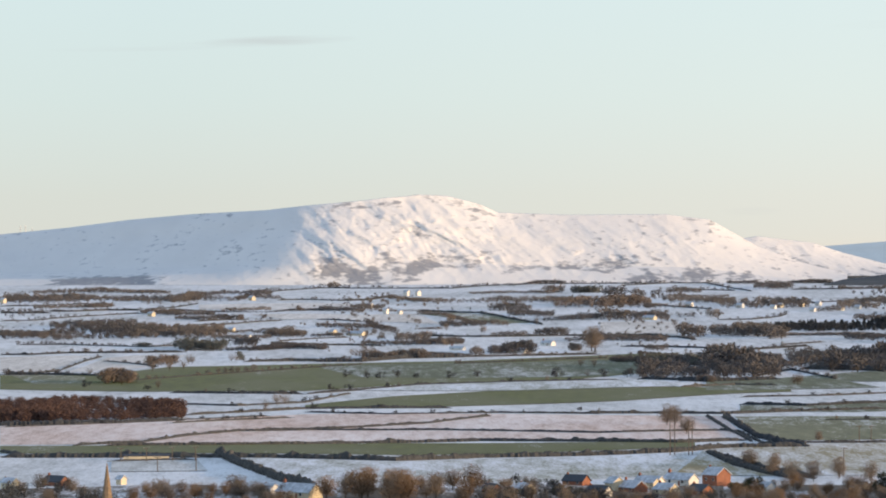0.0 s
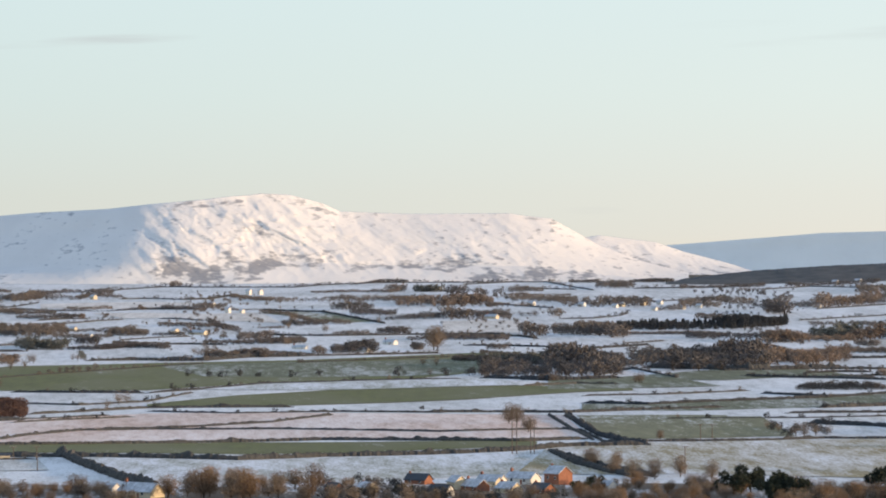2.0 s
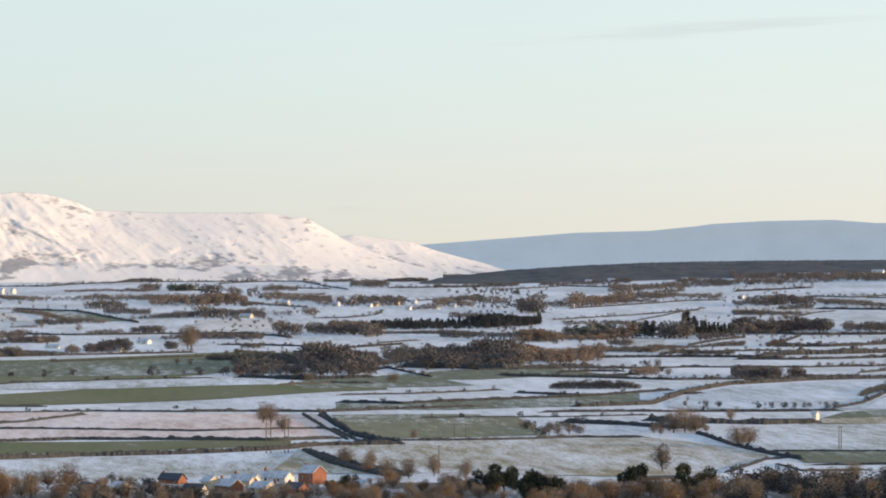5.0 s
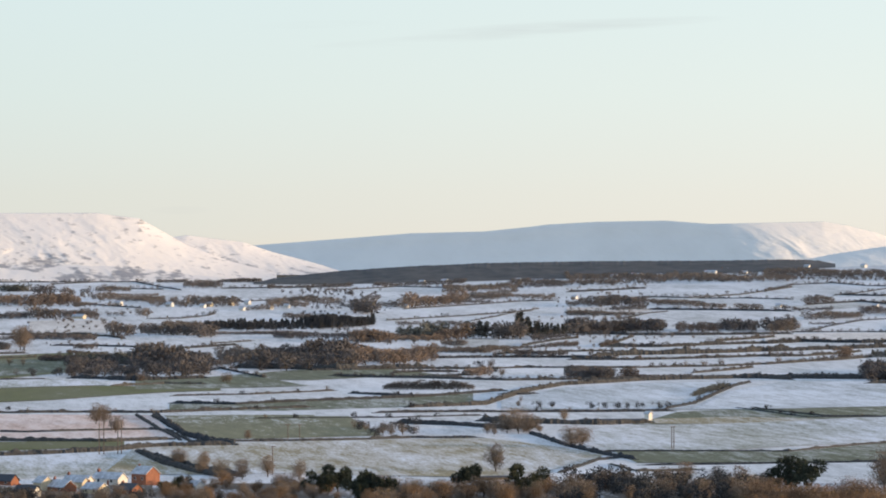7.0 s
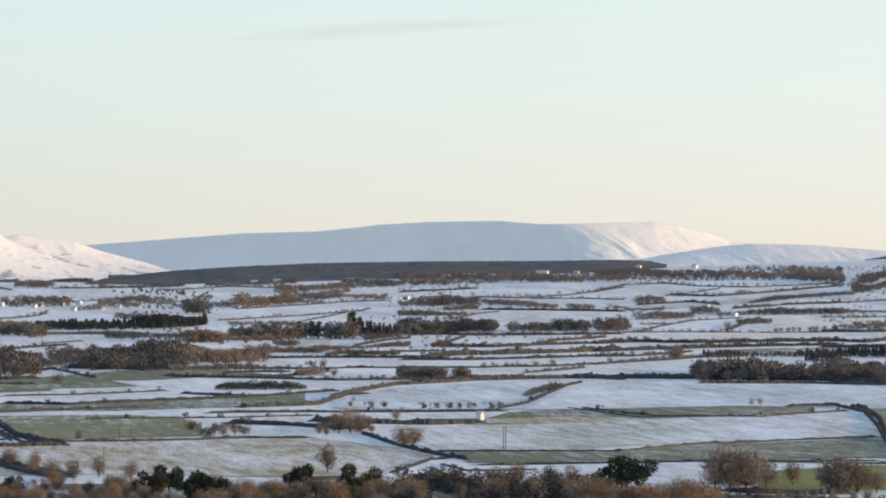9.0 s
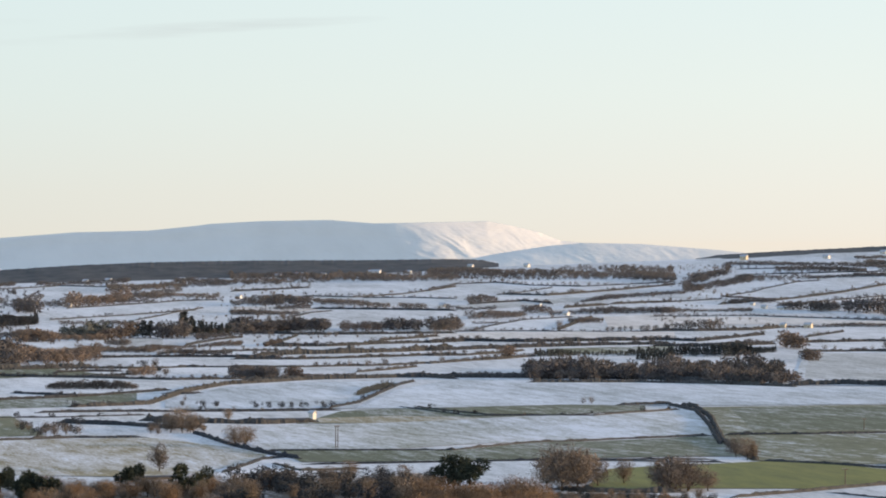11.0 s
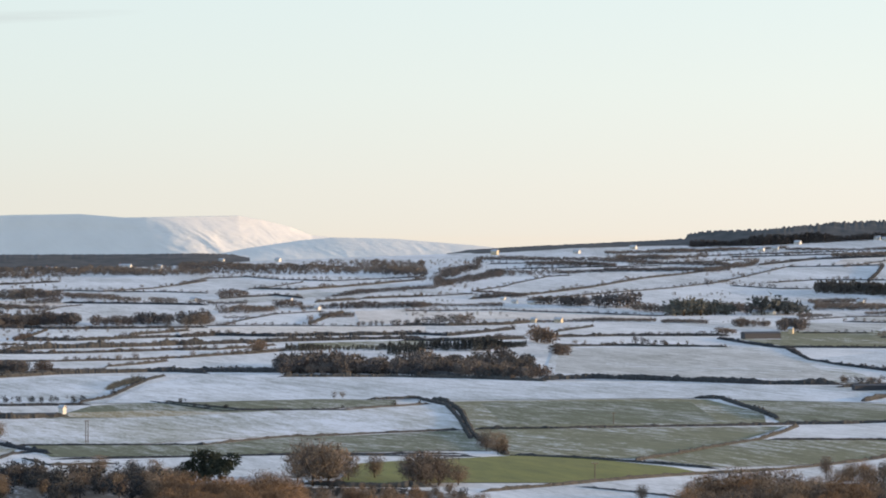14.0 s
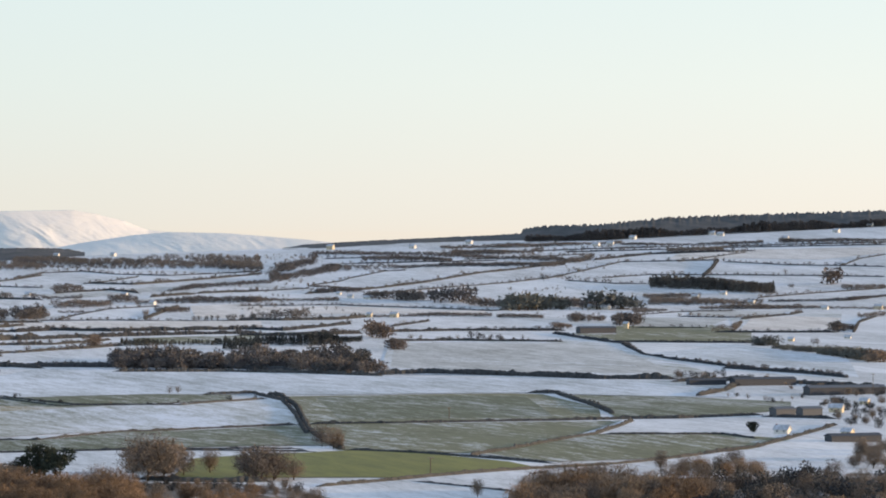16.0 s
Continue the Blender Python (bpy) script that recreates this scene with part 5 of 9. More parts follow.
wood("bare", "forest", [(-126.8, 2909.2), (-98.6, 2910.3)], [(-125.2, 2873.3), (-97.4, 2874.4)], 34, 5.7, 8.3, 934, "tree_belt", "leafless trees along a field edge", "tree belt")
hedge([(-113.8, 2789.7), (-88.4, 2842.6), (-65.3, 2863.3)], 0.80)
belt("bare", "forest", [(-113.8, 2789.7), (-88.4, 2842.6), (-65.3, 2863.3)], 11, 1.7, 3.7, 935, "scattered hedgerow trees without leaves")
wood("bare", "forest", [(-115.7, 2741.6), (-77.6, 2738.9)], [(-114.8, 2721.6), (-77.2, 2722.9)], 120, 1.8, 2.6, 936, "tree_belt", "leafless trees along a field edge", "tree belt")
wood("bare", "forest", [(-140.3, 2740.4), (-125.7, 2729.1)], [(-139.3, 2720.4), (-125.0, 2713.1)], 11, 4.6, 6.8, 937, "tree_belt", "leafless trees along a field edge", "tree belt")
wood("bare", "forest", [(-94.2, 2898.5), (-74.0, 2895.1)], [(-93.4, 2874.5), (-73.5, 2875.1)], 30, 3.0, 4.4, 938, "tree_belt", "leafless trees along a field edge", "tree belt")
hedge([(-131.5, 4234.0), (-95.7, 4206.9), (-49.0, 4199.7), (9.2, 4196.0), (39.1, 4291.8), (69.5, 4331.4)], 1.03)
belt("bare", "forest", [(-131.5, 4234.0), (-95.7, 4206.9), (-49.0, 4199.7), (9.2, 4196.0), (39.1, 4291.8), (69.5, 4331.4)], 48, 2.6, 5.5, 939, "scattered hedgerow trees without leaves")
hedge([(-95.5, 3738.8), (-69.9, 3755.4), (-50.7, 3879.7)], 1.69)
belt("bare", "forest", [(-95.5, 3738.8), (-69.9, 3755.4), (-50.7, 3879.7)], 8, 2.8, 5.4, 940, "scattered hedgerow trees without leaves")
wood("bare", "forest", [(-50.9, 3899.7), (-12.6, 3752.0), (34.1, 3747.8), (91.4, 3754.9), (131.5, 3709.7)], [(-49.6, 3795.7), (-12.3, 3652.0), (33.2, 3647.8), (89.1, 3658.9), (128.0, 3613.7)], 345, 3.9, 5.7, 941, "tree_belt", "leafless trees along a field edge", "tree belt")
wood("bare", "copse", [(97.7, 3602.7), (136.7, 3577.4), (186.7, 3683.3)], [(94.8, 3494.7), (132.5, 3469.5), (180.6, 3563.4)], 105, 7.4, 10.9, 942, "tree_belt", "copse of brown leafless trees", "tree belt")
wood("bush", "evergreen", [(129.2, 4021.9), (153.5, 4017.1)], [(128.5, 4001.9), (152.7, 3997.1)], 28, 6.8, 10.1, 943, "wood", "dark evergreen trees and thicket", "wood")
wood("bare", "forest", [(100.8, 4046.7), (118.7, 4046.3)], [(99.7, 4002.8), (117.4, 4002.3)], 12, 5.8, 8.5, 944, "tree_belt", "leafless trees along a field edge", "tree belt")
wood("bare", "forest", [(69.5, 4331.4), (100.5, 4374.8), (130.8, 4374.0)], [(68.7, 4283.4), (100.3, 4366.8), (130.6, 4366.0)], 91, 3.4, 5.0, 945, "tree_belt", "leafless trees along a field edge", "tree belt")
wood("bare", "forest", [(154.9, 3912.9), (174.2, 3908.1)], [(153.2, 3869.0), (172.5, 3868.2)], 10, 7.1, 10.5, 946, "tree_belt", "leafless trees along a field edge", "tree belt")
wood("bare", "forest", [(181.8, 3907.8), (193.7, 3907.2)], [(179.9, 3867.8), (191.5, 3863.3)], 8, 7.6, 11.2, 947, "tree_belt", "leafless trees along a field edge", "tree belt")
wood("bare", "forest", [(201.1, 3966.9), (212.9, 3962.3)], [(199.0, 3927.0), (210.7, 3922.3)], 6, 6.7, 9.9, 948, "tree_belt", "leafless trees along a field edge", "tree belt")
hedge([(100.3, 4366.8), (161.1, 4373.0), (239.7, 4369.4)], 1.12)
belt("bare", "forest", [(100.3, 4366.8), (161.1, 4373.0), (239.7, 4369.4)], 32, 2.7, 5.7, 949, "scattered hedgerow trees without leaves")
wood("bare", "forest", [(-69.6, 3479.3), (-54.8, 3459.6)], [(-68.9, 3443.3), (-54.3, 3427.6)], 10, 5.4, 8.0, 950, "tree_belt", "leafless trees along a field edge", "tree belt")
wood("bare", "forest", [(-104.6, 3442.4), (-68.5, 3427.3)], [(-103.6, 3410.4), (-67.9, 3395.3)], 45, 3.6, 5.3, 951, "tree_belt", "leafless trees along a field edge", "tree belt")
wood("bare", "forest", [(-54.0, 3411.6), (-11.5, 3420.0)], [(-53.7, 3391.6), (-11.5, 3404.0)], 108, 1.8, 2.6, 952, "tree_belt", "leafless trees along a field edge", "tree belt")
tree("small", -4.4, 3420.0, 3.8)
tree("small", 7.9, 3420.0, 3.8)
tree("small", 22.6, 3415.9, 3.8)
tree("small", 4.7, 3196.0, 3.5)
wood("bare", "forest", [(39.8, 3431.8), (73.9, 3427.2)], [(39.4, 3399.8), (73.2, 3395.2)], 24, 5.3, 7.9, 953, "tree_belt", "leafless trees along a field edge", "tree belt")
hedge([(-100.2, 3222.4), (-82.0, 3211.0), (-63.5, 3175.4)], 0.87)
belt("bare", "forest", [(-100.2, 3222.4), (-82.0, 3211.0), (-63.5, 3175.4)], 7, 2.0, 4.2, 954, "scattered hedgerow trees without leaves")
wood("bare", "forest", [(-59.2, 3131.4), (-43.5, 3003.7), (-33.8, 2955.8)], [(-58.5, 3095.4), (-43.0, 2971.7), (-33.4, 2923.8)], 20, 5.1, 7.5, 955, "tree_belt", "leafless trees along a field edge", "tree belt")
wood("bare", "forest", [(-20.5, 3343.9), (2.6, 3280.0), (20.0, 3159.9), (49.7, 3099.6)], [(-20.4, 3315.9), (2.6, 3260.0), (19.8, 3139.9), (49.3, 3075.6)], 97, 3.4, 4.9, 956, "tree_belt", "leafless trees along a field edge", "tree belt")
tree("small", 4.6, 3152.0, 7.0)
tree("small", 7.3, 3152.0, 7.0)
tree("small", 71.3, 3107.2, 6.9)
hedge([(-20.8, 3391.9), (30.4, 3339.9), (59.9, 3187.4), (75.6, 3107.1)], 1.48)
belt("bare", "forest", [(-20.8, 3391.9), (30.4, 3339.9), (59.9, 3187.4), (75.6, 3107.1)], 20, 2.4, 4.6, 957, "scattered hedgerow trees without leaves")
wood("bare", "forest", [(77.9, 3199.1), (123.7, 3237.6)], [(77.0, 3163.1), (122.3, 3201.7)], 61, 3.8, 5.5, 958, "tree_belt", "leafless trees along a field edge", "tree belt")
wood("bare", "forest", [(124.6, 3237.6), (145.5, 3224.7)], [(123.2, 3201.6), (143.9, 3188.8)], 17, 8.0, 11.7, 959, "tree_belt", "leafless trees along a field edge", "tree belt")
wood("bare", "forest", [(149.6, 3236.5), (177.8, 3243.1)], [(148.0, 3200.6), (176.0, 3211.2)], 24, 5.1, 7.4, 960, "tree_belt", "leafless trees along a field edge", "tree belt")
wood("bare", "forest", [(-20.7, 3023.9), (-1.0, 3024.0)], [(-20.6, 3011.9), (-1.0, 3012.0)], 32, 2.4, 3.5, 961, "tree_belt", "leafless trees along a field edge", "tree belt")
tree("small", 2.3, 2988.0, 6.2)
tree("small", 27.9, 2939.9, 6.1)
tree("small", 29.6, 2939.9, 6.1)
hedge([(-33.8, 2891.8), (26.0, 2863.9), (86.1, 2882.7), (158.3, 2887.7)], 1.33)
belt("bare", "forest", [(-33.8, 2891.8), (26.0, 2863.9), (86.1, 2882.7), (158.3, 2887.7)], 43, 2.1, 4.1, 962, "scattered hedgerow trees without leaves")
wood("bare", "forest", [(33.7, 2907.8), (59.4, 2903.4)], [(33.4, 2883.8), (59.0, 2883.4)], 38, 3.0, 4.5, 963, "tree_belt", "leafless trees along a field edge", "tree belt")
wood("bare", "forest", [(66.1, 2915.3), (87.9, 2914.7)], [(65.6, 2895.3), (87.3, 2894.7)], 16, 4.9, 7.3, 964, "tree_belt", "leafless trees along a field edge", "tree belt")
tree("bare", 95.1, 2614.3, 16.2)
tree("bare", 97.7, 2626.2, 16.3)
hedge([(-84.7, 2722.7), (-62.1, 2723.3), (-39.3, 2711.7)], 1.27)
belt("bare", "forest", [(-84.7, 2722.7), (-62.1, 2723.3), (-39.3, 2711.7)], 10, 2.0, 3.9, 965, "scattered hedgerow trees without leaves")
tree("small", -57.1, 2551.4, 5.3)
tree("small", 0.2, 2720.0, 5.6)
tree("small", 2.1, 2712.0, 5.6)
tree("small", -54.3, 2535.4, 5.3)
wood("bare", "forest", [(-50.6, 2527.5), (-29.5, 2515.8)], [(-50.1, 2499.5), (-29.2, 2487.8)], 21, 4.3, 6.3, 966, "tree_belt", "leafless trees along a field edge", "tree belt")
wood("bare", "forest", [(-30.4, 2531.8), (-11.4, 2532.0)], [(-30.1, 2507.8), (-11.3, 2504.0)], 23, 5.3, 7.7, 967, "tree_belt", "leafless trees along a field edge", "tree belt")
wood("bare", "forest", [(16.9, 2567.9), (25.4, 2567.9)], [(16.7, 2539.9), (25.1, 2539.9)], 5, 9.3, 13.7, 968, "tree_belt", "leafless trees along a field edge", "tree belt")
wood("bare", "forest", [(29.3, 2595.8), (57.0, 2611.4)], [(29.0, 2567.8), (56.4, 2583.4)], 28, 6.1, 9.0, 969, "tree_belt", "leafless trees along a field edge", "tree belt")
wood("bare", "forest", [(81.7, 2638.7), (88.9, 2634.5)], [(81.1, 2618.7), (88.3, 2618.5)], 8, 5.2, 7.6, 970, "tree_belt", "leafless trees along a field edge", "tree belt")
hedge([(-76.6, 2462.8), (-49.3, 2459.5), (-22.4, 2507.9), (12.4, 2524.0)], 2.16)
belt("bare", "forest", [(-76.6, 2462.8), (-49.3, 2459.5), (-22.4, 2507.9), (12.4, 2524.0)], 23, 2.4, 4.2, 971, "scattered hedgerow trees without leaves")
wood("bare", "forest", [(-11.6, 2568.0), (16.1, 2551.9)], [(-11.5, 2552.0), (15.9, 2531.9)], 47, 2.7, 3.9, 972, "tree_belt", "leafless trees along a field edge", "tree belt")
hedge([(-22.4, 2507.9), (23.0, 2531.9), (61.9, 2547.2), (97.8, 2562.1)], 1.20)
belt("bare", "forest", [(-22.4, 2507.9), (23.0, 2531.9), (61.9, 2547.2), (97.8, 2562.1)], 30, 1.9, 3.6, 973, "scattered hedgerow trees without leaves")
wood("bare", "forest", [(130.1, 2640.8), (144.7, 2640.0)], [(129.1, 2620.8), (143.6, 2620.1)], 13, 5.8, 8.6, 974, "tree_belt", "leafless trees along a field edge", "tree belt")
wood("bare", "forest", [(100.8, 2461.9), (133.9, 2444.3)], [(99.6, 2434.0), (132.6, 2420.4)], 61, 2.9, 4.2, 975, "tree_belt", "leafless trees along a field edge", "tree belt")
tree("small", 115.6, 2381.2, 5.9)
tree("small", 80.0, 2370.7, 5.9)
tree("small", 87.7, 2366.4, 5.9)
hedge([(5.2, 2420.0), (39.1, 2447.7), (74.1, 2482.9), (102.3, 2497.9)], 0.80)
belt("bare", "forest", [(5.2, 2420.0), (39.1, 2447.7), (74.1, 2482.9), (102.3, 2497.9)], 25, 1.5, 3.2, 976, "scattered hedgerow trees without leaves")
hedge([(187.3, 4279.9), (239.7, 4369.4), (281.9, 4366.9), (292.5, 4173.8), (305.9, 4044.5)], 1.09)
belt("bare", "forest", [(187.3, 4279.9), (239.7, 4369.4), (281.9, 4366.9), (292.5, 4173.8), (305.9, 4044.5)], 21, 2.6, 5.6, 977, "scattered hedgerow trees without leaves")
hedge([(231.5, 4117.5), (264.1, 4091.5), (290.9, 4069.6)], 1.06)
belt("bare", "forest", [(231.5, 4117.5), (264.1, 4091.5), (290.9, 4069.6)], 15, 2.5, 5.4, 978, "scattered hedgerow trees without leaves")
wood("bare", "forest", [(304.8, 4365.4), (336.0, 4363.1)], [(302.2, 4329.5), (333.3, 4327.2)], 46, 4.0, 5.9, 979, "tree_belt", "leafless trees along a field edge", "tree belt")
wood("bare", "forest", [(323.0, 4231.7), (358.8, 4204.7)], [(315.1, 4128.0), (349.6, 4097.1)], 44, 5.4, 8.0, 980, "tree_belt", "leafless trees along a field edge", "tree belt")
wood("bare", "forest", [(369.1, 4360.4), (415.2, 4356.3)], [(368.0, 4348.5), (414.0, 4344.3)], 69, 4.0, 5.9, 981, "tree_belt", "leafless trees along a field edge", "tree belt")
wood("bare", "forest", [(219.4, 3901.8), (271.2, 3870.5)], [(216.9, 3857.9), (268.4, 3830.6)], 171, 2.0, 3.0, 982, "tree_belt", "leafless trees along a field edge", "tree belt")
wood("bare", "forest", [(242.4, 3756.2), (253.8, 3755.4)], [(239.8, 3716.3), (251.1, 3715.5)], 13, 3.9, 5.8, 983, "tree_belt", "leafless trees along a field edge", "tree belt")
wood("bare", "forest", [(244.5, 3595.7), (268.7, 3553.9), (307.4, 3602.9)], [(234.7, 3452.0), (258.5, 3418.2), (295.5, 3463.4)], 66, 6.3, 9.3, 984, "wood", "brown leafless wood between fields", "wood")
wood("bare", "forest", [(298.5, 3499.3), (315.4, 3513.9)], [(294.1, 3447.5), (310.7, 3462.1)], 11, 7.7, 11.4, 985, "tree_belt", "leafless trees along a field edge", "tree belt")
wood("bare", "forest", [(309.5, 3365.8), (333.0, 3395.7)], [(307.0, 3337.9), (330.3, 3367.8)], 15, 5.3, 7.8, 986, "tree_belt", "leafless trees along a field edge", "tree belt")
wood("bare", "forest", [(362.7, 3557.6), (374.5, 3576.4)], [(359.4, 3525.7), (370.8, 3540.6)], 5, 9.3, 13.7, 987, "tree_belt", "leafless trees along a field edge", "tree belt")
wood("bare", "forest", [(362.0, 3650.1), (396.4, 3650.5)], [(358.4, 3614.3), (392.6, 3614.7)], 49, 3.3, 4.9, 988, "tree_belt", "leafless trees along a field edge", "tree belt")
hedge([(298.7, 3744.1), (328.7, 3617.1), (357.0, 3650.6), (415.0, 3821.5)], 0.98)
belt("bare", "forest", [(298.7, 3744.1), (328.7, 3617.1), (357.0, 3650.6), (415.0, 3821.5)], 29, 2.3, 4.9, 989, "scattered hedgerow trees without leaves")
hedge([(349.6, 4097.1), (396.5, 4112.9), (449.6, 4139.7)], 1.07)
belt("bare", "forest", [(349.6, 4097.1), (396.5, 4112.9), (449.6, 4139.7)], 15, 2.5, 5.4, 990, "scattered hedgerow trees without leaves")
wood("bare", "forest", [(172.3, 3495.8), (196.3, 3562.6)], [(170.7, 3463.8), (194.3, 3526.6)], 38, 2.8, 4.1, 991, "tree_belt", "leafless trees along a field edge", "tree belt")
tree("small", 200.4, 3454.2, 5.3)
tree("small", 203.3, 3454.0, 5.3)
hedge([(175.8, 3567.7), (201.0, 3490.2), (226.4, 3420.5)], 0.93)
belt("bare", "forest", [(175.8, 3567.7), (201.0, 3490.2), (226.4, 3420.5)], 11, 2.2, 4.6, 992, "scattered hedgerow trees without leaves")
wood("bare", "forest", [(147.4, 3316.7), (180.2, 3287.1)], [(145.1, 3264.8), (177.8, 3243.1)], 45, 4.3, 6.3, 993, "tree_belt", "leafless trees along a field edge", "tree belt")
wood("bare", "forest", [(187.0, 3262.6), (202.3, 3261.7)], [(185.9, 3242.7), (201.1, 3241.8)], 9, 6.0, 8.8, 994, "tree_belt", "leafless trees along a field edge", "tree belt")
wood("bare", "forest", [(211.3, 3261.2), (221.2, 3260.5)], [(210.0, 3241.2), (219.9, 3240.5)], 6, 6.0, 8.8, 995, "tree_belt", "leafless trees along a field edge", "tree belt")
hedge([(213.4, 3184.9), (241.3, 3190.9), (267.8, 3245.0), (276.9, 3288.4)], 0.88)
belt("bare", "forest", [(213.4, 3184.9), (241.3, 3190.9), (267.8, 3245.0), (276.9, 3288.4)], 17, 2.0, 4.2, 996, "scattered hedgerow trees without leaves")
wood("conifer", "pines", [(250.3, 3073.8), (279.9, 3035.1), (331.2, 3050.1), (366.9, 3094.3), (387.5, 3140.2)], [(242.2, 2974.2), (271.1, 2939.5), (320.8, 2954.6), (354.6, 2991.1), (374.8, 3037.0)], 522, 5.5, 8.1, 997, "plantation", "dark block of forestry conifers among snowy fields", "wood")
wood("bare", "forest", [(168.2, 2887.1), (183.8, 2874.1)], [(165.9, 2847.2), (181.3, 2834.2)], 8, 10.8, 15.9, 998, "tree_belt", "leafless trees along a field edge", "tree belt")
wood("bare", "forest", [(191.2, 2913.7), (212.0, 2900.3)], [(187.3, 2853.9), (207.6, 2840.4)], 15, 9.7, 14.3, 999, "tree_belt", "leafless trees along a field edge", "tree belt")
wood("bare", "forest", [(210.3, 2888.4), (230.4, 2878.8)], [(208.3, 2860.4), (227.8, 2846.9)], 18, 7.1, 10.5, 1000, "tree_belt", "leafless trees along a field edge", "tree belt")
wood("bare", "forest", [(227.7, 2854.9), (240.3, 2853.9)], [(224.5, 2815.1), (236.9, 2814.0)], 10, 8.1, 12.0, 1001, "tree_belt", "leafless trees along a field edge", "tree belt")
wood("bare", "forest", [(242.2, 2885.9), (277.8, 2882.6), (312.6, 2879.1)], [(240.5, 2865.9), (275.9, 2862.7), (310.4, 2859.2)], 215, 1.9, 2.8, 1002, "tree_belt", "leafless trees along a field edge", "tree belt")
hedge([(125.5, 2869.3), (163.9, 2847.3), (173.8, 2802.6)], 1.32)
belt("bare", "forest", [(125.5, 2869.3), (163.9, 2847.3), (173.8, 2802.6)], 12, 2.1, 4.0, 1003, "scattered hedgerow trees without leaves")
hedge([(117.6, 2689.4), (146.6, 2676.0), (174.9, 2654.2), (192.9, 2701.1)], 1.26)
belt("bare", "forest", [(117.6, 2689.4), (146.6, 2676.0), (174.9, 2654.2), (192.9, 2701.1)], 18, 2.0, 3.8, 1004, "scattered hedgerow trees without leaves")
hedge([(187.0, 2617.3), (210.8, 2643.6), (240.9, 2685.2)], 1.25)
belt("bare", "forest", [(187.0, 2617.3), (210.8, 2643.6), (240.9, 2685.2)], 18, 1.9, 3.8, 1005, "scattered hedgerow trees without leaves")
hedge([(223.4, 2706.8), (257.2, 2748.0)], 0.80)
belt("bare", "forest", [(223.4, 2706.8), (257.2, 2748.0)], 7, 1.7, 3.6, 1006, "scattered hedgerow trees without leaves")
wood("bare", "forest", [(123.4, 2577.0), (146.0, 2535.8)], [(122.0, 2549.1), (144.4, 2507.8)], 51, 2.7, 3.9, 1007, "tree_belt", "leafless trees along a field edge", "tree belt")
wood("bush", "evergreen", [(124.0, 2448.9), (143.6, 2435.8), (165.2, 2406.3)], [(121.4, 2396.9), (140.5, 2383.9), (161.6, 2354.5)], 150, 4.4, 6.4, 1008, "wood", "dark evergreen trees and thicket", "wood")
wood("bare", "forest", [(155.5, 2370.9), (179.1, 2361.2)], [(152.1, 2319.0), (174.9, 2305.4)], 18, 9.1, 13.4, 1009, "wood", "brown leafless wood between fields", "wood")
wood("bare", "forest", [(179.7, 2377.2), (209.1, 2374.8)], [(177.2, 2345.3), (205.9, 2339.0)], 36, 4.0, 5.9, 1010, "tree_belt", "leafless trees along a field edge", "tree belt")
wood("bare", "forest", [(211.4, 2495.1), (240.2, 2492.5), (268.5, 2473.5)], [(199.6, 2355.6), (227.1, 2357.1), (253.8, 2338.3)], 110, 6.8, 10.0, 1011, "wood", "brown leafless wood between fields", "wood")
wood("bare", "copse", [(136.3, 2183.8), (144.5, 2171.2)], [(135.3, 2167.8), (143.4, 2155.2)], 8, 5.7, 8.4, 1012, "tree_belt", "copse of brown leafless trees", "tree belt")
tree("small", 183.6, 2132.1, 6.5)
tree("small", 185.3, 2132.0, 6.5)
tree("small", 187.2, 2139.8, 6.5)
wood("bare", "forest", [(450.6, 4038.9), (486.1, 4067.0)], [(447.9, 4015.1), (483.3, 4043.2)], 50, 2.7, 3.9, 1013, "tree_belt", "leafless trees along a field edge", "tree belt")
wood("bare", "forest", [(379.2, 3563.9), (411.1, 3564.4)], [(372.0, 3496.3), (402.8, 3492.8)], 23, 6.5, 9.5, 1014, "tree_belt", "leafless trees along a field edge", "tree belt")
wood("bare", "forest", [(394.2, 3344.9), (411.6, 3326.6)], [(384.8, 3265.4), (402.3, 3251.2)], 17, 8.6, 12.7, 1015, "tree_belt", "leafless trees along a field edge", "tree belt")
wood("bare", "forest", [(442.7, 3669.4), (461.4, 3695.3)], [(437.9, 3629.7), (457.0, 3659.6)], 11, 5.3, 7.8, 1016, "tree_belt", "leafless trees along a field edge", "tree belt")
wood("bare", "forest", [(431.6, 3449.1), (451.9, 3426.3)], [(425.7, 3401.5), (445.6, 3378.7)], 17, 5.8, 8.6, 1017, "tree_belt", "leafless trees along a field edge", "tree belt")
wood("bare", "copse", [(461.6, 3529.9), (507.0, 3612.6), (538.0, 3684.9)], [(441.9, 3379.2), (486.5, 3466.0), (517.2, 3542.4)], 69, 8.3, 12.2, 1018, "tree_belt", "copse of brown leafless trees", "tree belt")
wood("bare", "forest", [(502.6, 3580.9), (542.9, 3562.9)], [(493.7, 3517.5), (533.3, 3499.6)], 90, 3.3, 4.8, 1019, "tree_belt", "leafless trees along a field edge", "tree belt")
wood("bare", "forest", [(580.0, 3824.3), (610.7, 3839.7)], [(574.0, 3784.7), (605.0, 3804.2)], 31, 4.0, 5.9, 1020, "tree_belt", "leafless trees along a field edge", "tree belt")
tree("small", 560.5, 3794.8, 6.4)
tree("small", 563.7, 3794.4, 6.4)
hedge([(477.1, 4048.0), (531.5, 4117.8), (566.5, 4036.4), (652.3, 4072.1)], 1.06)
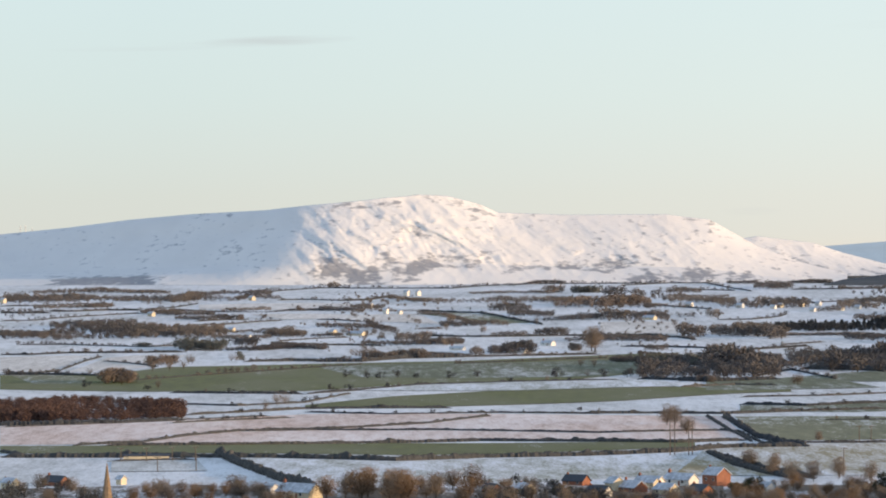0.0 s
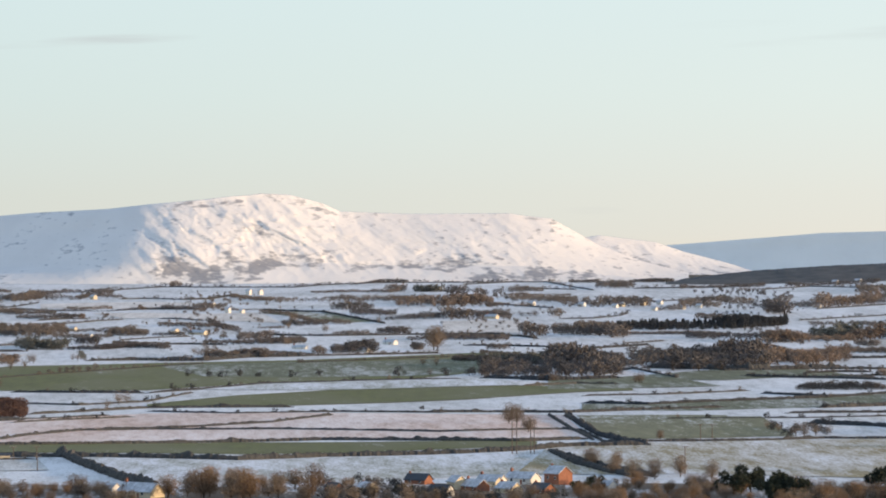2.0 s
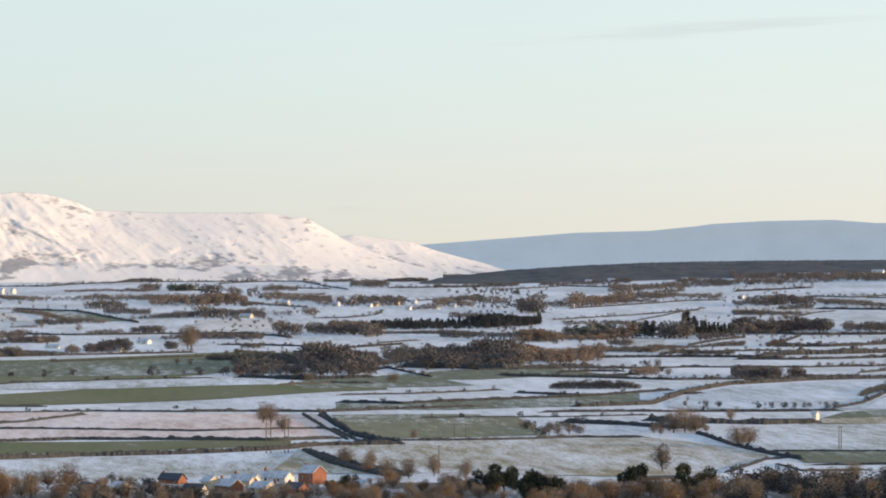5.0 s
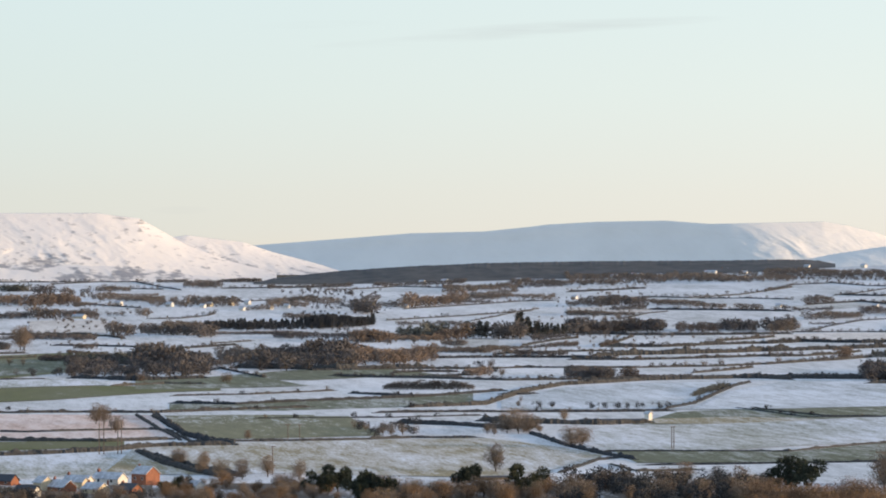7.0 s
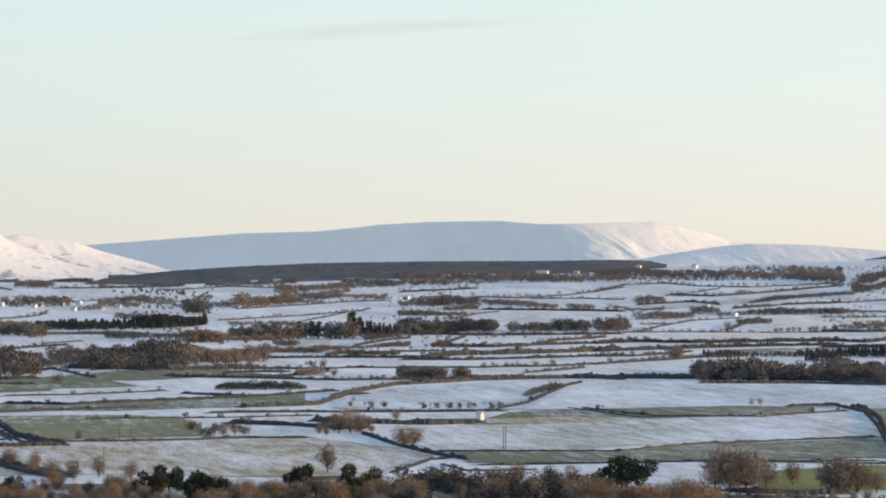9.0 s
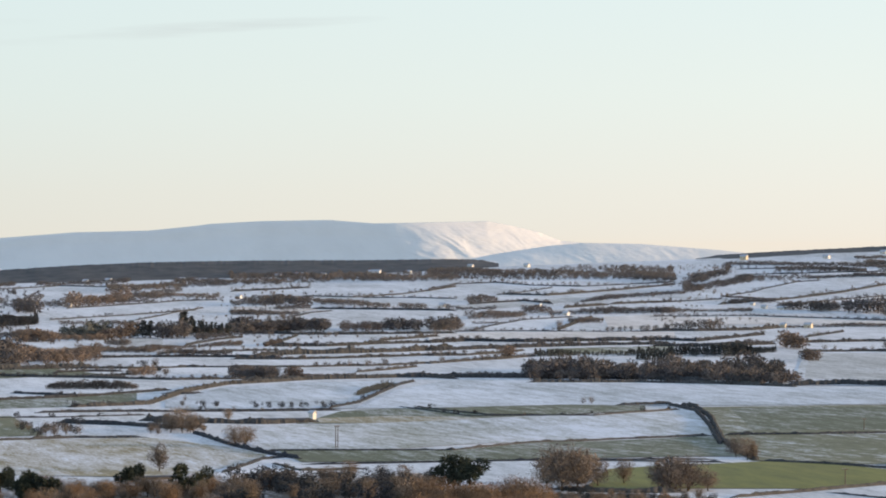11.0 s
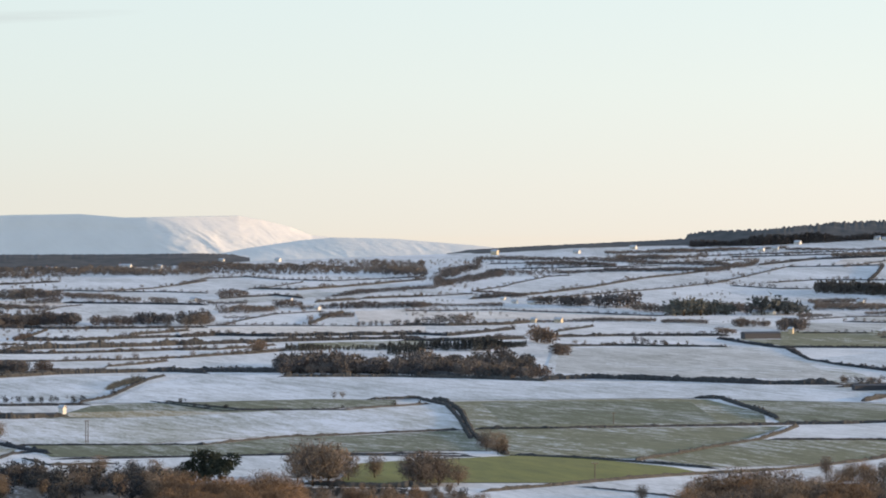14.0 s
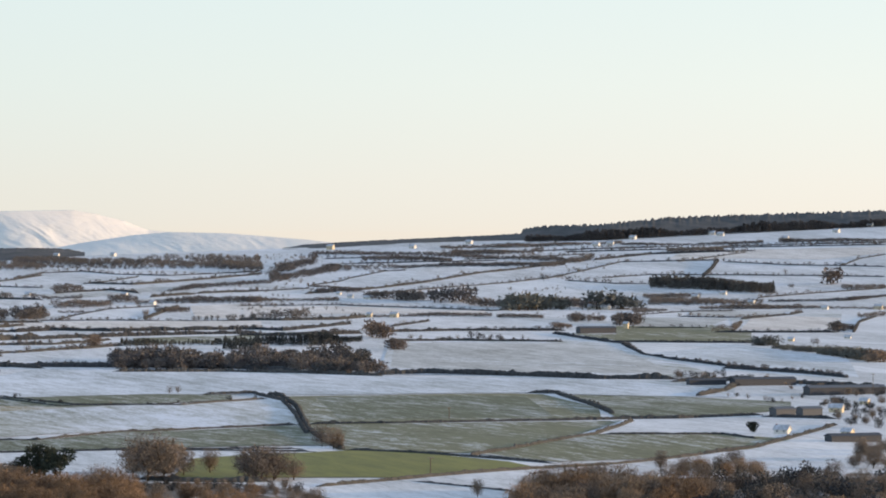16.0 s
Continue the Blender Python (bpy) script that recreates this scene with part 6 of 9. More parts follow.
belt("bare", "forest", [(477.1, 4048.0), (531.5, 4117.8), (566.5, 4036.4), (652.3, 4072.1)], 27, 2.5, 5.4, 1021, "scattered hedgerow trees without leaves")
hedge([(581.0, 4139.4), (552.9, 3824.2)], 1.04)
belt("bare", "forest", [(581.0, 4139.4), (552.9, 3824.2)], 3, 2.5, 5.3, 1022, "scattered hedgerow trees without leaves")
hedge([(438.9, 3363.5), (505.1, 3459.3), (568.1, 3546.8), (599.9, 3549.7)], 0.94)
belt("bare", "forest", [(438.9, 3363.5), (505.1, 3459.3), (568.1, 3546.8), (599.9, 3549.7)], 38, 2.2, 4.6, 1023, "scattered hedgerow trees without leaves")
hedge([(395.4, 3131.1), (437.6, 3182.0), (490.0, 3231.0), (536.8, 3292.5)], 0.88)
belt("bare", "forest", [(395.4, 3131.1), (437.6, 3182.0), (490.0, 3231.0), (536.8, 3292.5)], 23, 2.0, 4.2, 1024, "scattered hedgerow trees without leaves")
hedge([(458.5, 3110.4), (525.7, 3282.2), (551.3, 3346.9)], 0.89)
belt("bare", "forest", [(458.5, 3110.4), (525.7, 3282.2), (551.3, 3346.9)], 11, 2.0, 4.3, 1025, "scattered hedgerow trees without leaves")
wood("bush", "evergreen", [(365.4, 2800.3), (377.9, 2790.5), (392.5, 2796.6)], [(360.2, 2760.6), (372.5, 2750.9), (387.0, 2757.0)], 23, 10.9, 16.1, 1026, "wood", "dark evergreen trees and thicket", "wood")
wood("bare", "copse", [(387.9, 2769.0), (408.8, 2794.3)], [(384.0, 2741.2), (404.7, 2766.6)], 10, 9.5, 14.0, 1027, "tree_belt", "copse of brown leafless trees", "tree belt")
wood("conifer", "evergreen", [(406.8, 2786.5), (423.0, 2784.0)], [(404.0, 2766.7), (420.0, 2764.3)], 8, 9.5, 14.0, 1028, "conifer_wood", "dark pointed conifers above brown trees", "wood")
wood("bare", "forest", [(426.6, 2791.6), (447.4, 2788.3)], [(422.3, 2763.9), (443.0, 2760.7)], 13, 9.2, 13.5, 1029, "tree_belt", "leafless trees along a field edge", "tree belt")
wood("conifer", "evergreen", [(449.9, 2828.4), (470.6, 2837.2), (491.2, 2858.1)], [(445.5, 2800.8), (466.0, 2809.6), (485.8, 2826.6)], 17, 11.2, 16.5, 1030, "conifer_wood", "dark pointed conifers above brown trees", "wood")
wood("bare", "forest", [(452.8, 2852.3), (495.8, 2889.8), (539.8, 2926.6)], [(444.7, 2800.9), (487.0, 2838.5), (530.4, 2875.5)], 91, 6.4, 9.5, 1031, "tree_belt", "leafless trees along a field edge", "tree belt")
wood("bare", "forest", [(234.9, 2476.9), (260.9, 2446.1), (295.0, 2502.7)], [(216.8, 2285.7), (241.0, 2259.2), (272.5, 2312.0)], 73, 9.6, 14.2, 1032, "wood", "brown leafless wood between fields", "wood")
wood("bare", "copse", [(287.5, 2451.2), (316.6, 2479.9), (350.5, 2527.8)], [(272.6, 2324.1), (300.9, 2356.9), (333.5, 2405.0)], 85, 7.5, 11.0, 1033, "tree_belt", "copse of brown leafless trees", "tree belt")
wood("bare", "forest", [(355.5, 2571.5), (393.4, 2570.1)], [(349.5, 2528.0), (386.2, 2522.6)], 103, 2.7, 3.9, 1034, "tree_belt", "leafless trees along a field edge", "tree belt")
wood("bare", "forest", [(374.7, 2669.8), (390.2, 2667.6)], [(371.9, 2650.0), (387.4, 2647.8)], 14, 4.2, 6.2, 1035, "tree_belt", "leafless trees along a field edge", "tree belt")
hedge([(337.4, 2452.9), (372.5, 2455.9), (392.9, 2452.7), (420.1, 2448.2), (447.7, 2427.1)], 1.50)
belt("bare", "forest", [(337.4, 2452.9), (372.5, 2455.9), (392.9, 2452.7), (420.1, 2448.2), (447.7, 2427.1)], 30, 2.0, 3.7, 1036, "scattered hedgerow trees without leaves")
hedge([(381.9, 2494.9), (405.5, 2531.7), (436.3, 2542.8), (469.4, 2545.1)], 1.21)
belt("bare", "forest", [(381.9, 2494.9), (405.5, 2531.7), (436.3, 2542.8), (469.4, 2545.1)], 31, 1.9, 3.6, 1037, "scattered hedgerow trees without leaves")
hedge([(423.3, 2642.3), (461.8, 2737.3), (483.9, 2774.1)], 1.28)
belt("bare", "forest", [(423.3, 2642.3), (461.8, 2737.3), (483.9, 2774.1)], 9, 2.0, 3.9, 1038, "scattered hedgerow trees without leaves")
wood("bare", "forest", [(398.2, 2512.6), (430.9, 2507.2)], [(395.1, 2492.9), (428.2, 2491.5)], 68, 2.3, 3.4, 1039, "tree_belt", "leafless trees along a field edge", "tree belt")
hedge([(238.2, 2323.8), (245.8, 2274.8), (268.7, 2280.2), (303.4, 2300.1), (348.5, 2297.7), (370.1, 2310.5), (424.4, 2301.2)], 1.11)
belt("bare", "forest", [(238.2, 2323.8), (245.8, 2274.8), (268.7, 2280.2), (303.4, 2300.1), (348.5, 2297.7), (370.1, 2310.5), (424.4, 2301.2)], 52, 1.7, 3.3, 1040, "scattered hedgerow trees without leaves")
hedge([(248.1, 2210.1), (273.1, 2187.0), (294.3, 2184.3), (319.0, 2184.8)], 1.36)
belt("bare", "forest", [(248.1, 2210.1), (273.1, 2187.0), (294.3, 2184.3), (319.0, 2184.8)], 21, 1.8, 3.3, 1041, "scattered hedgerow trees without leaves")
wood("bare", "copse", [(323.6, 2216.5), (338.6, 2222.3)], [(321.3, 2200.7), (336.2, 2206.5)], 13, 3.8, 5.6, 1042, "tree_belt", "copse of brown leafless trees", "tree belt")
tree("small", 352.5, 2313.3, 5.8)
tree("small", 353.5, 2313.1, 5.8)
tree("small", 340.8, 2197.7, 5.5)
tree("small", 341.7, 2197.6, 5.5)
wood("bare", "forest", [(737.9, 4301.2), (779.8, 4261.2), (844.2, 4277.5)], [(688.6, 4013.4), (728.0, 3977.9), (790.0, 4002.8)], 328, 4.8, 7.1, 1043, "wood", "brown leafless wood between fields", "wood")
wood("bare", "forest", [(842.0, 4282.0), (898.8, 4131.4), (940.9, 4105.6)], [(794.9, 4042.6), (852.9, 3920.3), (895.3, 3906.7)], 364, 4.8, 7.0, 1044, "wood", "brown leafless wood between fields", "wood")
wood("bare", "forest", [(591.9, 3449.6), (628.9, 3463.4)], [(577.6, 3366.8), (613.8, 3380.7)], 35, 5.8, 8.6, 1045, "tree_belt", "leafless trees along a field edge", "tree belt")
wood("bare", "forest", [(636.0, 3494.6), (673.2, 3508.0)], [(615.3, 3380.5), (650.6, 3390.1)], 54, 6.8, 10.0, 1046, "wood", "brown leafless wood between fields", "wood")
wood("bare", "forest", [(670.0, 3476.0), (697.4, 3380.8)], [(653.4, 3389.6), (682.9, 3310.3)], 72, 4.5, 6.6, 1047, "tree_belt", "leafless trees along a field edge", "tree belt")
hedge([(650.0, 3788.6), (693.2, 3817.6), (738.4, 3853.9)], 1.73)
belt("bare", "forest", [(650.0, 3788.6), (693.2, 3817.6), (738.4, 3853.9)], 12, 2.8, 5.5, 1048, "scattered hedgerow trees without leaves")
hedge([(688.3, 3619.1), (721.4, 3551.5), (771.6, 3594.1), (861.4, 3758.6)], 0.98)
belt("bare", "forest", [(688.3, 3619.1), (721.4, 3551.5), (771.6, 3594.1), (861.4, 3758.6)], 38, 2.3, 4.8, 1049, "scattered hedgerow trees without leaves")
hedge([(723.1, 3534.8), (762.8, 3506.0), (791.7, 3454.4)], 0.90)
belt("bare", "forest", [(723.1, 3534.8), (762.8, 3506.0), (791.7, 3454.4)], 15, 2.2, 4.6, 1050, "scattered hedgerow trees without leaves")
tree("small", 718.0, 3539.9, 3.5)
tree("small", 771.6, 3630.9, 3.6)
tree("small", 770.1, 3631.2, 3.6)
wood("bare", "forest", [(684.4, 3322.2), (705.4, 3326.0)], [(679.6, 3298.7), (700.4, 3302.6)], 21, 4.0, 5.9, 1051, "tree_belt", "leafless trees along a field edge", "tree belt")
wood("bare", "forest", [(705.2, 3289.3), (720.9, 3261.3)], [(700.1, 3265.8), (716.6, 3241.7)], 15, 5.2, 7.7, 1052, "tree_belt", "leafless trees along a field edge", "tree belt")
wood("bare", "forest", [(740.6, 3277.4), (751.5, 3274.9)], [(736.2, 3257.8), (747.0, 3255.4)], 9, 4.8, 7.1, 1053, "tree_belt", "leafless trees along a field edge", "tree belt")
hedge([(630.8, 3292.1), (685.8, 3260.7), (739.0, 3224.4)], 1.51)
belt("bare", "forest", [(630.8, 3292.1), (685.8, 3260.7), (739.0, 3224.4)], 23, 2.4, 4.7, 1054, "scattered hedgerow trees without leaves")
hedge([(575.3, 3119.4), (616.5, 3217.5), (641.3, 3249.3)], 0.88)
belt("bare", "forest", [(575.3, 3119.4), (616.5, 3217.5), (641.3, 3249.3)], 13, 2.0, 4.2, 1055, "scattered hedgerow trees without leaves")
tree("small", 574.5, 3119.5, 5.3)
tree("small", 576.2, 3119.2, 5.3)
wood("bare", "forest", [(501.2, 2921.3), (533.6, 2915.6), (555.7, 2944.0), (572.2, 2920.5)], [(492.4, 2870.1), (524.2, 2864.4), (546.0, 2892.9), (562.2, 2869.4)], 74, 7.3, 10.7, 1056, "tree_belt", "leafless trees along a field edge", "tree belt")
wood("bare", "copse", [(585.1, 2926.1), (611.0, 2920.8)], [(573.3, 2867.2), (598.7, 2862.1)], 23, 8.4, 12.4, 1057, "tree_belt", "copse of brown leafless trees", "tree belt")
wood("bare", "forest", [(606.1, 2901.4), (642.5, 2918.1)], [(597.9, 2862.2), (633.0, 2875.1)], 22, 9.2, 13.6, 1058, "tree_belt", "leafless trees along a field edge", "tree belt")
wood("bare", "forest", [(646.2, 2896.8), (663.8, 2892.8)], [(638.4, 2861.7), (656.7, 2861.6)], 13, 8.1, 11.9, 1059, "tree_belt", "leafless trees along a field edge", "tree belt")
hedge([(492.4, 2870.1), (532.7, 2822.2), (571.7, 2814.5), (646.0, 2818.9)], 1.71)
belt("bare", "forest", [(492.4, 2870.1), (532.7, 2822.2), (571.7, 2814.5), (646.0, 2818.9)], 36, 2.4, 4.3, 1060, "scattered hedgerow trees without leaves")
hedge([(528.2, 2802.7), (497.7, 2698.5), (470.9, 2613.9)], 1.28)
belt("bare", "forest", [(528.2, 2802.7), (497.7, 2698.5), (470.9, 2613.9)], 5, 2.0, 3.9, 1061, "scattered hedgerow trees without leaves")
hedge([(474.5, 2613.3), (510.7, 2606.4), (551.3, 2639.0), (611.2, 2666.9)], 1.96)
belt("bare", "forest", [(474.5, 2613.3), (510.7, 2606.4), (551.3, 2639.0), (611.2, 2666.9)], 47, 2.4, 4.3, 1062, "scattered hedgerow trees without leaves")
wood("bare", "copse", [(471.6, 2621.9), (489.0, 2651.3)], [(468.7, 2606.2), (485.4, 2631.6)], 12, 3.8, 5.7, 1063, "tree_belt", "copse of brown leafless trees", "tree belt")
tree("small", 551.7, 2659.4, 4.5)
tree("small", 553.9, 2658.9, 4.5)
hedge([(437.8, 2469.5), (468.9, 2484.1), (506.4, 2493.1), (546.8, 2513.2), (583.5, 2546.0)], 2.88)
belt("bare", "forest", [(437.8, 2469.5), (468.9, 2484.1), (506.4, 2493.1), (546.8, 2513.2), (583.5, 2546.0)], 32, 2.9, 4.7, 1064, "scattered hedgerow trees without leaves")
hedge([(414.6, 2416.7), (454.8, 2409.5), (511.3, 2430.8), (563.0, 2456.3)], 1.50)
belt("bare", "forest", [(414.6, 2416.7), (454.8, 2409.5), (511.3, 2430.8), (563.0, 2456.3)], 36, 2.0, 3.7, 1065, "scattered hedgerow trees without leaves")
hedge([(563.5, 2697.8), (594.4, 2732.1), (620.3, 2759.1)], 1.67)
belt("bare", "forest", [(563.5, 2697.8), (594.4, 2732.1), (620.3, 2759.1)], 15, 2.3, 4.2, 1066, "scattered hedgerow trees without leaves")
hedge([(395.7, 2306.3), (434.0, 2299.4), (462.6, 2310.1), (490.6, 2316.6), (540.6, 2358.8)], 1.13)
belt("bare", "forest", [(395.7, 2306.3), (434.0, 2299.4), (462.6, 2310.1), (490.6, 2316.6), (540.6, 2358.8)], 36, 1.7, 3.4, 1067, "scattered hedgerow trees without leaves")
tree("small", 465.8, 2309.5, 4.2)
tree("small", 476.2, 2311.5, 4.2)
tree("small", 478.1, 2311.1, 4.2)
tree("small", 490.7, 2332.9, 4.3)
tree("small", 492.3, 2332.6, 4.3)
tree("small", 528.8, 2349.2, 4.3)
tree("small", 530.1, 2348.9, 4.3)
wood("bare", "forest", [(378.1, 2203.8), (398.9, 2179.8)], [(371.4, 2164.4), (392.4, 2144.4)], 44, 4.6, 6.8, 1068, "tree_belt", "leafless trees along a field edge", "tree belt")
wood("bare", "copse", [(402.3, 2171.0), (410.1, 2169.6)], [(400.1, 2159.2), (407.9, 2157.8)], 6, 5.5, 8.1, 1069, "tree_belt", "copse of brown leafless trees", "tree belt")
wood("bare", "forest", [(412.5, 2185.4), (443.5, 2183.4)], [(408.0, 2161.8), (438.7, 2159.9)], 89, 2.0, 3.0, 1070, "tree_belt", "leafless trees along a field edge", "tree belt")
hedge([(373.2, 2139.7), (404.3, 2142.2), (436.3, 2148.1), (468.6, 2153.6), (485.2, 2117.1)], 1.63)
belt("bare", "forest", [(373.2, 2139.7), (404.3, 2142.2), (436.3, 2148.1), (468.6, 2153.6), (485.2, 2117.1)], 34, 2.0, 3.5, 1071, "scattered hedgerow trees without leaves")
hedge([(451.5, 2222.6), (477.4, 2254.0), (503.2, 2297.5)], 1.11)
belt("bare", "forest", [(451.5, 2222.6), (477.4, 2254.0), (503.2, 2297.5)], 10, 1.7, 3.3, 1072, "scattered hedgerow trees without leaves")
wood("bush", "evergreen", [(393.4, 1932.4), (412.0, 1985.7), (431.5, 2034.7)], [(391.8, 1924.5), (411.1, 1981.8), (429.9, 2026.9)], 39, 2.9, 4.3, 1073, "wood", "dark evergreen trees and thicket", "wood")
wood("bare", "forest", [(942.0, 4244.7), (987.1, 4123.5), (1033.0, 4066.9)], [(883.9, 3983.1), (931.2, 3890.1), (975.9, 3842.0)], 525, 4.2, 6.2, 1074, "wood", "brown leafless wood between fields", "wood")
wood("bare", "forest", [(1048.7, 4128.9), (1105.2, 4068.6), (1131.2, 3953.4)], [(975.9, 3842.0), (1032.8, 3802.2), (1059.6, 3703.4)], 507, 4.6, 6.8, 1075, "wood", "brown leafless wood between fields", "wood")
hedge([(813.7, 3666.8), (874.8, 3817.0), (917.2, 3831.8), (926.7, 3734.7), (959.8, 3672.7), (1059.6, 3703.4)], 1.01)
belt("bare", "forest", [(813.7, 3666.8), (874.8, 3817.0), (917.2, 3831.8), (926.7, 3734.7), (959.8, 3672.7), (1059.6, 3703.4)], 62, 2.4, 5.0, 1076, "scattered hedgerow trees without leaves")
hedge([(844.6, 3528.3), (883.3, 3580.7), (930.6, 3663.7)], 0.98)
belt("bare", "forest", [(844.6, 3528.3), (883.3, 3580.7), (930.6, 3663.7)], 9, 2.3, 4.8, 1077, "scattered hedgerow trees without leaves")
hedge([(852.3, 3538.8), (882.4, 3494.3), (921.4, 3525.6), (956.0, 3557.8), (1043.1, 3645.7)], 1.64)
belt("bare", "forest", [(852.3, 3538.8), (882.4, 3494.3), (921.4, 3525.6), (956.0, 3557.8), (1043.1, 3645.7)], 28, 2.7, 5.2, 1078, "scattered hedgerow trees without leaves")
wood("bare", "forest", [(785.8, 3390.1), (814.8, 3399.7)], [(780.4, 3366.7), (810.1, 3380.3)], 20, 5.0, 7.4, 1079, "tree_belt", "leafless trees along a field edge", "tree belt")
wood("bare", "forest", [(915.7, 3543.6), (930.4, 3548.0)], [(912.7, 3532.0), (927.3, 3536.4)], 9, 4.8, 7.1, 1080, "tree_belt", "leafless trees along a field edge", "tree belt")
wood("bare", "forest", [(877.9, 3359.2), (930.1, 3423.9), (996.9, 3484.2)], [(869.8, 3328.2), (921.7, 3393.0), (987.0, 3449.6)], 151, 3.2, 4.8, 1081, "tree_belt", "leafless trees along a field edge", "tree belt")
hedge([(774.1, 3335.3), (833.5, 3378.7), (841.9, 3314.7)], 1.55)
belt("bare", "forest", [(774.1, 3335.3), (833.5, 3378.7), (841.9, 3314.7)], 21, 2.5, 4.9, 1082, "scattered hedgerow trees without leaves")
hedge([(834.2, 3246.6), (881.2, 3279.7)], 1.97)
belt("bare", "forest", [(834.2, 3246.6), (881.2, 3279.7)], 7, 2.7, 5.1, 1083, "scattered hedgerow trees without leaves")
hedge([(884.4, 3291.3), (949.6, 3318.8)], 1.55)
belt("bare", "forest", [(884.4, 3291.3), (949.6, 3318.8)], 10, 2.5, 4.9, 1084, "scattered hedgerow trees without leaves")
wood("bare", "forest", [(722.6, 3117.3), (747.8, 3123.7), (778.9, 3157.4)], [(711.8, 3070.6), (737.5, 3081.0), (770.2, 3122.4)], 53, 4.6, 6.8, 1085, "tree_belt", "leafless trees along a field edge", "tree belt")
wood("bare", "copse", [(787.6, 3196.4), (809.6, 3190.9)], [(781.8, 3173.1), (803.7, 3167.6)], 20, 7.3, 10.7, 1086, "tree_belt", "copse of brown leafless trees", "tree belt")
wood("bare", "forest", [(800.4, 3160.2), (828.3, 3169.5), (867.3, 3175.7), (904.5, 3161.1)], [(796.5, 3144.7), (823.3, 3150.2), (861.0, 3152.5), (899.0, 3141.9)], 116, 4.3, 6.3, 1087, "tree_belt", "leafless trees along a field edge", "tree belt")
wood("bare", "forest", [(643.9, 2905.5), (662.5, 2905.4)], [(639.6, 2886.0), (657.2, 2882.0)], 8, 10.1, 14.9, 1088, "tree_belt", "leafless trees along a field edge", "tree belt")
tree("small", 669.7, 2903.8, 6.2)
tree("small", 668.1, 2904.1, 6.2)
tree("small", 743.6, 2910.5, 6.2)
tree("small", 745.2, 2910.1, 6.2)
wood("bare", "forest", [(701.5, 3007.3), (719.7, 3003.0)], [(696.9, 2987.8), (715.1, 2983.5)], 26, 3.2, 4.7, 1089, "tree_belt", "leafless trees along a field edge", "tree belt")
hedge([(661.1, 2848.3), (702.7, 2953.6), (755.9, 3064.1), (810.9, 3120.4)], 0.85)
belt("bare", "forest", [(661.1, 2848.3), (702.7, 2953.6), (755.9, 3064.1), (810.9, 3120.4)], 27, 1.9, 4.0, 1090, "scattered hedgerow trees without leaves")
hedge([(732.7, 2867.9), (790.9, 3026.4), (820.7, 3105.4)], 1.83)
belt("bare", "forest", [(732.7, 2867.9), (790.9, 3026.4), (820.7, 3105.4)], 5, 2.5, 4.7, 1091, "scattered hedgerow trees without leaves")
hedge([(649.3, 2851.0), (703.2, 2850.5), (756.7, 2816.1), (807.7, 2822.7)], 0.81)
belt("bare", "forest", [(649.3, 2851.0), (703.2, 2850.5), (756.7, 2816.1), (807.7, 2822.7)], 36, 1.8, 3.8, 1092, "scattered hedgerow trees without leaves")
wood("bare", "forest", [(758.0, 2836.5), (776.7, 2843.8), (811.0, 2834.3)], [(754.9, 2824.9), (773.6, 2832.3), (807.7, 2822.7)], 10, 5.4, 7.9, 1093, "tree_belt", "thin row of small leafless trees", "tree belt")
hedge([(588.4, 2651.5), (621.3, 2676.8), (653.4, 2648.6), (693.8, 2654.8), (762.6, 2665.0)], 2.36)
belt("bare", "forest", [(588.4, 2651.5), (621.3, 2676.8), (653.4, 2648.6), (693.8, 2654.8), (762.6, 2665.0)], 39, 2.7, 4.6, 1094, "scattered hedgerow trees without leaves")
wood("bare", "forest", [(690.1, 2688.9), (703.4, 2685.4)], [(687.1, 2677.2), (700.4, 2673.8)], 14, 3.3, 4.8, 1095, "tree_belt", "leafless trees along a field edge", "tree belt")
tree("round", 617.6, 2677.7, 3.8)
hedge([(559.0, 2518.7), (610.9, 2551.9), (645.8, 2572.2), (695.5, 2588.2), (741.7, 2592.0)], 2.28)
belt("bare", "forest", [(559.0, 2518.7), (610.9, 2551.9), (645.8, 2572.2), (695.5, 2588.2), (741.7, 2592.0)], 39, 2.6, 4.4, 1096, "scattered hedgerow trees without leaves")
hedge([(541.6, 2440.6), (567.0, 2443.1), (596.6, 2477.2), (619.8, 2512.7)], 1.53)
belt("bare", "forest", [(541.6, 2440.6), (567.0, 2443.1), (596.6, 2477.2), (619.8, 2512.7)], 15, 2.1, 3.8, 1097, "scattered hedgerow trees without leaves")
hedge([(518.2, 2335.2), (548.9, 2365.1), (574.1, 2383.8), (604.5, 2421.7)], 1.48)
belt("bare", "forest", [(518.2, 2335.2), (548.9, 2365.1), (574.1, 2383.8), (604.5, 2421.7)], 27, 2.0, 3.7, 1098, "scattered hedgerow trees without leaves")
wood("bare", "copse", [(581.1, 2406.9), (585.7, 2405.7)], [(577.3, 2391.3), (581.9, 2390.2)], 5, 6.5, 9.5, 1099, "tree_belt", "copse of brown leafless trees", "tree belt")
wood("conifer", "evergreen", [(606.4, 2429.5), (639.2, 2445.9), (673.8, 2440.7), (696.5, 2434.3)], [(599.6, 2402.3), (632.1, 2418.8), (666.4, 2413.7), (689.9, 2411.2)], 99, 3.9, 5.8, 1100, "conifer_wood", "dark pointed conifers above brown trees", "wood")
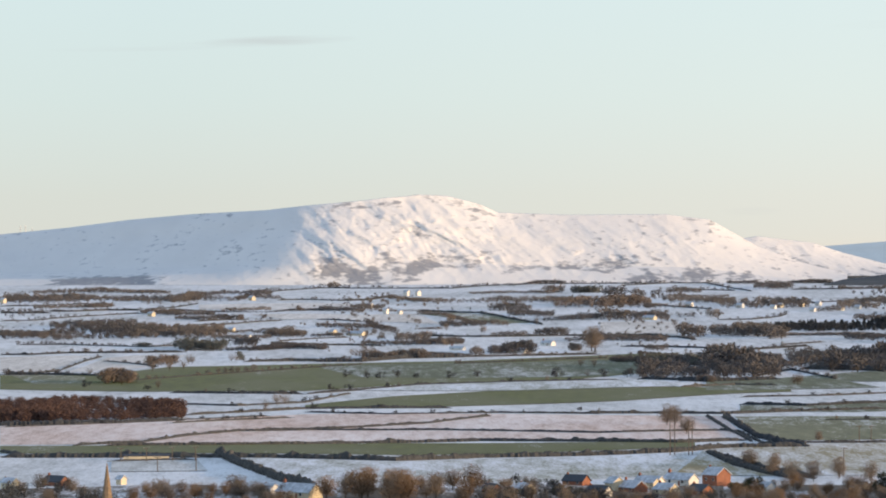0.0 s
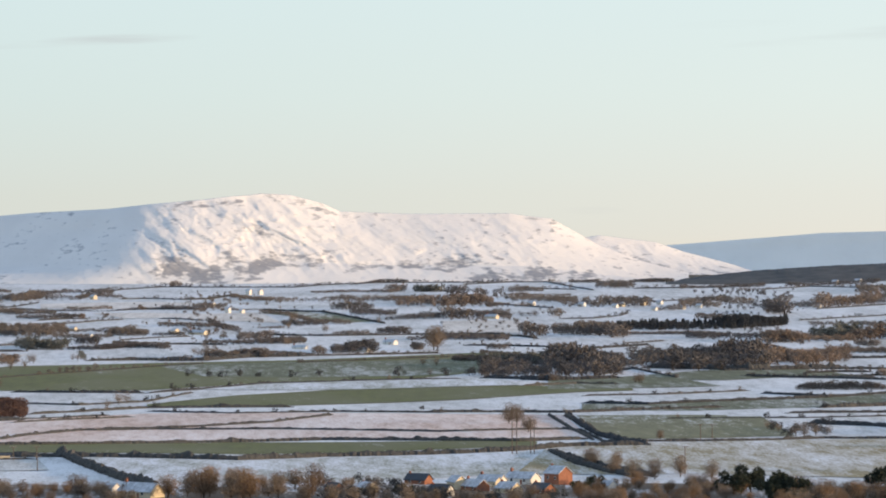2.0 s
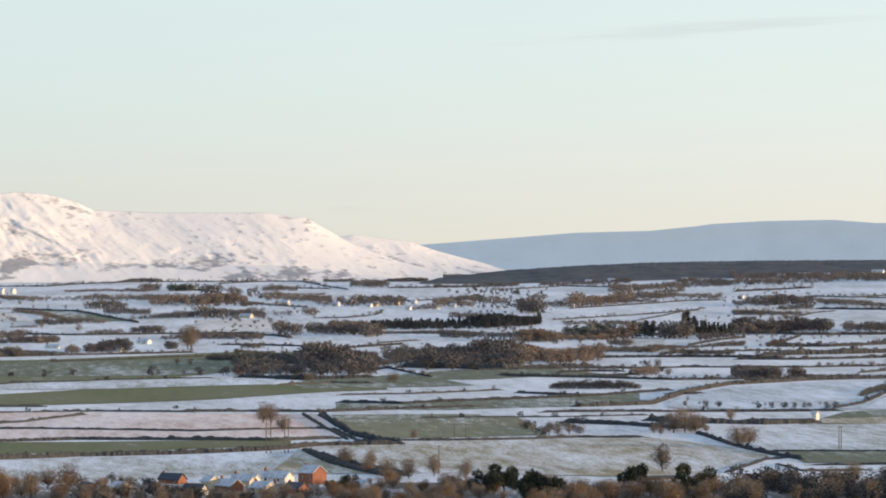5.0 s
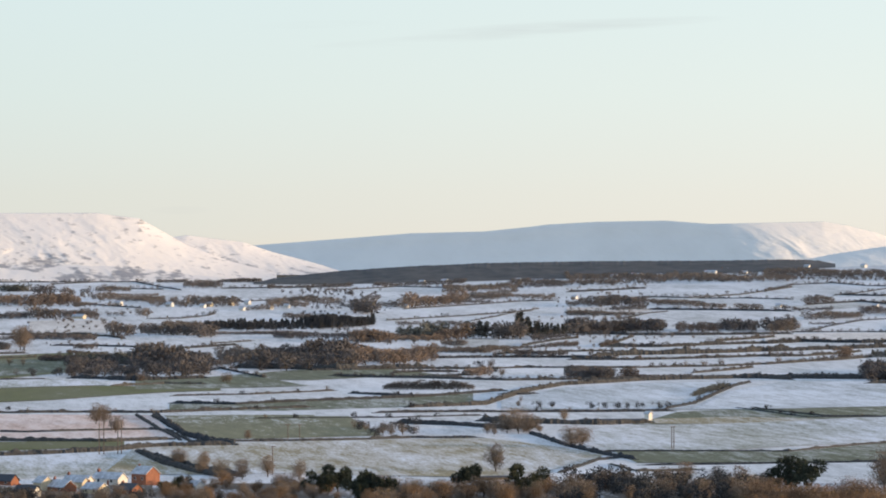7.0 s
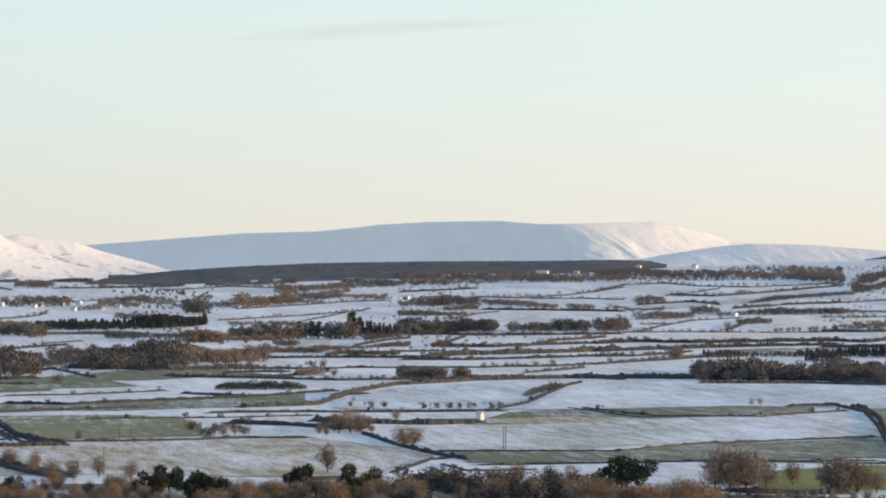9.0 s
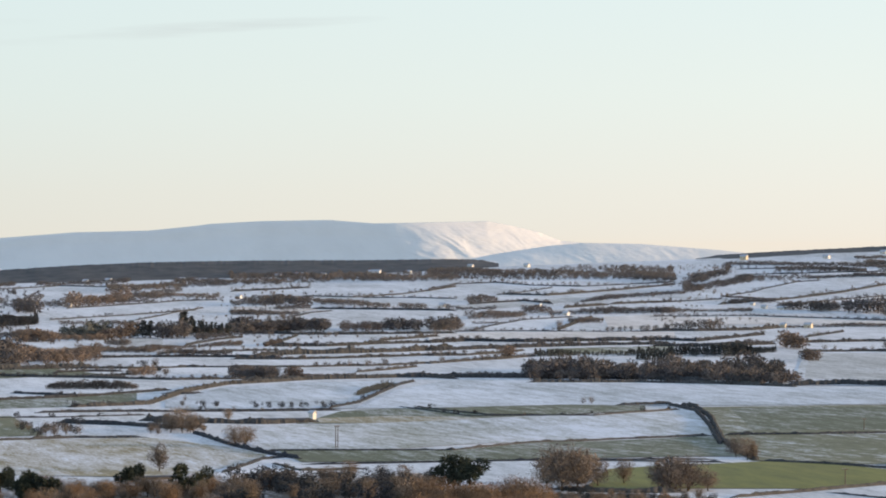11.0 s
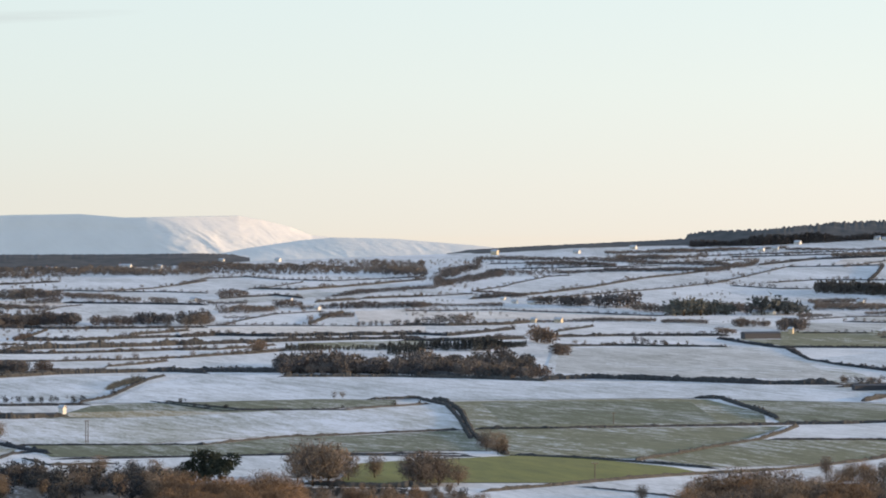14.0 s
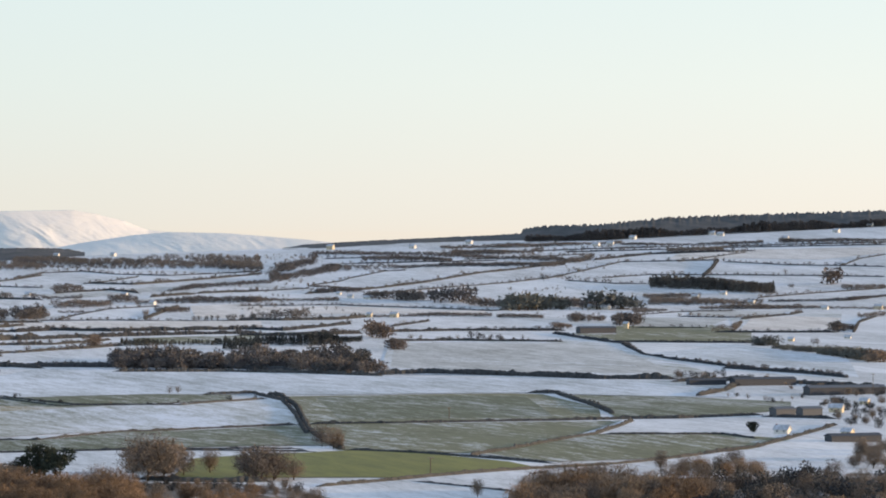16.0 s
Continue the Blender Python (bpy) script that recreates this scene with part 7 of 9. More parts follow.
wood("bare", "forest", [(558.1, 2251.9), (582.6, 2229.1), (608.9, 2205.5), (629.4, 2199.7)], [(534.1, 2154.8), (558.3, 2136.2), (584.4, 2116.8), (605.2, 2115.1)], 132, 6.9, 10.2, 1101, "wood", "brown leafless wood between fields", "wood")
wood("conifer", "evergreen", [(651.5, 2359.7), (674.5, 2357.4)], [(645.1, 2336.6), (667.9, 2334.3)], 22, 6.4, 9.4, 1102, "conifer_wood", "dark pointed conifers above brown trees", "wood")
hedge([(475.8, 2143.8), (529.8, 2147.6), (554.3, 2120.8), (599.7, 2095.9)], 1.93)
belt("bare", "forest", [(475.8, 2143.8), (529.8, 2147.6), (554.3, 2120.8), (599.7, 2095.9)], 62, 2.2, 3.7, 1103, "scattered hedgerow trees without leaves")
wood("bare", "forest", [(628.2, 2200.1), (646.5, 2148.9), (667.8, 2121.4)], [(596.3, 2088.5), (614.2, 2041.6), (634.2, 2014.5)], 79, 8.4, 12.4, 1104, "wood", "brown leafless wood between fields", "wood")
wood("bare", "copse", [(644.0, 2057.6), (658.4, 2061.4)], [(630.8, 2015.6), (643.8, 2015.7)], 6, 11.1, 16.3, 1105, "tree_belt", "copse of brown leafless trees", "tree belt")
wood("conifer", "evergreen", [(693.5, 2439.3), (724.9, 2421.8), (775.3, 2477.5)], [(685.9, 2412.4), (716.9, 2395.0), (767.0, 2450.8)], 93, 5.0, 7.3, 1106, "conifer_wood", "dark pointed conifers above brown trees", "wood")
wood("bare", "copse", [(803.9, 2556.6), (802.8, 2506.6)], [(795.6, 2529.9), (794.2, 2479.9)], 8, 8.6, 12.7, 1107, "tree_belt", "copse of brown leafless trees", "tree belt")
wood("bare", "copse", [(748.5, 2335.0), (756.9, 2332.2)], [(743.7, 2319.7), (752.0, 2317.0)], 8, 5.4, 8.0, 1108, "tree_belt", "copse of brown leafless trees", "tree belt")
hedge([(792.2, 2831.3), (821.2, 2814.6), (867.2, 2825.9), (902.3, 2869.5)], 2.14)
belt("bare", "forest", [(792.2, 2831.3), (821.2, 2814.6), (867.2, 2825.9), (902.3, 2869.5)], 20, 2.7, 4.7, 1109, "scattered hedgerow trees without leaves")
wood("bare", "forest", [(811.1, 2838.4), (845.6, 2832.5)], [(807.8, 2826.8), (842.2, 2821.0)], 8, 6.9, 10.2, 1110, "tree_belt", "thin row of small leafless trees", "tree belt")
hedge([(750.2, 2681.0), (769.7, 2638.0), (850.1, 2743.3)], 2.04)
belt("bare", "forest", [(750.2, 2681.0), (769.7, 2638.0), (850.1, 2743.3)], 18, 2.5, 4.4, 1111, "scattered hedgerow trees without leaves")
hedge([(716.8, 2561.6), (753.3, 2555.3), (808.8, 2584.4)], 2.31)
belt("bare", "forest", [(716.8, 2561.6), (753.3, 2555.3), (808.8, 2584.4)], 31, 2.6, 4.5, 1112, "scattered hedgerow trees without leaves")
hedge([(923.6, 3301.2), (1000.0, 3341.6)], 0.93)
belt("bare", "forest", [(923.6, 3301.2), (1000.0, 3341.6)], 11, 2.1, 4.5, 1113, "scattered hedgerow trees without leaves")
wood("bare", "forest", [(1010.3, 3384.4), (1035.6, 3309.8)], [(1004.6, 3365.3), (1029.7, 3290.7)], 115, 2.3, 3.4, 1114, "tree_belt", "leafless trees along a field edge", "tree belt")
wood("bare", "forest", [(894.6, 3180.6), (970.4, 3162.5)], [(888.1, 3157.5), (964.5, 3143.4)], 152, 3.0, 4.4, 1115, "tree_belt", "leafless trees along a field edge", "tree belt")
hedge([(870.8, 3112.5), (952.8, 3105.1), (1000.8, 3035.3), (1032.7, 2965.3), (1053.0, 2983.6)], 0.87)
belt("bare", "forest", [(870.8, 3112.5), (952.8, 3105.1), (1000.8, 3035.3), (1032.7, 2965.3), (1053.0, 2983.6)], 68, 2.0, 4.2, 1116, "scattered hedgerow trees without leaves")
hedge([(969.2, 3254.8), (1036.6, 3296.9), (1114.7, 3381.0), (1213.6, 3516.5), (1253.9, 3553.2), (1344.5, 3648.1)], 1.63)
belt("bare", "forest", [(969.2, 3254.8), (1036.6, 3296.9), (1114.7, 3381.0), (1213.6, 3516.5), (1253.9, 3553.2), (1344.5, 3648.1)], 42, 2.7, 5.2, 1117, "scattered hedgerow trees without leaves")
hedge([(1014.9, 3391.4), (1057.1, 3445.5), (1084.4, 3499.8), (1148.7, 3601.2), (1171.1, 3602.4)], 0.97)
belt("bare", "forest", [(1014.9, 3391.4), (1057.1, 3445.5), (1084.4, 3499.8), (1148.7, 3601.2), (1171.1, 3602.4)], 15, 2.3, 4.8, 1118, "scattered hedgerow trees without leaves")
hedge([(1005.8, 3214.3), (1058.6, 3256.2), (1113.8, 3301.2), (1182.1, 3349.5), (1264.3, 3430.4)], 0.93)
belt("bare", "forest", [(1005.8, 3214.3), (1058.6, 3256.2), (1113.8, 3301.2), (1182.1, 3349.5), (1264.3, 3430.4)], 51, 2.2, 4.6, 1119, "scattered hedgerow trees without leaves")
tree("small", 1010.3, 3384.4, 3.9)
tree("small", 1014.3, 3379.1, 3.9)
tree("small", 1111.6, 3403.1, 4.0)
tree("small", 1149.2, 3445.4, 4.0)
wood("bare", "forest", [(997.4, 3175.0), (1016.7, 3168.9)], [(991.4, 3156.0), (1010.6, 3149.9)], 15, 5.6, 8.3, 1120, "tree_belt", "leafless trees along a field edge", "tree belt")
wood("bare", "forest", [(1013.2, 3149.0), (1038.0, 3145.1)], [(1007.1, 3130.0), (1031.7, 3126.1)], 25, 6.5, 9.5, 1121, "tree_belt", "leafless trees along a field edge", "tree belt")
wood("bare", "forest", [(1036.8, 3132.9), (1066.3, 3114.5)], [(1028.0, 3106.3), (1058.6, 3091.8)], 20, 10.3, 15.2, 1122, "tree_belt", "leafless trees along a field edge", "tree belt")
wood("bare", "forest", [(1054.3, 3084.8), (1076.5, 3047.5)], [(1050.4, 3073.5), (1065.9, 3017.3)], 29, 5.1, 7.5, 1123, "tree_belt", "leafless trees along a field edge", "tree belt")
wood("bush", "evergreen", [(1068.2, 3029.2), (1119.2, 3036.3)], [(1044.2, 2961.3), (1095.6, 2972.5)], 67, 8.3, 12.2, 1124, "wood", "dark evergreen trees and thicket", "wood")
wood("bare", "forest", [(908.7, 2875.9), (957.2, 2889.6), (1002.5, 2878.4)], [(902.7, 2856.8), (949.7, 2866.8), (994.6, 2855.8)], 192, 2.4, 3.5, 1125, "tree_belt", "leafless trees along a field edge", "tree belt")
wood("bare", "forest", [(998.6, 2854.4), (1028.8, 2839.4)], [(992.0, 2835.5), (1020.6, 2816.8)], 73, 2.4, 3.5, 1126, "tree_belt", "leafless trees along a field edge", "tree belt")
hedge([(862.0, 2689.2), (923.3, 2787.0)], 1.33)
belt("bare", "forest", [(862.0, 2689.2), (923.3, 2787.0)], 6, 2.1, 4.1, 1127, "scattered hedgerow trees without leaves")
hedge([(821.9, 2601.2), (882.5, 2615.1), (958.7, 2600.9)], 1.64)
belt("bare", "forest", [(821.9, 2601.2), (882.5, 2615.1), (958.7, 2600.9)], 48, 2.2, 4.1, 1128, "scattered hedgerow trees without leaves")
tree("small", 810.6, 2487.2, 3.6)
tree("small", 812.0, 2486.8, 3.6)
tree("small", 817.5, 2485.0, 3.6)
tree("small", 841.2, 2481.3, 3.6)
tree("small", 881.9, 2471.3, 3.6)
wood("bare", "forest", [(851.2, 2490.5), (873.3, 2482.9)], [(847.4, 2479.2), (870.6, 2475.4)], 6, 3.8, 5.6, 1129, "tree_belt", "thin row of small leafless trees", "tree belt")
hedge([(783.0, 2454.1), (828.8, 2455.9), (892.4, 2420.8)], 1.55)
belt("bare", "forest", [(783.0, 2454.1), (828.8, 2455.9), (892.4, 2420.8)], 29, 2.1, 3.9, 1130, "scattered hedgerow trees without leaves")
wood("bare", "forest", [(1041.8, 3704.3), (1063.0, 3681.6), (1183.1, 3933.9)], [(1011.5, 3596.5), (1033.0, 3577.8), (1150.9, 3826.7)], 86, 6.5, 9.6, 1131, "wood", "brown leafless wood between fields", "wood")
wood("bare", "forest", [(1026.4, 3554.8), (1145.1, 3732.3), (1199.1, 3723.7)], [(999.8, 3462.6), (1116.9, 3640.5), (1170.9, 3636.1)], 247, 4.4, 6.5, 1132, "wood", "brown leafless wood between fields", "wood")
wood("bare", "forest", [(1184.4, 3678.0), (1242.9, 3684.0), (1340.4, 3636.9)], [(1170.9, 3636.1), (1228.9, 3642.3), (1326.5, 3599.3)], 558, 2.5, 3.7, 1133, "tree_belt", "leafless trees along a field edge", "tree belt")
wood("bare", "forest", [(1221.1, 4060.4), (1301.7, 3858.3), (1366.6, 3708.2)], [(1206.2, 4010.6), (1286.4, 3812.8), (1351.4, 3666.9)], 603, 3.2, 4.7, 1134, "tree_belt", "leafless trees along a field edge", "tree belt")
hedge([(1183.9, 3917.0), (1245.7, 3868.4), (1271.0, 3767.4)], 1.05)
belt("bare", "forest", [(1183.9, 3917.0), (1245.7, 3868.4), (1271.0, 3767.4)], 20, 2.5, 5.3, 1135, "scattered hedgerow trees without leaves")
hedge([(1227.6, 3388.5), (1330.3, 3533.9), (1393.4, 3625.4), (1440.4, 3598.4), (1475.1, 3584.3)], 1.00)
belt("bare", "forest", [(1227.6, 3388.5), (1330.3, 3533.9), (1393.4, 3625.4), (1440.4, 3598.4), (1475.1, 3584.3)], 28, 2.3, 5.0, 1136, "scattered hedgerow trees without leaves")
wood("bare", "forest", [(1313.4, 3625.4), (1406.3, 3736.1)], [(1291.6, 3565.3), (1383.8, 3676.2)], 83, 4.6, 6.7, 1137, "tree_belt", "leafless trees along a field edge", "tree belt")
hedge([(1383.8, 3676.2), (1462.2, 3727.4), (1542.2, 3703.8)], 1.77)
belt("bare", "forest", [(1383.8, 3676.2), (1462.2, 3727.4), (1542.2, 3703.8)], 22, 2.9, 5.7, 1138, "scattered hedgerow trees without leaves")
hedge([(1475.1, 3584.3), (1418.6, 3460.5), (1367.7, 3356.0)], 2.17)
belt("bare", "forest", [(1475.1, 3584.3), (1418.6, 3460.5), (1367.7, 3356.0)], 5, 3.1, 5.6, 1139, "scattered hedgerow trees without leaves")
hedge([(1469.4, 3556.4), (1496.2, 3458.2), (1529.0, 3417.5), (1553.8, 3375.6)], 0.99)
belt("bare", "forest", [(1469.4, 3556.4), (1496.2, 3458.2), (1529.0, 3417.5), (1553.8, 3375.6)], 26, 2.3, 4.9, 1140, "scattered hedgerow trees without leaves")
hedge([(1529.0, 3417.5), (1582.6, 3498.7), (1630.7, 3542.7)], 1.00)
belt("bare", "forest", [(1529.0, 3417.5), (1582.6, 3498.7), (1630.7, 3542.7)], 7, 2.4, 5.0, 1141, "scattered hedgerow trees without leaves")
hedge([(1436.0, 3587.3), (1543.1, 3677.4)], 1.02)
belt("bare", "forest", [(1436.0, 3587.3), (1543.1, 3677.4)], 17, 2.4, 5.1, 1142, "scattered hedgerow trees without leaves")
hedge([(1277.2, 3378.7), (1335.2, 3403.5), (1394.6, 3349.2), (1452.2, 3294.1), (1493.6, 3244.7)], 0.96)
belt("bare", "forest", [(1277.2, 3378.7), (1335.2, 3403.5), (1394.6, 3349.2), (1452.2, 3294.1), (1493.6, 3244.7)], 46, 2.2, 4.7, 1143, "scattered hedgerow trees without leaves")
hedge([(1238.0, 3359.1), (1258.3, 3287.4), (1284.1, 3273.1)], 0.94)
belt("bare", "forest", [(1238.0, 3359.1), (1258.3, 3287.4), (1284.1, 3273.1)], 13, 2.2, 4.6, 1144, "scattered hedgerow trees without leaves")
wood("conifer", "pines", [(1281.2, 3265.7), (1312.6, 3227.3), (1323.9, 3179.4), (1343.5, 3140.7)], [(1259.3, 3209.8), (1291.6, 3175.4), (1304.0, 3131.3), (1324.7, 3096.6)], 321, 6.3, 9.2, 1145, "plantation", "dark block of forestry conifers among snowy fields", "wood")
wood("bare", "copse", [(1413.9, 3192.9), (1430.8, 3207.3)], [(1405.8, 3174.7), (1422.7, 3189.1)], 5, 11.9, 17.5, 1146, "tree_belt", "copse of brown leafless trees", "tree belt")
tree("small", 1365.1, 3157.5, 5.2)
tree("small", 1367.3, 3156.6, 5.2)
tree("small", 1437.6, 3335.4, 5.5)
wood("bare", "forest", [(1405.0, 3140.0), (1440.1, 3128.4)], [(1396.8, 3121.8), (1431.8, 3110.3)], 56, 3.6, 5.3, 1147, "tree_belt", "leafless trees along a field edge", "tree belt")
wood("bare", "forest", [(1205.3, 3072.0), (1247.6, 3055.1), (1289.6, 3037.6)], [(1187.8, 3027.3), (1229.4, 3010.6), (1272.4, 2997.1)], 379, 3.0, 4.4, 1148, "wood", "brown leafless wood between fields", "wood")
wood("bush", "evergreen", [(1130.5, 2997.9), (1162.8, 2985.5)], [(1117.8, 2964.2), (1151.2, 2955.7)], 20, 12.9, 19.0, 1149, "wood", "dark evergreen trees and thicket", "wood")
wood("bare", "forest", [(1118.7, 3087.6), (1143.0, 3036.0)], [(1106.4, 3053.7), (1116.2, 2964.9)], 54, 7.2, 10.5, 1150, "wood", "brown leafless wood between fields", "wood")
hedge([(1294.7, 3061.5), (1363.5, 3092.8), (1435.1, 3117.5)], 0.91)
belt("bare", "forest", [(1294.7, 3061.5), (1363.5, 3092.8), (1435.1, 3117.5)], 32, 2.1, 4.4, 1151, "scattered hedgerow trees without leaves")
wood("bare", "forest", [(1289.1, 3024.8), (1351.9, 3010.4), (1400.0, 3041.2)], [(1285.9, 3017.4), (1348.7, 3003.1), (1395.0, 3030.3)], 252, 2.2, 3.2, 1152, "tree_belt", "leafless trees along a field edge", "tree belt")
wood("bare", "forest", [(1205.7, 2964.2), (1307.1, 2964.7), (1348.2, 2928.6)], [(1198.2, 2945.6), (1297.4, 2942.7), (1338.2, 2906.8)], 239, 2.9, 4.3, 1153, "tree_belt", "leafless trees along a field edge", "tree belt")
hedge([(1081.5, 2836.8), (1164.1, 2907.6), (1214.8, 2917.2)], 0.85)
belt("bare", "forest", [(1081.5, 2836.8), (1164.1, 2907.6), (1214.8, 2917.2)], 20, 1.9, 4.1, 1154, "scattered hedgerow trees without leaves")
hedge([(1131.4, 2825.9), (1162.6, 2791.6), (1224.7, 2830.4)], 0.84)
belt("bare", "forest", [(1131.4, 2825.9), (1162.6, 2791.6), (1224.7, 2830.4)], 28, 1.9, 4.0, 1155, "scattered hedgerow trees without leaves")
hedge([(1154.1, 2760.5), (1224.7, 2830.4), (1256.5, 2882.0)], 1.41)
belt("bare", "forest", [(1154.1, 2760.5), (1224.7, 2830.4), (1256.5, 2882.0)], 10, 2.2, 4.4, 1156, "scattered hedgerow trees without leaves")
wood("bare", "forest", [(1058.5, 2583.6), (1085.7, 2607.0), (1130.1, 2701.1)], [(1043.3, 2546.6), (1070.3, 2570.0), (1113.2, 2660.5)], 34, 3.7, 5.4, 1157, "tree_belt", "leafless trees along a field edge", "tree belt")
hedge([(1022.0, 2636.9), (1070.7, 2621.8)], 0.80)
belt("bare", "forest", [(1022.0, 2636.9), (1070.7, 2621.8)], 11, 1.7, 3.7, 1158, "scattered hedgerow trees without leaves")
hedge([(1044.0, 2546.3), (1094.5, 2529.3), (1123.9, 2520.8)], 1.28)
belt("bare", "forest", [(1044.0, 2546.3), (1094.5, 2529.3), (1123.9, 2520.8)], 20, 2.0, 3.9, 1159, "scattered hedgerow trees without leaves")
wood("bare", "forest", [(1134.5, 2551.1), (1161.2, 2574.2)], [(1121.5, 2521.9), (1148.1, 2545.0)], 15, 6.2, 9.1, 1160, "tree_belt", "leafless trees along a field edge", "tree belt")
hedge([(1135.9, 2519.8), (1215.2, 2685.9), (1272.8, 2782.7)], 1.35)
belt("bare", "forest", [(1135.9, 2519.8), (1215.2, 2685.9), (1272.8, 2782.7)], 4, 2.1, 4.2, 1161, "scattered hedgerow trees without leaves")
wood("bare", "forest", [(1258.9, 2784.7), (1291.3, 2805.0)], [(1250.7, 2766.4), (1281.3, 2783.2)], 25, 3.6, 5.3, 1162, "tree_belt", "leafless trees along a field edge", "tree belt")
wood("bare", "copse", [(972.1, 2659.9), (985.3, 2659.3)], [(965.3, 2641.1), (976.9, 2636.8)], 13, 5.5, 8.2, 1163, "tree_belt", "copse of brown leafless trees", "tree belt")
wood("bare", "forest", [(1022.6, 2764.9), (1054.2, 2774.5)], [(1014.3, 2742.4), (1047.1, 2755.8)], 19, 5.0, 7.4, 1164, "tree_belt", "leafless trees along a field edge", "tree belt")
wood("bare", "forest", [(1034.6, 2704.9), (1051.1, 2698.5)], [(1024.6, 2678.7), (1040.9, 2672.4)], 15, 7.1, 10.5, 1165, "tree_belt", "leafless trees along a field edge", "tree belt")
hedge([(932.3, 2551.0), (921.2, 2457.0), (923.4, 2421.9)], 1.59)
belt("bare", "forest", [(932.3, 2551.0), (921.2, 2457.0), (923.4, 2421.9)], 9, 2.2, 4.0, 1166, "scattered hedgerow trees without leaves")
hedge([(920.5, 2414.5), (957.5, 2391.4), (998.7, 2370.2)], 1.21)
belt("bare", "forest", [(920.5, 2414.5), (957.5, 2391.4), (998.7, 2370.2)], 35, 1.9, 3.7, 1167, "scattered hedgerow trees without leaves")
hedge([(919.5, 2432.0), (920.0, 2393.2), (866.3, 2216.7), (856.4, 2138.9), (850.5, 2042.0), (859.5, 1986.0), (863.7, 1922.9)], 1.42)
belt("bare", "forest", [(919.5, 2432.0), (920.0, 2393.2), (866.3, 2216.7), (856.4, 2138.9), (850.5, 2042.0), (859.5, 1986.0), (863.7, 1922.9)], 40, 1.9, 3.5, 1168, "scattered hedgerow trees without leaves")
wood("bush", "evergreen", [(989.1, 2343.9), (1001.3, 2338.6)], [(982.9, 2329.1), (995.0, 2323.9)], 18, 6.0, 8.8, 1169, "wood", "dark evergreen trees and thicket", "wood")
wood("bush", "evergreen", [(988.1, 2309.5), (987.7, 2239.9), (971.4, 2137.6)], [(974.0, 2276.4), (974.7, 2210.6), (958.2, 2108.5)], 153, 4.4, 6.5, 1170, "wood", "dark evergreen trees and thicket", "wood")
wood("bare", "copse", [(961.8, 2115.6), (971.9, 2111.0)], [(951.9, 2093.8), (963.6, 2092.8)], 13, 5.1, 7.6, 1171, "tree_belt", "copse of brown leafless trees", "tree belt")
tree("small", 1024.8, 2332.8, 5.3)
tree("small", 1026.7, 2332.0, 5.3)
wood("bare", "forest", [(1348.1, 4032.6), (1414.9, 4009.7), (1475.8, 4004.7), (1526.8, 3972.7)], [(1334.1, 3990.9), (1399.0, 3964.4), (1459.2, 3959.7), (1511.0, 3931.6)], 596, 2.8, 4.1, 1172, "tree_belt", "leafless trees along a field edge", "tree belt")
hedge([(1307.5, 3911.2), (1372.3, 3889.0), (1431.6, 3884.6), (1483.8, 3860.7), (1535.5, 3836.1)], 1.07)
belt("bare", "forest", [(1307.5, 3911.2), (1372.3, 3889.0), (1431.6, 3884.6), (1483.8, 3860.7), (1535.5, 3836.1)], 38, 2.5, 5.4, 1173, "scattered hedgerow trees without leaves")
hedge([(1416.4, 3843.3), (1491.4, 3801.9), (1568.3, 3766.5), (1639.3, 3718.7), (1694.2, 3680.8)], 1.05)
belt("bare", "forest", [(1416.4, 3843.3), (1491.4, 3801.9), (1568.3, 3766.5), (1639.3, 3718.7), (1694.2, 3680.8)], 81, 2.5, 5.3, 1174, "scattered hedgerow trees without leaves")
wood("bare", "forest", [(1515.3, 3942.8), (1567.2, 3853.5), (1625.4, 3829.3)], [(1503.8, 3913.0), (1555.1, 3823.9), (1614.5, 3803.5)], 384, 2.7, 4.0, 1175, "tree_belt", "leafless trees along a field edge", "tree belt")
hedge([(1437.9, 3741.2), (1477.7, 3721.4), (1521.7, 3712.2), (1562.6, 3695.2)], 1.04)
belt("bare", "forest", [(1437.9, 3741.2), (1477.7, 3721.4), (1521.7, 3712.2), (1562.6, 3695.2)], 34, 2.5, 5.2, 1176, "scattered hedgerow trees without leaves")
wood("bare", "forest", [(1641.2, 3822.6), (1688.7, 3788.7), (1729.3, 3757.1)], [(1630.2, 3796.8), (1677.3, 3763.1), (1715.9, 3728.1)], 215, 3.2, 4.8, 1177, "tree_belt", "leafless trees along a field edge", "tree belt")
hedge([(1535.6, 3775.7), (1579.0, 3792.4), (1638.3, 3758.5), (1709.3, 3713.5)], 1.06)
belt("bare", "forest", [(1535.6, 3775.7), (1579.0, 3792.4), (1638.3, 3758.5), (1709.3, 3713.5)], 46, 2.5, 5.3, 1178, "scattered hedgerow trees without leaves")
hedge([(1284.1, 3771.4), (1329.8, 3768.3), (1370.6, 3783.4), (1420.8, 3790.5)], 1.04)
belt("bare", "forest", [(1284.1, 3771.4), (1329.8, 3768.3), (1370.6, 3783.4), (1420.8, 3790.5)], 20, 2.5, 5.2, 1179, "scattered hedgerow trees without leaves")
hedge([(1162.7, 3789.7), (1210.2, 3758.0), (1260.8, 3737.0), (1304.8, 3730.4)], 1.03)
belt("bare", "forest", [(1162.7, 3789.7), (1210.2, 3758.0), (1260.8, 3737.0), (1304.8, 3730.4)], 25, 2.4, 5.2, 1180, "scattered hedgerow trees without leaves")
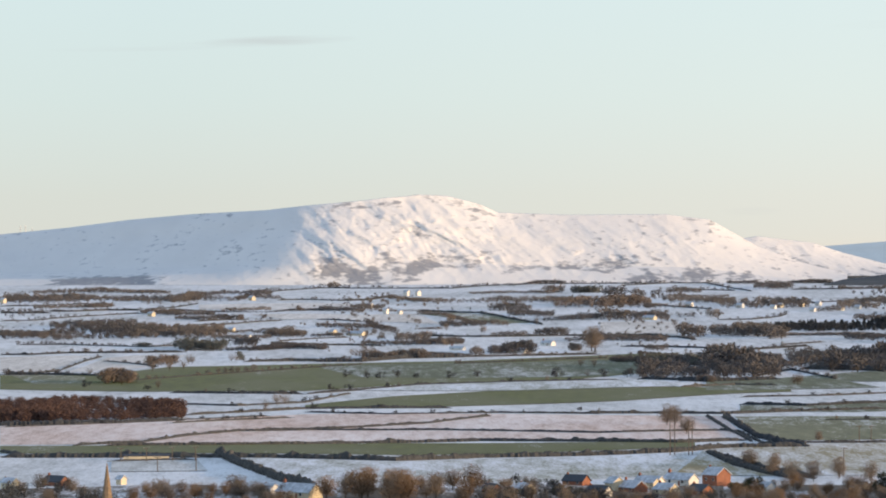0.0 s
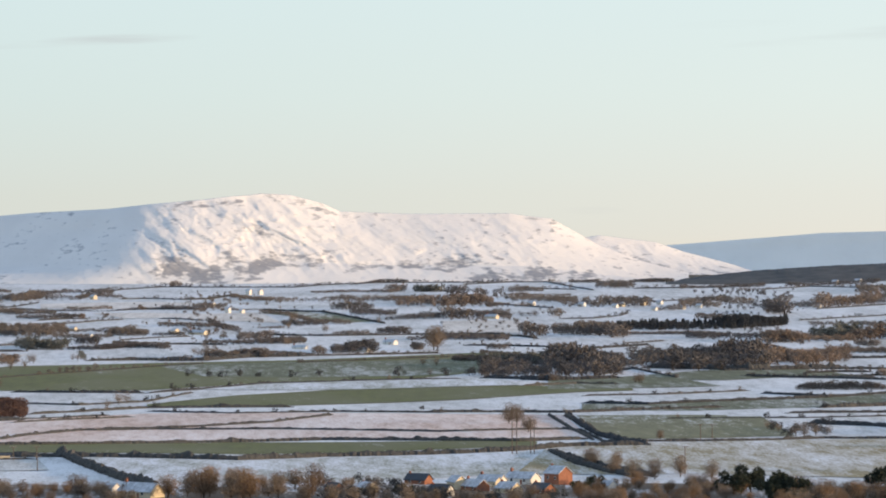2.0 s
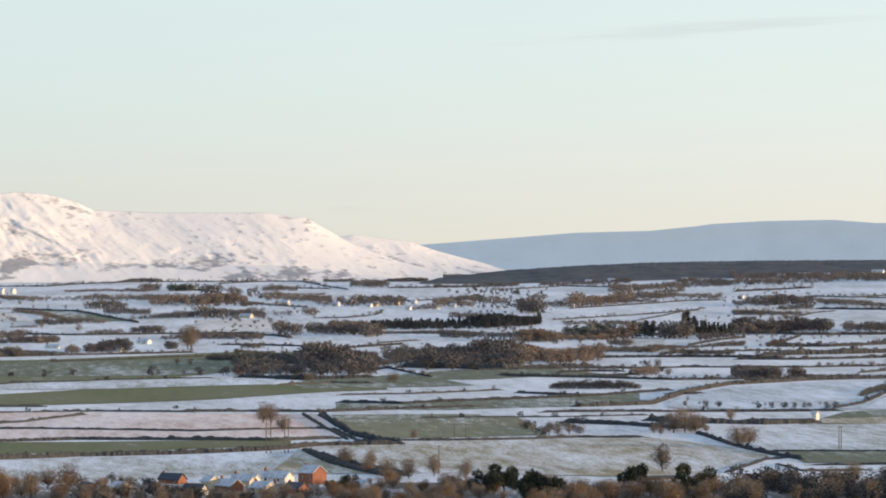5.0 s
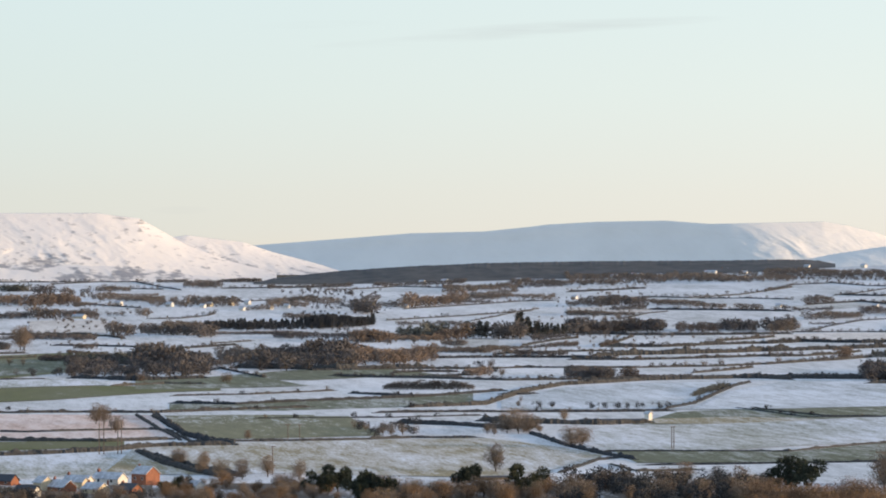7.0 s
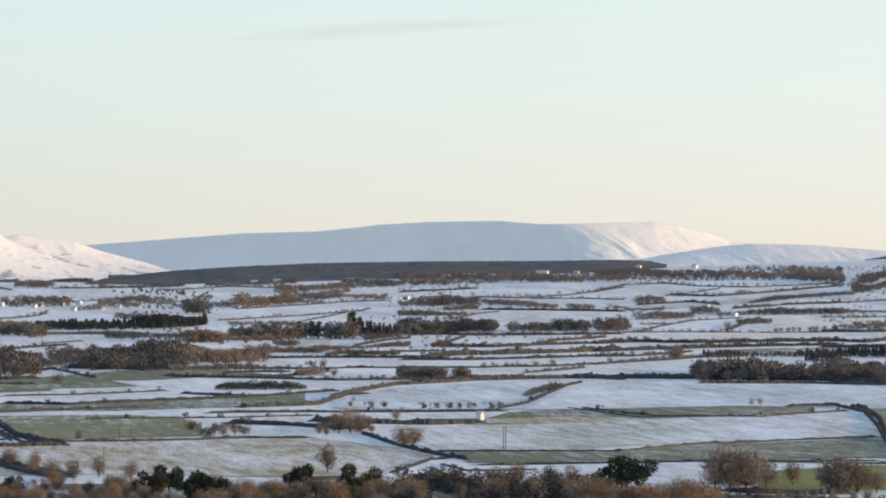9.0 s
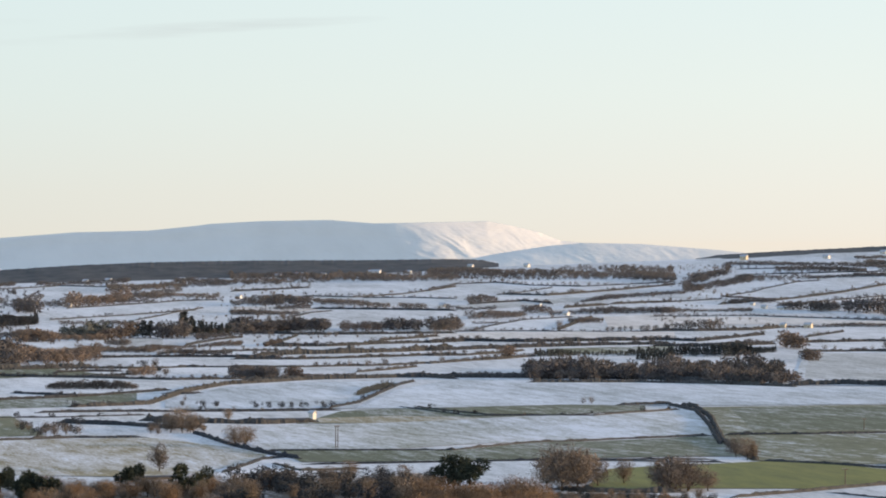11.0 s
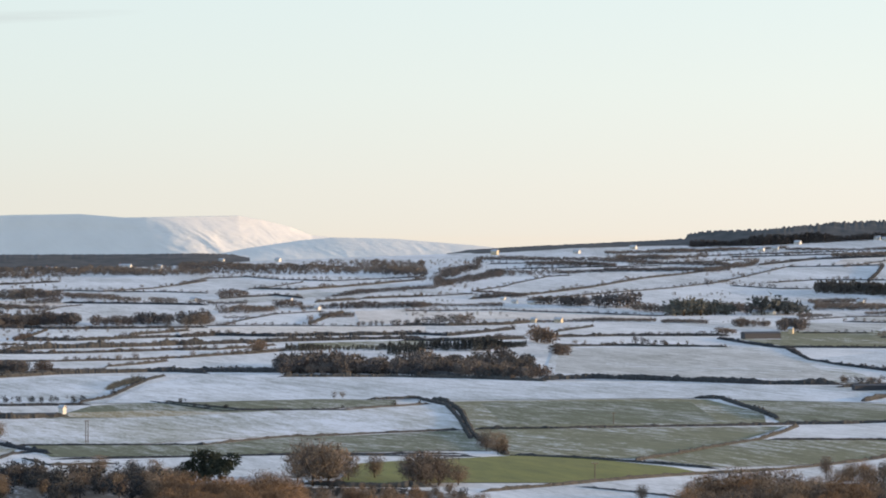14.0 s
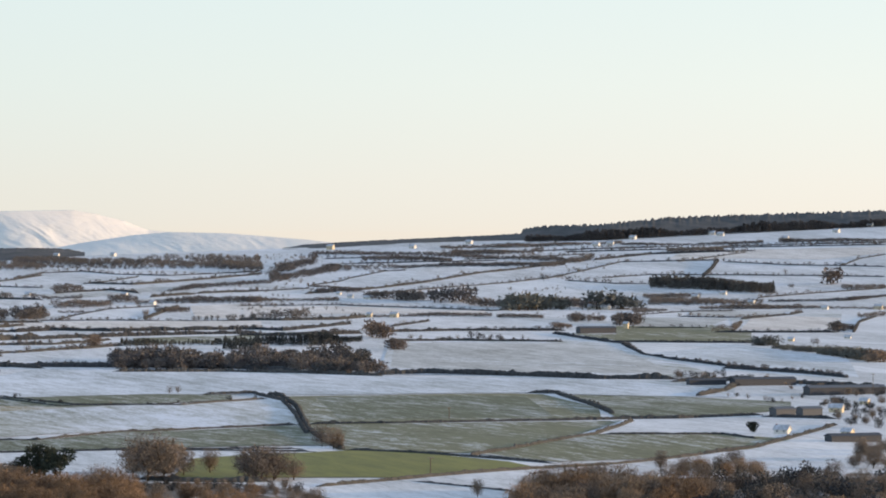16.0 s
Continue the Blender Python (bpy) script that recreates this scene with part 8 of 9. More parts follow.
wood("bare", "forest", [(1324.7, 3926.6), (1362.9, 3896.5), (1415.5, 3907.5)], [(1305.6, 3869.7), (1344.4, 3843.7), (1396.4, 3854.9)], 197, 3.7, 5.5, 1181, "tree_belt", "leafless trees along a field edge", "tree belt")
wood("bare", "forest", [(1499.8, 3777.1), (1548.7, 3748.7)], [(1488.0, 3747.4), (1536.5, 3719.1)], 153, 2.6, 3.9, 1182, "tree_belt", "leafless trees along a field edge", "tree belt")
wood("bare", "forest", [(1218.3, 3893.9), (1250.2, 3845.9), (1274.9, 3778.7)], [(1200.4, 3836.6), (1231.7, 3788.8), (1257.0, 3725.7)], 196, 3.7, 5.4, 1183, "tree_belt", "leafless trees along a field edge", "tree belt")
hedge([(1267.0, 3654.6), (1327.0, 3663.0), (1375.9, 3670.6)], 1.02)
belt("bare", "forest", [(1267.0, 3654.6), (1327.0, 3663.0), (1375.9, 3670.6)], 25, 2.4, 5.1, 1184, "scattered hedgerow trees without leaves")
wood("bare", "forest", [(560.4, 3992.9), (612.4, 4037.8), (655.4, 4091.8)], [(538.2, 3834.4), (588.4, 3879.6), (628.9, 3926.0)], 156, 4.6, 6.8, 1185, "wood", "brown leafless wood between fields", "wood")
wood("bare", "forest", [(647.3, 4076.9), (705.5, 4111.9)], [(624.0, 3930.8), (681.8, 3973.9)], 111, 4.2, 6.2, 1186, "wood", "brown leafless wood between fields", "wood")
wood("bare", "forest", [(535.7, 3669.1), (590.2, 3717.4), (618.2, 3664.2)], [(521.8, 3574.1), (573.9, 3614.7), (601.6, 3565.6)], 122, 4.8, 7.0, 1187, "tree_belt", "leafless trees along a field edge", "tree belt")
wood("bare", "forest", [(340.7, 3515.5), (372.9, 3496.2)], [(332.6, 3431.9), (364.0, 3412.6)], 36, 5.4, 8.0, 1188, "tree_belt", "leafless trees along a field edge", "tree belt")
wood("bare", "forest", [(393.3, 3046.7), (430.3, 3065.9), (449.3, 3018.7)], [(388.7, 3011.0), (425.9, 3034.3), (444.0, 2983.1)], 85, 3.6, 5.3, 1189, "tree_belt", "leafless trees along a field edge", "tree belt")
wood("bare", "forest", [(278.2, 2830.4), (305.6, 2827.5), (332.9, 2824.5)], [(274.3, 2790.5), (301.3, 2787.8), (328.2, 2784.7)], 73, 4.0, 6.0, 1190, "tree_belt", "leafless trees along a field edge", "tree belt")
wood("bare", "copse", [(325.9, 2764.9), (359.0, 2780.9), (389.7, 2776.8)], [(318.8, 2705.3), (351.3, 2721.4), (382.0, 2721.3)], 81, 6.5, 9.5, 1191, "tree_belt", "copse of brown leafless trees", "tree belt")
wood("bare", "forest", [(451.2, 2767.5), (485.0, 2826.7), (524.2, 2864.4)], [(444.7, 2728.0), (478.2, 2787.3), (517.0, 2825.1)], 120, 3.0, 4.4, 1192, "tree_belt", "leafless trees along a field edge", "tree belt")
wood("bare", "forest", [(552.6, 3220.9), (588.3, 3214.6), (605.4, 3207.4)], [(548.6, 3197.3), (584.0, 3191.0), (601.6, 3187.7)], 107, 3.0, 4.4, 1193, "tree_belt", "leafless trees along a field edge", "tree belt")
wood("bare", "forest", [(392.9, 2590.4), (428.0, 2625.3), (463.3, 2655.9)], [(388.1, 2558.7), (422.9, 2593.8), (458.5, 2628.3)], 116, 2.8, 4.1, 1194, "tree_belt", "leafless trees along a field edge", "tree belt")
wood("bare", "forest", [(-355.1, 3538.2), (-318.7, 3569.8), (-290.5, 3588.3)], [(-349.5, 3482.5), (-313.7, 3514.0), (-286.0, 3532.4)], 160, 2.8, 4.1, 1195, "tree_belt", "leafless trees along a field edge", "tree belt")
wood("bare", "forest", [(-252.2, 3406.7), (-215.2, 3345.1), (-187.1, 3338.8)], [(-247.8, 3346.8), (-211.6, 3289.2), (-184.4, 3290.8)], 138, 3.0, 4.5, 1196, "tree_belt", "leafless trees along a field edge", "tree belt")
wood("bare", "forest", [(-183.6, 3447.1), (-146.6, 3476.9)], [(-181.0, 3399.2), (-144.4, 3425.0)], 71, 3.1, 4.6, 1197, "tree_belt", "leafless trees along a field edge", "tree belt")
wood("bare", "forest", [(-168.8, 3011.3), (-138.5, 2988.8), (-110.3, 3010.0)], [(-165.6, 2955.4), (-135.9, 2932.9), (-108.2, 2954.0)], 113, 3.5, 5.1, 1198, "tree_belt", "leafless trees along a field edge", "tree belt")
wood("bare", "forest", [(-96.3, 3098.5), (-61.5, 3075.4), (-35.6, 3047.8)], [(-95.4, 3066.5), (-60.8, 3039.4), (-35.3, 3015.8)], 102, 3.2, 4.7, 1199, "tree_belt", "leafless trees along a field edge", "tree belt")
wood("bare", "forest", [(-1.9, 3104.0), (32.7, 3123.8)], [(-1.9, 3056.0), (32.3, 3079.8)], 56, 3.6, 5.3, 1200, "tree_belt", "leafless trees along a field edge", "tree belt")
wood("bare", "forest", [(-55.2, 2759.4), (-17.0, 2759.9), (13.7, 2780.0)], [(-54.5, 2723.5), (-16.8, 2723.9), (13.5, 2740.0)], 128, 3.2, 4.7, 1201, "tree_belt", "leafless trees along a field edge", "tree belt")
wood("bare", "forest", [(83.9, 2810.7), (123.7, 2829.3), (153.9, 2807.8)], [(82.7, 2770.8), (122.0, 2789.3), (151.7, 2767.8)], 128, 3.3, 4.8, 1202, "tree_belt", "leafless trees along a field edge", "tree belt")
wood("bare", "forest", [(206.3, 3762.3), (245.0, 3715.9), (261.2, 3654.7)], [(200.8, 3662.5), (238.4, 3616.2), (254.0, 3554.9)], 97, 4.3, 6.3, 1203, "tree_belt", "leafless trees along a field edge", "tree belt")
wood("bare", "forest", [(216.4, 3028.3), (252.7, 3061.6)], [(212.4, 2972.4), (248.1, 3005.8)], 54, 3.9, 5.8, 1204, "tree_belt", "leafless trees along a field edge", "tree belt")
wood("bare", "forest", [(53.5, 3335.6), (89.7, 3306.8)], [(52.4, 3271.6), (88.1, 3250.8)], 65, 3.8, 5.7, 1205, "tree_belt", "leafless trees along a field edge", "tree belt")
wood("bare", "forest", [(-411.0, 3781.7), (-361.7, 3814.9), (-311.5, 3847.4), (-253.9, 3783.5), (-231.4, 3845.0)], [(-401.9, 3698.2), (-354.5, 3739.2), (-305.0, 3767.7), (-248.8, 3707.7), (-226.6, 3765.2)], 211, 4.9, 7.2, 1206, "tree_belt", "leafless trees along a field edge", "tree belt")
wood("bare", "forest", [(-409.0, 4075.5), (-367.7, 4119.6), (-320.2, 4095.5), (-271.5, 4046.9)], [(-402.6, 4011.8), (-361.3, 4047.9), (-314.6, 4023.7), (-266.7, 3975.1)], 215, 3.7, 5.4, 1207, "tree_belt", "leafless trees along a field edge", "tree belt")
wood("bare", "forest", [(-248.8, 3952.2), (-215.0, 4038.3), (-168.1, 3988.5)], [(-244.5, 3884.3), (-211.4, 3970.4), (-165.3, 3920.5)], 109, 4.1, 6.1, 1208, "tree_belt", "leafless trees along a field edge", "tree belt")
wood("bare", "forest", [(-81.2, 3567.1), (-51.0, 3527.6)], [(-79.6, 3495.1), (-50.0, 3459.6)], 42, 4.1, 6.0, 1209, "tree_belt", "leafless trees along a field edge", "tree belt")
wood("bare", "forest", [(-33.0, 2819.8), (-9.6, 2828.0)], [(-32.7, 2791.8), (-9.5, 2800.0)], 24, 4.4, 6.5, 1210, "tree_belt", "leafless trees along a field edge", "tree belt")
wood("bare", "forest", [(25.3, 3987.9), (64.6, 4027.5), (108.6, 4002.5)], [(25.1, 3951.9), (63.9, 3983.5), (107.4, 3958.5)], 137, 3.1, 4.6, 1211, "tree_belt", "leafless trees along a field edge", "tree belt")
wood("bare", "forest", [(142.3, 3725.3), (186.5, 3783.4)], [(140.2, 3669.3), (183.5, 3723.5)], 58, 3.9, 5.7, 1212, "tree_belt", "leafless trees along a field edge", "tree belt")
wood("bare", "forest", [(221.0, 4029.9), (255.6, 4047.9)], [(217.3, 3962.0), (251.4, 3980.1)], 43, 4.2, 6.1, 1213, "tree_belt", "leafless trees along a field edge", "tree belt")
wood("bare", "forest", [(401.3, 4140.6), (445.0, 4172.3), (495.8, 4206.9)], [(395.1, 4076.9), (437.4, 4100.7), (487.8, 4139.4)], 134, 3.8, 5.6, 1214, "tree_belt", "leafless trees along a field edge", "tree belt")
wood("bare", "forest", [(516.6, 4184.2), (566.1, 4202.0), (616.6, 4223.2)], [(508.3, 4116.7), (557.5, 4138.6), (607.9, 4163.9)], 143, 3.8, 5.7, 1215, "tree_belt", "leafless trees along a field edge", "tree belt")
wood("bare", "forest", [(658.4, 4184.5), (708.1, 4196.7)], [(649.1, 4125.3), (698.7, 4141.5)], 71, 3.8, 5.7, 1216, "tree_belt", "leafless trees along a field edge", "tree belt")
wood("bare", "forest", [(325.5, 3219.6), (358.3, 3192.0)], [(319.4, 3159.9), (351.6, 3132.3)], 41, 5.0, 7.3, 1217, "tree_belt", "leafless trees along a field edge", "tree belt")
wood("bare", "forest", [(606.3, 3313.0), (637.6, 3327.5)], [(597.7, 3265.8), (628.5, 3280.3)], 42, 3.9, 5.8, 1218, "tree_belt", "leafless trees along a field edge", "tree belt")
wood("bare", "forest", [(746.1, 3255.6), (779.4, 3256.0)], [(739.0, 3224.4), (772.9, 3228.8)], 51, 3.5, 5.1, 1219, "tree_belt", "leafless trees along a field edge", "tree belt")
wood("bare", "forest", [(779.6, 3016.9), (807.5, 3022.0)], [(770.6, 2982.0), (798.3, 2987.2)], 43, 3.2, 4.8, 1220, "tree_belt", "leafless trees along a field edge", "tree belt")
wood("bare", "forest", [(974.2, 3482.3), (1006.4, 3485.6)], [(962.4, 3439.9), (994.2, 3443.3)], 51, 3.8, 5.5, 1221, "tree_belt", "leafless trees along a field edge", "tree belt")
wood("bare", "forest", [(990.8, 3294.2), (1029.7, 3290.7)], [(979.3, 3255.9), (1018.9, 3256.3)], 68, 3.6, 5.3, 1222, "tree_belt", "leafless trees along a field edge", "tree belt")
wood("bare", "forest", [(1214.1, 3107.2), (1262.9, 3105.0)], [(1205.4, 3084.9), (1252.4, 3079.0)], 71, 3.9, 5.8, 1223, "tree_belt", "leafless trees along a field edge", "tree belt")
wood("bare", "forest", [(1260.5, 2980.4), (1298.0, 2977.4)], [(1246.5, 2947.3), (1285.2, 2948.0)], 58, 3.4, 5.0, 1224, "tree_belt", "leafless trees along a field edge", "tree belt")
wood("bare", "forest", [(1134.7, 2927.8), (1167.8, 2940.6)], [(1123.2, 2898.0), (1154.5, 2907.1)], 43, 3.3, 4.8, 1225, "tree_belt", "leafless trees along a field edge", "tree belt")
hedge([(302.5, 1194.3), (312.6, 1179.3), (327.3, 1175.3), (339.8, 1175.9)], 1.32)
belt("bare", "forest", [(302.5, 1194.3), (312.6, 1179.3), (327.3, 1175.3), (339.8, 1175.9)], 21, 1.3, 2.1, 1226, "scattered hedgerow trees without leaves")
wood("bare", "copse", [(311.6, 1233.2), (324.6, 1229.9)], [(308.6, 1221.6), (321.5, 1218.3)], 6, 9.3, 13.6, 1227, "tree_belt", "copse of brown leafless trees", "tree belt")
wood("bare", "copse", [(338.0, 1197.2), (347.0, 1194.6)], [(334.8, 1185.6), (344.8, 1186.9)], 5, 7.8, 11.4, 1228, "tree_belt", "copse of brown leafless trees", "tree belt")
wood("bare", "forest", [(-445.5, 4099.9), (-269.9, 4023.0), (-94.2, 4138.9)], [(-313.0, 2879.0), (-183.0, 2725.9), (-60.7, 2663.3)], 150, 1.7, 4.3, 1229, "scattered_trees", "small leafless trees and thorn bushes scattered over farmland", "trees")
wood("bare", "forest", [(-102.3, 4006.7), (65.7, 4095.5), (231.8, 4225.6)], [(-65.8, 2571.2), (41.4, 2587.7), (144.0, 2628.1)], 200, 1.8, 4.5, 1230, "scattered_trees", "small leafless trees and thorn bushes scattered over farmland", "trees")
wood("bare", "forest", [(189.6, 4075.6), (326.7, 4167.2), (447.0, 4115.8)], [(117.2, 2521.3), (198.4, 2532.2), (274.1, 2525.2)], 170, 1.9, 4.8, 1231, "scattered_trees", "small leafless trees and thorn bushes scattered over farmland", "trees")
wood("bare", "forest", [(440.9, 4080.2), (592.3, 4057.0), (733.5, 3976.9)], [(294.8, 2728.1), (379.7, 2600.4), (486.8, 2639.5)], 190, 2.0, 4.9, 1232, "scattered_trees", "small leafless trees and thorn bushes scattered over farmland", "trees")
wood("bare", "forest", [(708.9, 4131.6), (878.3, 3906.5), (1090.4, 3811.1)], [(422.8, 2464.0), (572.9, 2548.4), (773.6, 2703.5)], 250, 1.7, 4.2, 1233, "scattered_trees", "small leafless trees and thorn bushes scattered over farmland", "trees")
wood("bare", "forest", [(1176.0, 4094.5), (1269.0, 3940.7), (1444.0, 3918.4)], [(833.8, 2902.6), (929.5, 2886.0), (1033.4, 2803.6)], 150, 1.6, 4.1, 1234, "scattered_trees", "small leafless trees and thorn bushes scattered over farmland", "trees")
wood("bare", "forest", [(1427.8, 3941.4), (1566.5, 3836.5), (1709.3, 3713.5)], [(1017.9, 2809.3), (1093.4, 2677.3), (1196.0, 2597.9)], 150, 1.6, 4.0, 1235, "scattered_trees", "small leafless trees and thorn bushes scattered over farmland", "trees")
# ---- single trees ----
tree("bush", -53.6, 2241.3, 4.3)
tree("bush", -41.5, 2224.9, 4.3)
tree("bush", -34.7, 2224.6, 4.3)
tree("bush", -24.7, 2239.2, 4.7)
tree("bush", -15.3, 2222.4, 3.7)
tree("bush", 3.2, 2219.2, 4.3)
tree("bush", 18.7, 2231.1, 4.3)
tree("bush", 61.7, 2223.8, 6.2)
tree("bush", 87.9, 2222.4, 5.5)
tree("bush", 100.2, 2222.4, 6.2)
tree("bush", -186.1, 2116.0, 4.1)
tree("bush", -149.7, 2066.3, 3.4)
tree("bush", -57.3, 2069.3, 3.4)
tree("bush", -47.0, 2057.7, 4.0)
tree("bush", 61.4, 1845.3, 2.6)
tree("bush", 21.4, 1813.2, 2.0)
tree("bush", -32.7, 1818.0, 1.5)
tree("small", -165.4, 2318.7, 7.1)
tree("small", -156.9, 2336.2, 7.1)
tree("small", -149.9, 2354.2, 5.9)
tree("small", -196.8, 2273.2, 4.4)
tree("small", -177.7, 2156.3, 6.6)
tree("small", -169.0, 2140.7, 7.1)
tree("small", -146.4, 2093.2, 5.2)
tree("small", -78.1, 1911.9, 6.9)
tree("small", -74.5, 1922.1, 6.4)
tree("small", -82.0, 1880.4, 4.7)
tree("small", 78.6, 2222.6, 4.9)
tree("bare", 92.0, 1680.9, 8.9)
tree("bare", 95.6, 1681.8, 8.4)
tree("bare", 95.3, 1600.0, 7.6)
tree("bare", 104.7, 1406.7, 5.5)
tree("bare", 112.2, 1379.4, 5.8)
tree("bare", 105.1, 1393.3, 5.8)
tree("bare", 108.6, 1345.9, 6.0)
tree("bare", 112.0, 1316.1, 7.3)
tree("bare", 119.2, 1314.2, 7.3)
tree("bare", 128.5, 1325.6, 7.4)
tree("bare", 136.8, 1308.8, 6.6)
tree("bare", 257.1, 1613.2, 10.4, 1.3)
tree("bare", 250.2, 1598.4, 8.5, 1.3)
tree("bare", 258.4, 1592.9, 8.5, 1.2)
tree("bare", 205.6, 1337.5, 9.8)
tree("bare", 292.7, 1713.9, 5.3)
tree("bare", 257.7, 1490.0, 8.8, 1.2)
tree("bare", 262.4, 1496.1, 8.0, 1.2)
tree("bare", 142.3, 1546.1, 4.3)
tree("small", 194.3, 1639.7, 4.6)
tree("small", 195.9, 1614.8, 4.5)
tree("small", 198.6, 1582.0, 6.2)
tree("small", 200.2, 1568.7, 6.6)
tree("small", 206.3, 1581.3, 5.3)
tree("small", 212.9, 1589.4, 4.4)
tree("small", 301.5, 1883.0, 3.2)
tree("small", 293.4, 1840.4, 3.1)
tree("small", 480.1, 1831.8, 4.2)
tree("small", 484.0, 1831.4, 4.2)
tree("bush", 322.7, 1813.8, 3.8)
tree("bush", 328.2, 1812.4, 3.6)
tree("bush", 333.9, 1810.9, 3.8)
tree("bush", 338.1, 1809.8, 3.3)
tree("bush", 343.7, 1808.2, 3.6)
tree("bush", 352.3, 1805.6, 3.8)
tree("bush", 300.6, 1828.6, 3.6)
tree("bush", 306.9, 1827.5, 3.6)
tree("bush", 293.4, 1840.4, 2.6)
tree("bush", 357.9, 1814.3, 3.1)
tree("bush", 242.6, 1830.7, 3.6)
tree("bush", 345.4, 2311.2, 5.2)
tree("bush", 345.9, 2250.0, 3.8)
tree("bare", 479.6, 1212.0, 7.2)
tree("bare", 511.2, 1227.0, 7.4)
tree("bare", 413.0, 1365.5, 8.3)
tree("bare", 409.0, 1338.9, 8.5)
tree("bare", 411.0, 1338.8, 5.8)
tree("bare", 381.3, 1106.6, 5.5)
tree("bush", 647.6, 2069.1, 12.0)
tree("dark", 276.8, 1211.1, 10.3, 1.2)
tree("dark", 283.8, 1219.9, 8.7, 1.1)
tree("dark", 275.0, 1222.5, 6.9, 1.1)
tree("dark", 604.5, 1431.7, 4.7)
tree("bare", 303.8, 1184.1, 14.9, 1.25)
tree("bare", 308.5, 1183.3, 13.6, 1.2)
tree("bare", 303.5, 1201.5, 9.3, 1.2)
tree("bare", 321.2, 1208.2, 9.0, 1.2)
tree("bare", 331.7, 1215.8, 8.0, 1.1)
tree("bare", 336.0, 1178.2, 10.9, 1.3)
tree("bare", 342.2, 1181.5, 11.2, 1.3)
tree("bare", 337.4, 1192.6, 7.9, 1.3)
tree("bare", 348.0, 1180.1, 6.8, 1.3)
grove("bush bare", [(250.4, 1644.1), (273.4, 1656.4)], [(237.9, 1576.3), (261.3, 1582.8)], 14, 2.7, 5.3, 301)
grove("bush", [(199, 1679.6), (224.5, 1675.8)], [(186, 1569.4), (211.6, 1563.2)], 14, 2.2, 4.4, 302)
grove("bare russet", [(-32.5, 1266.9), (-4.4, 1260), (9.5, 1250.4)], [(-37.4, 1198.8), (-4.2, 1183.7), (10.6, 1182.3)], 18, 4.9, 9.2, 307)
tree("russet", -12.5, 1196.2, 10.3)
tree("russet", -10.8, 1191.4, 9.9)
tree("russet", -24.1, 1197.4, 11.0)
tree("dark", 33.8, 1222.2, 4.4)
tree("dark", 37.7, 1212.0, 4.0)
tree("dark", 20.1, 1209.8, 3.7)
tree("dark", 95.1, 1259.5, 5.3)
tree("dark", 89.8, 1247.5, 4.5)
grove("bare bush", [(10.8, 1209.4), (35.7, 1200.9), (77.5, 1203.6)], [(10.4, 1157.9), (34.4, 1155.3), (82.6, 1158)], 34, 3.8, 6.4, 308)
grove("bare bush", [(11.5, 1278.7), (23.9, 1281.8), (36.1, 1273.6)], [(11.3, 1256), (23.5, 1258.4), (35.6, 1256)], 10, 2.4, 3.8, 309)
grove("russet bare", [(-96.5, 1253.7), (-67.1, 1256.5), (-45.3, 1232.8)], [(-90.2, 1172.4), (-62.8, 1176.1), (-43.2, 1176.1)], 24, 3.9, 5.9, 310)
grove("bare bush", [(-141.2, 1265.6), (-123.8, 1266.5), (-104.6, 1247.5)], [(-129.9, 1164), (-110.9, 1167.7), (-94, 1159)], 16, 3.9, 5.8, 311)
grove("bare russet", [(91.2, 1279.1), (118.5, 1286.2), (138.4, 1276.4)], [(82.6, 1158), (106.9, 1160.3), (125.8, 1159.5)], 34, 3.4, 6.2, 312)
grove("bare russet", [(92.8, 1276.8), (116.2, 1281.6), (143.5, 1255)], [(85.2, 1171.6), (107.9, 1154.2), (131.4, 1149.3)], 26, 3.0, 5.6, 313)
tree("dark", 181.1, 1241.0, 9.0)
tree("dark", 189.8, 1190.8, 10.0)
tree("dark", 146.7, 1181.6, 9.9)
tree("dark", 144.3, 1182.8, 9.6)
tree("dark", 143.5, 1189.3, 8.3)
tree("dark", 142.2, 1244.0, 8.3)
tree("dark", 139.7, 1245.1, 8.7)
tree("dark", 136.0, 1235.0, 7.6)
grove("russet bare", [(150, 1222.1), (176.1, 1212.1), (205, 1200.2)], [(135.3, 1128.5), (161.7, 1113.4), (190.3, 1114)], 60, 4.0, 7.0, 314)
grove("bare bush", [(209.3, 1225.2), (247.8, 1242.1), (270.1, 1221.5)], [(190.3, 1114), (220, 1103.1), (244.2, 1096.8)], 70, 4.7, 8.4, 315)
grove("russet", [(244.7, 1119.6), (265.8, 1134.1), (277.4, 1101.2)], [(227.1, 1039.4), (240.6, 1026.3), (258.6, 1020.5)], 50, 7.0, 10.5, 316)
grove("bush bare", [(296, 1168.4), (322.9, 1165.9), (341.1, 1144.9)], [(282.3, 1114.3), (308.7, 1114.6), (332.1, 1114.6)], 26, 1.9, 3.8, 317)
grove("bare russet", [(277.9, 1096.9), (302.5, 1092.2), (325.5, 1081.6)], [(260.6, 1028.5), (283.3, 1022.9), (306.7, 1019.1)], 26, 4.4, 7.4, 318)
grove("bare russet", [(393, 1103.3), (421.1, 1113.4), (456.7, 1117.8)], [(360.9, 1012.9), (381.2, 1007.8), (407.5, 997.3)], 56, 6.6, 11.0, 319)
grove("bare russet", [(480.3, 1204), (502.4, 1206), (507.6, 1195)], [(466.1, 1168.5), (488.1, 1171.6), (498, 1172.4)], 14, 5.3, 7.0, 320)
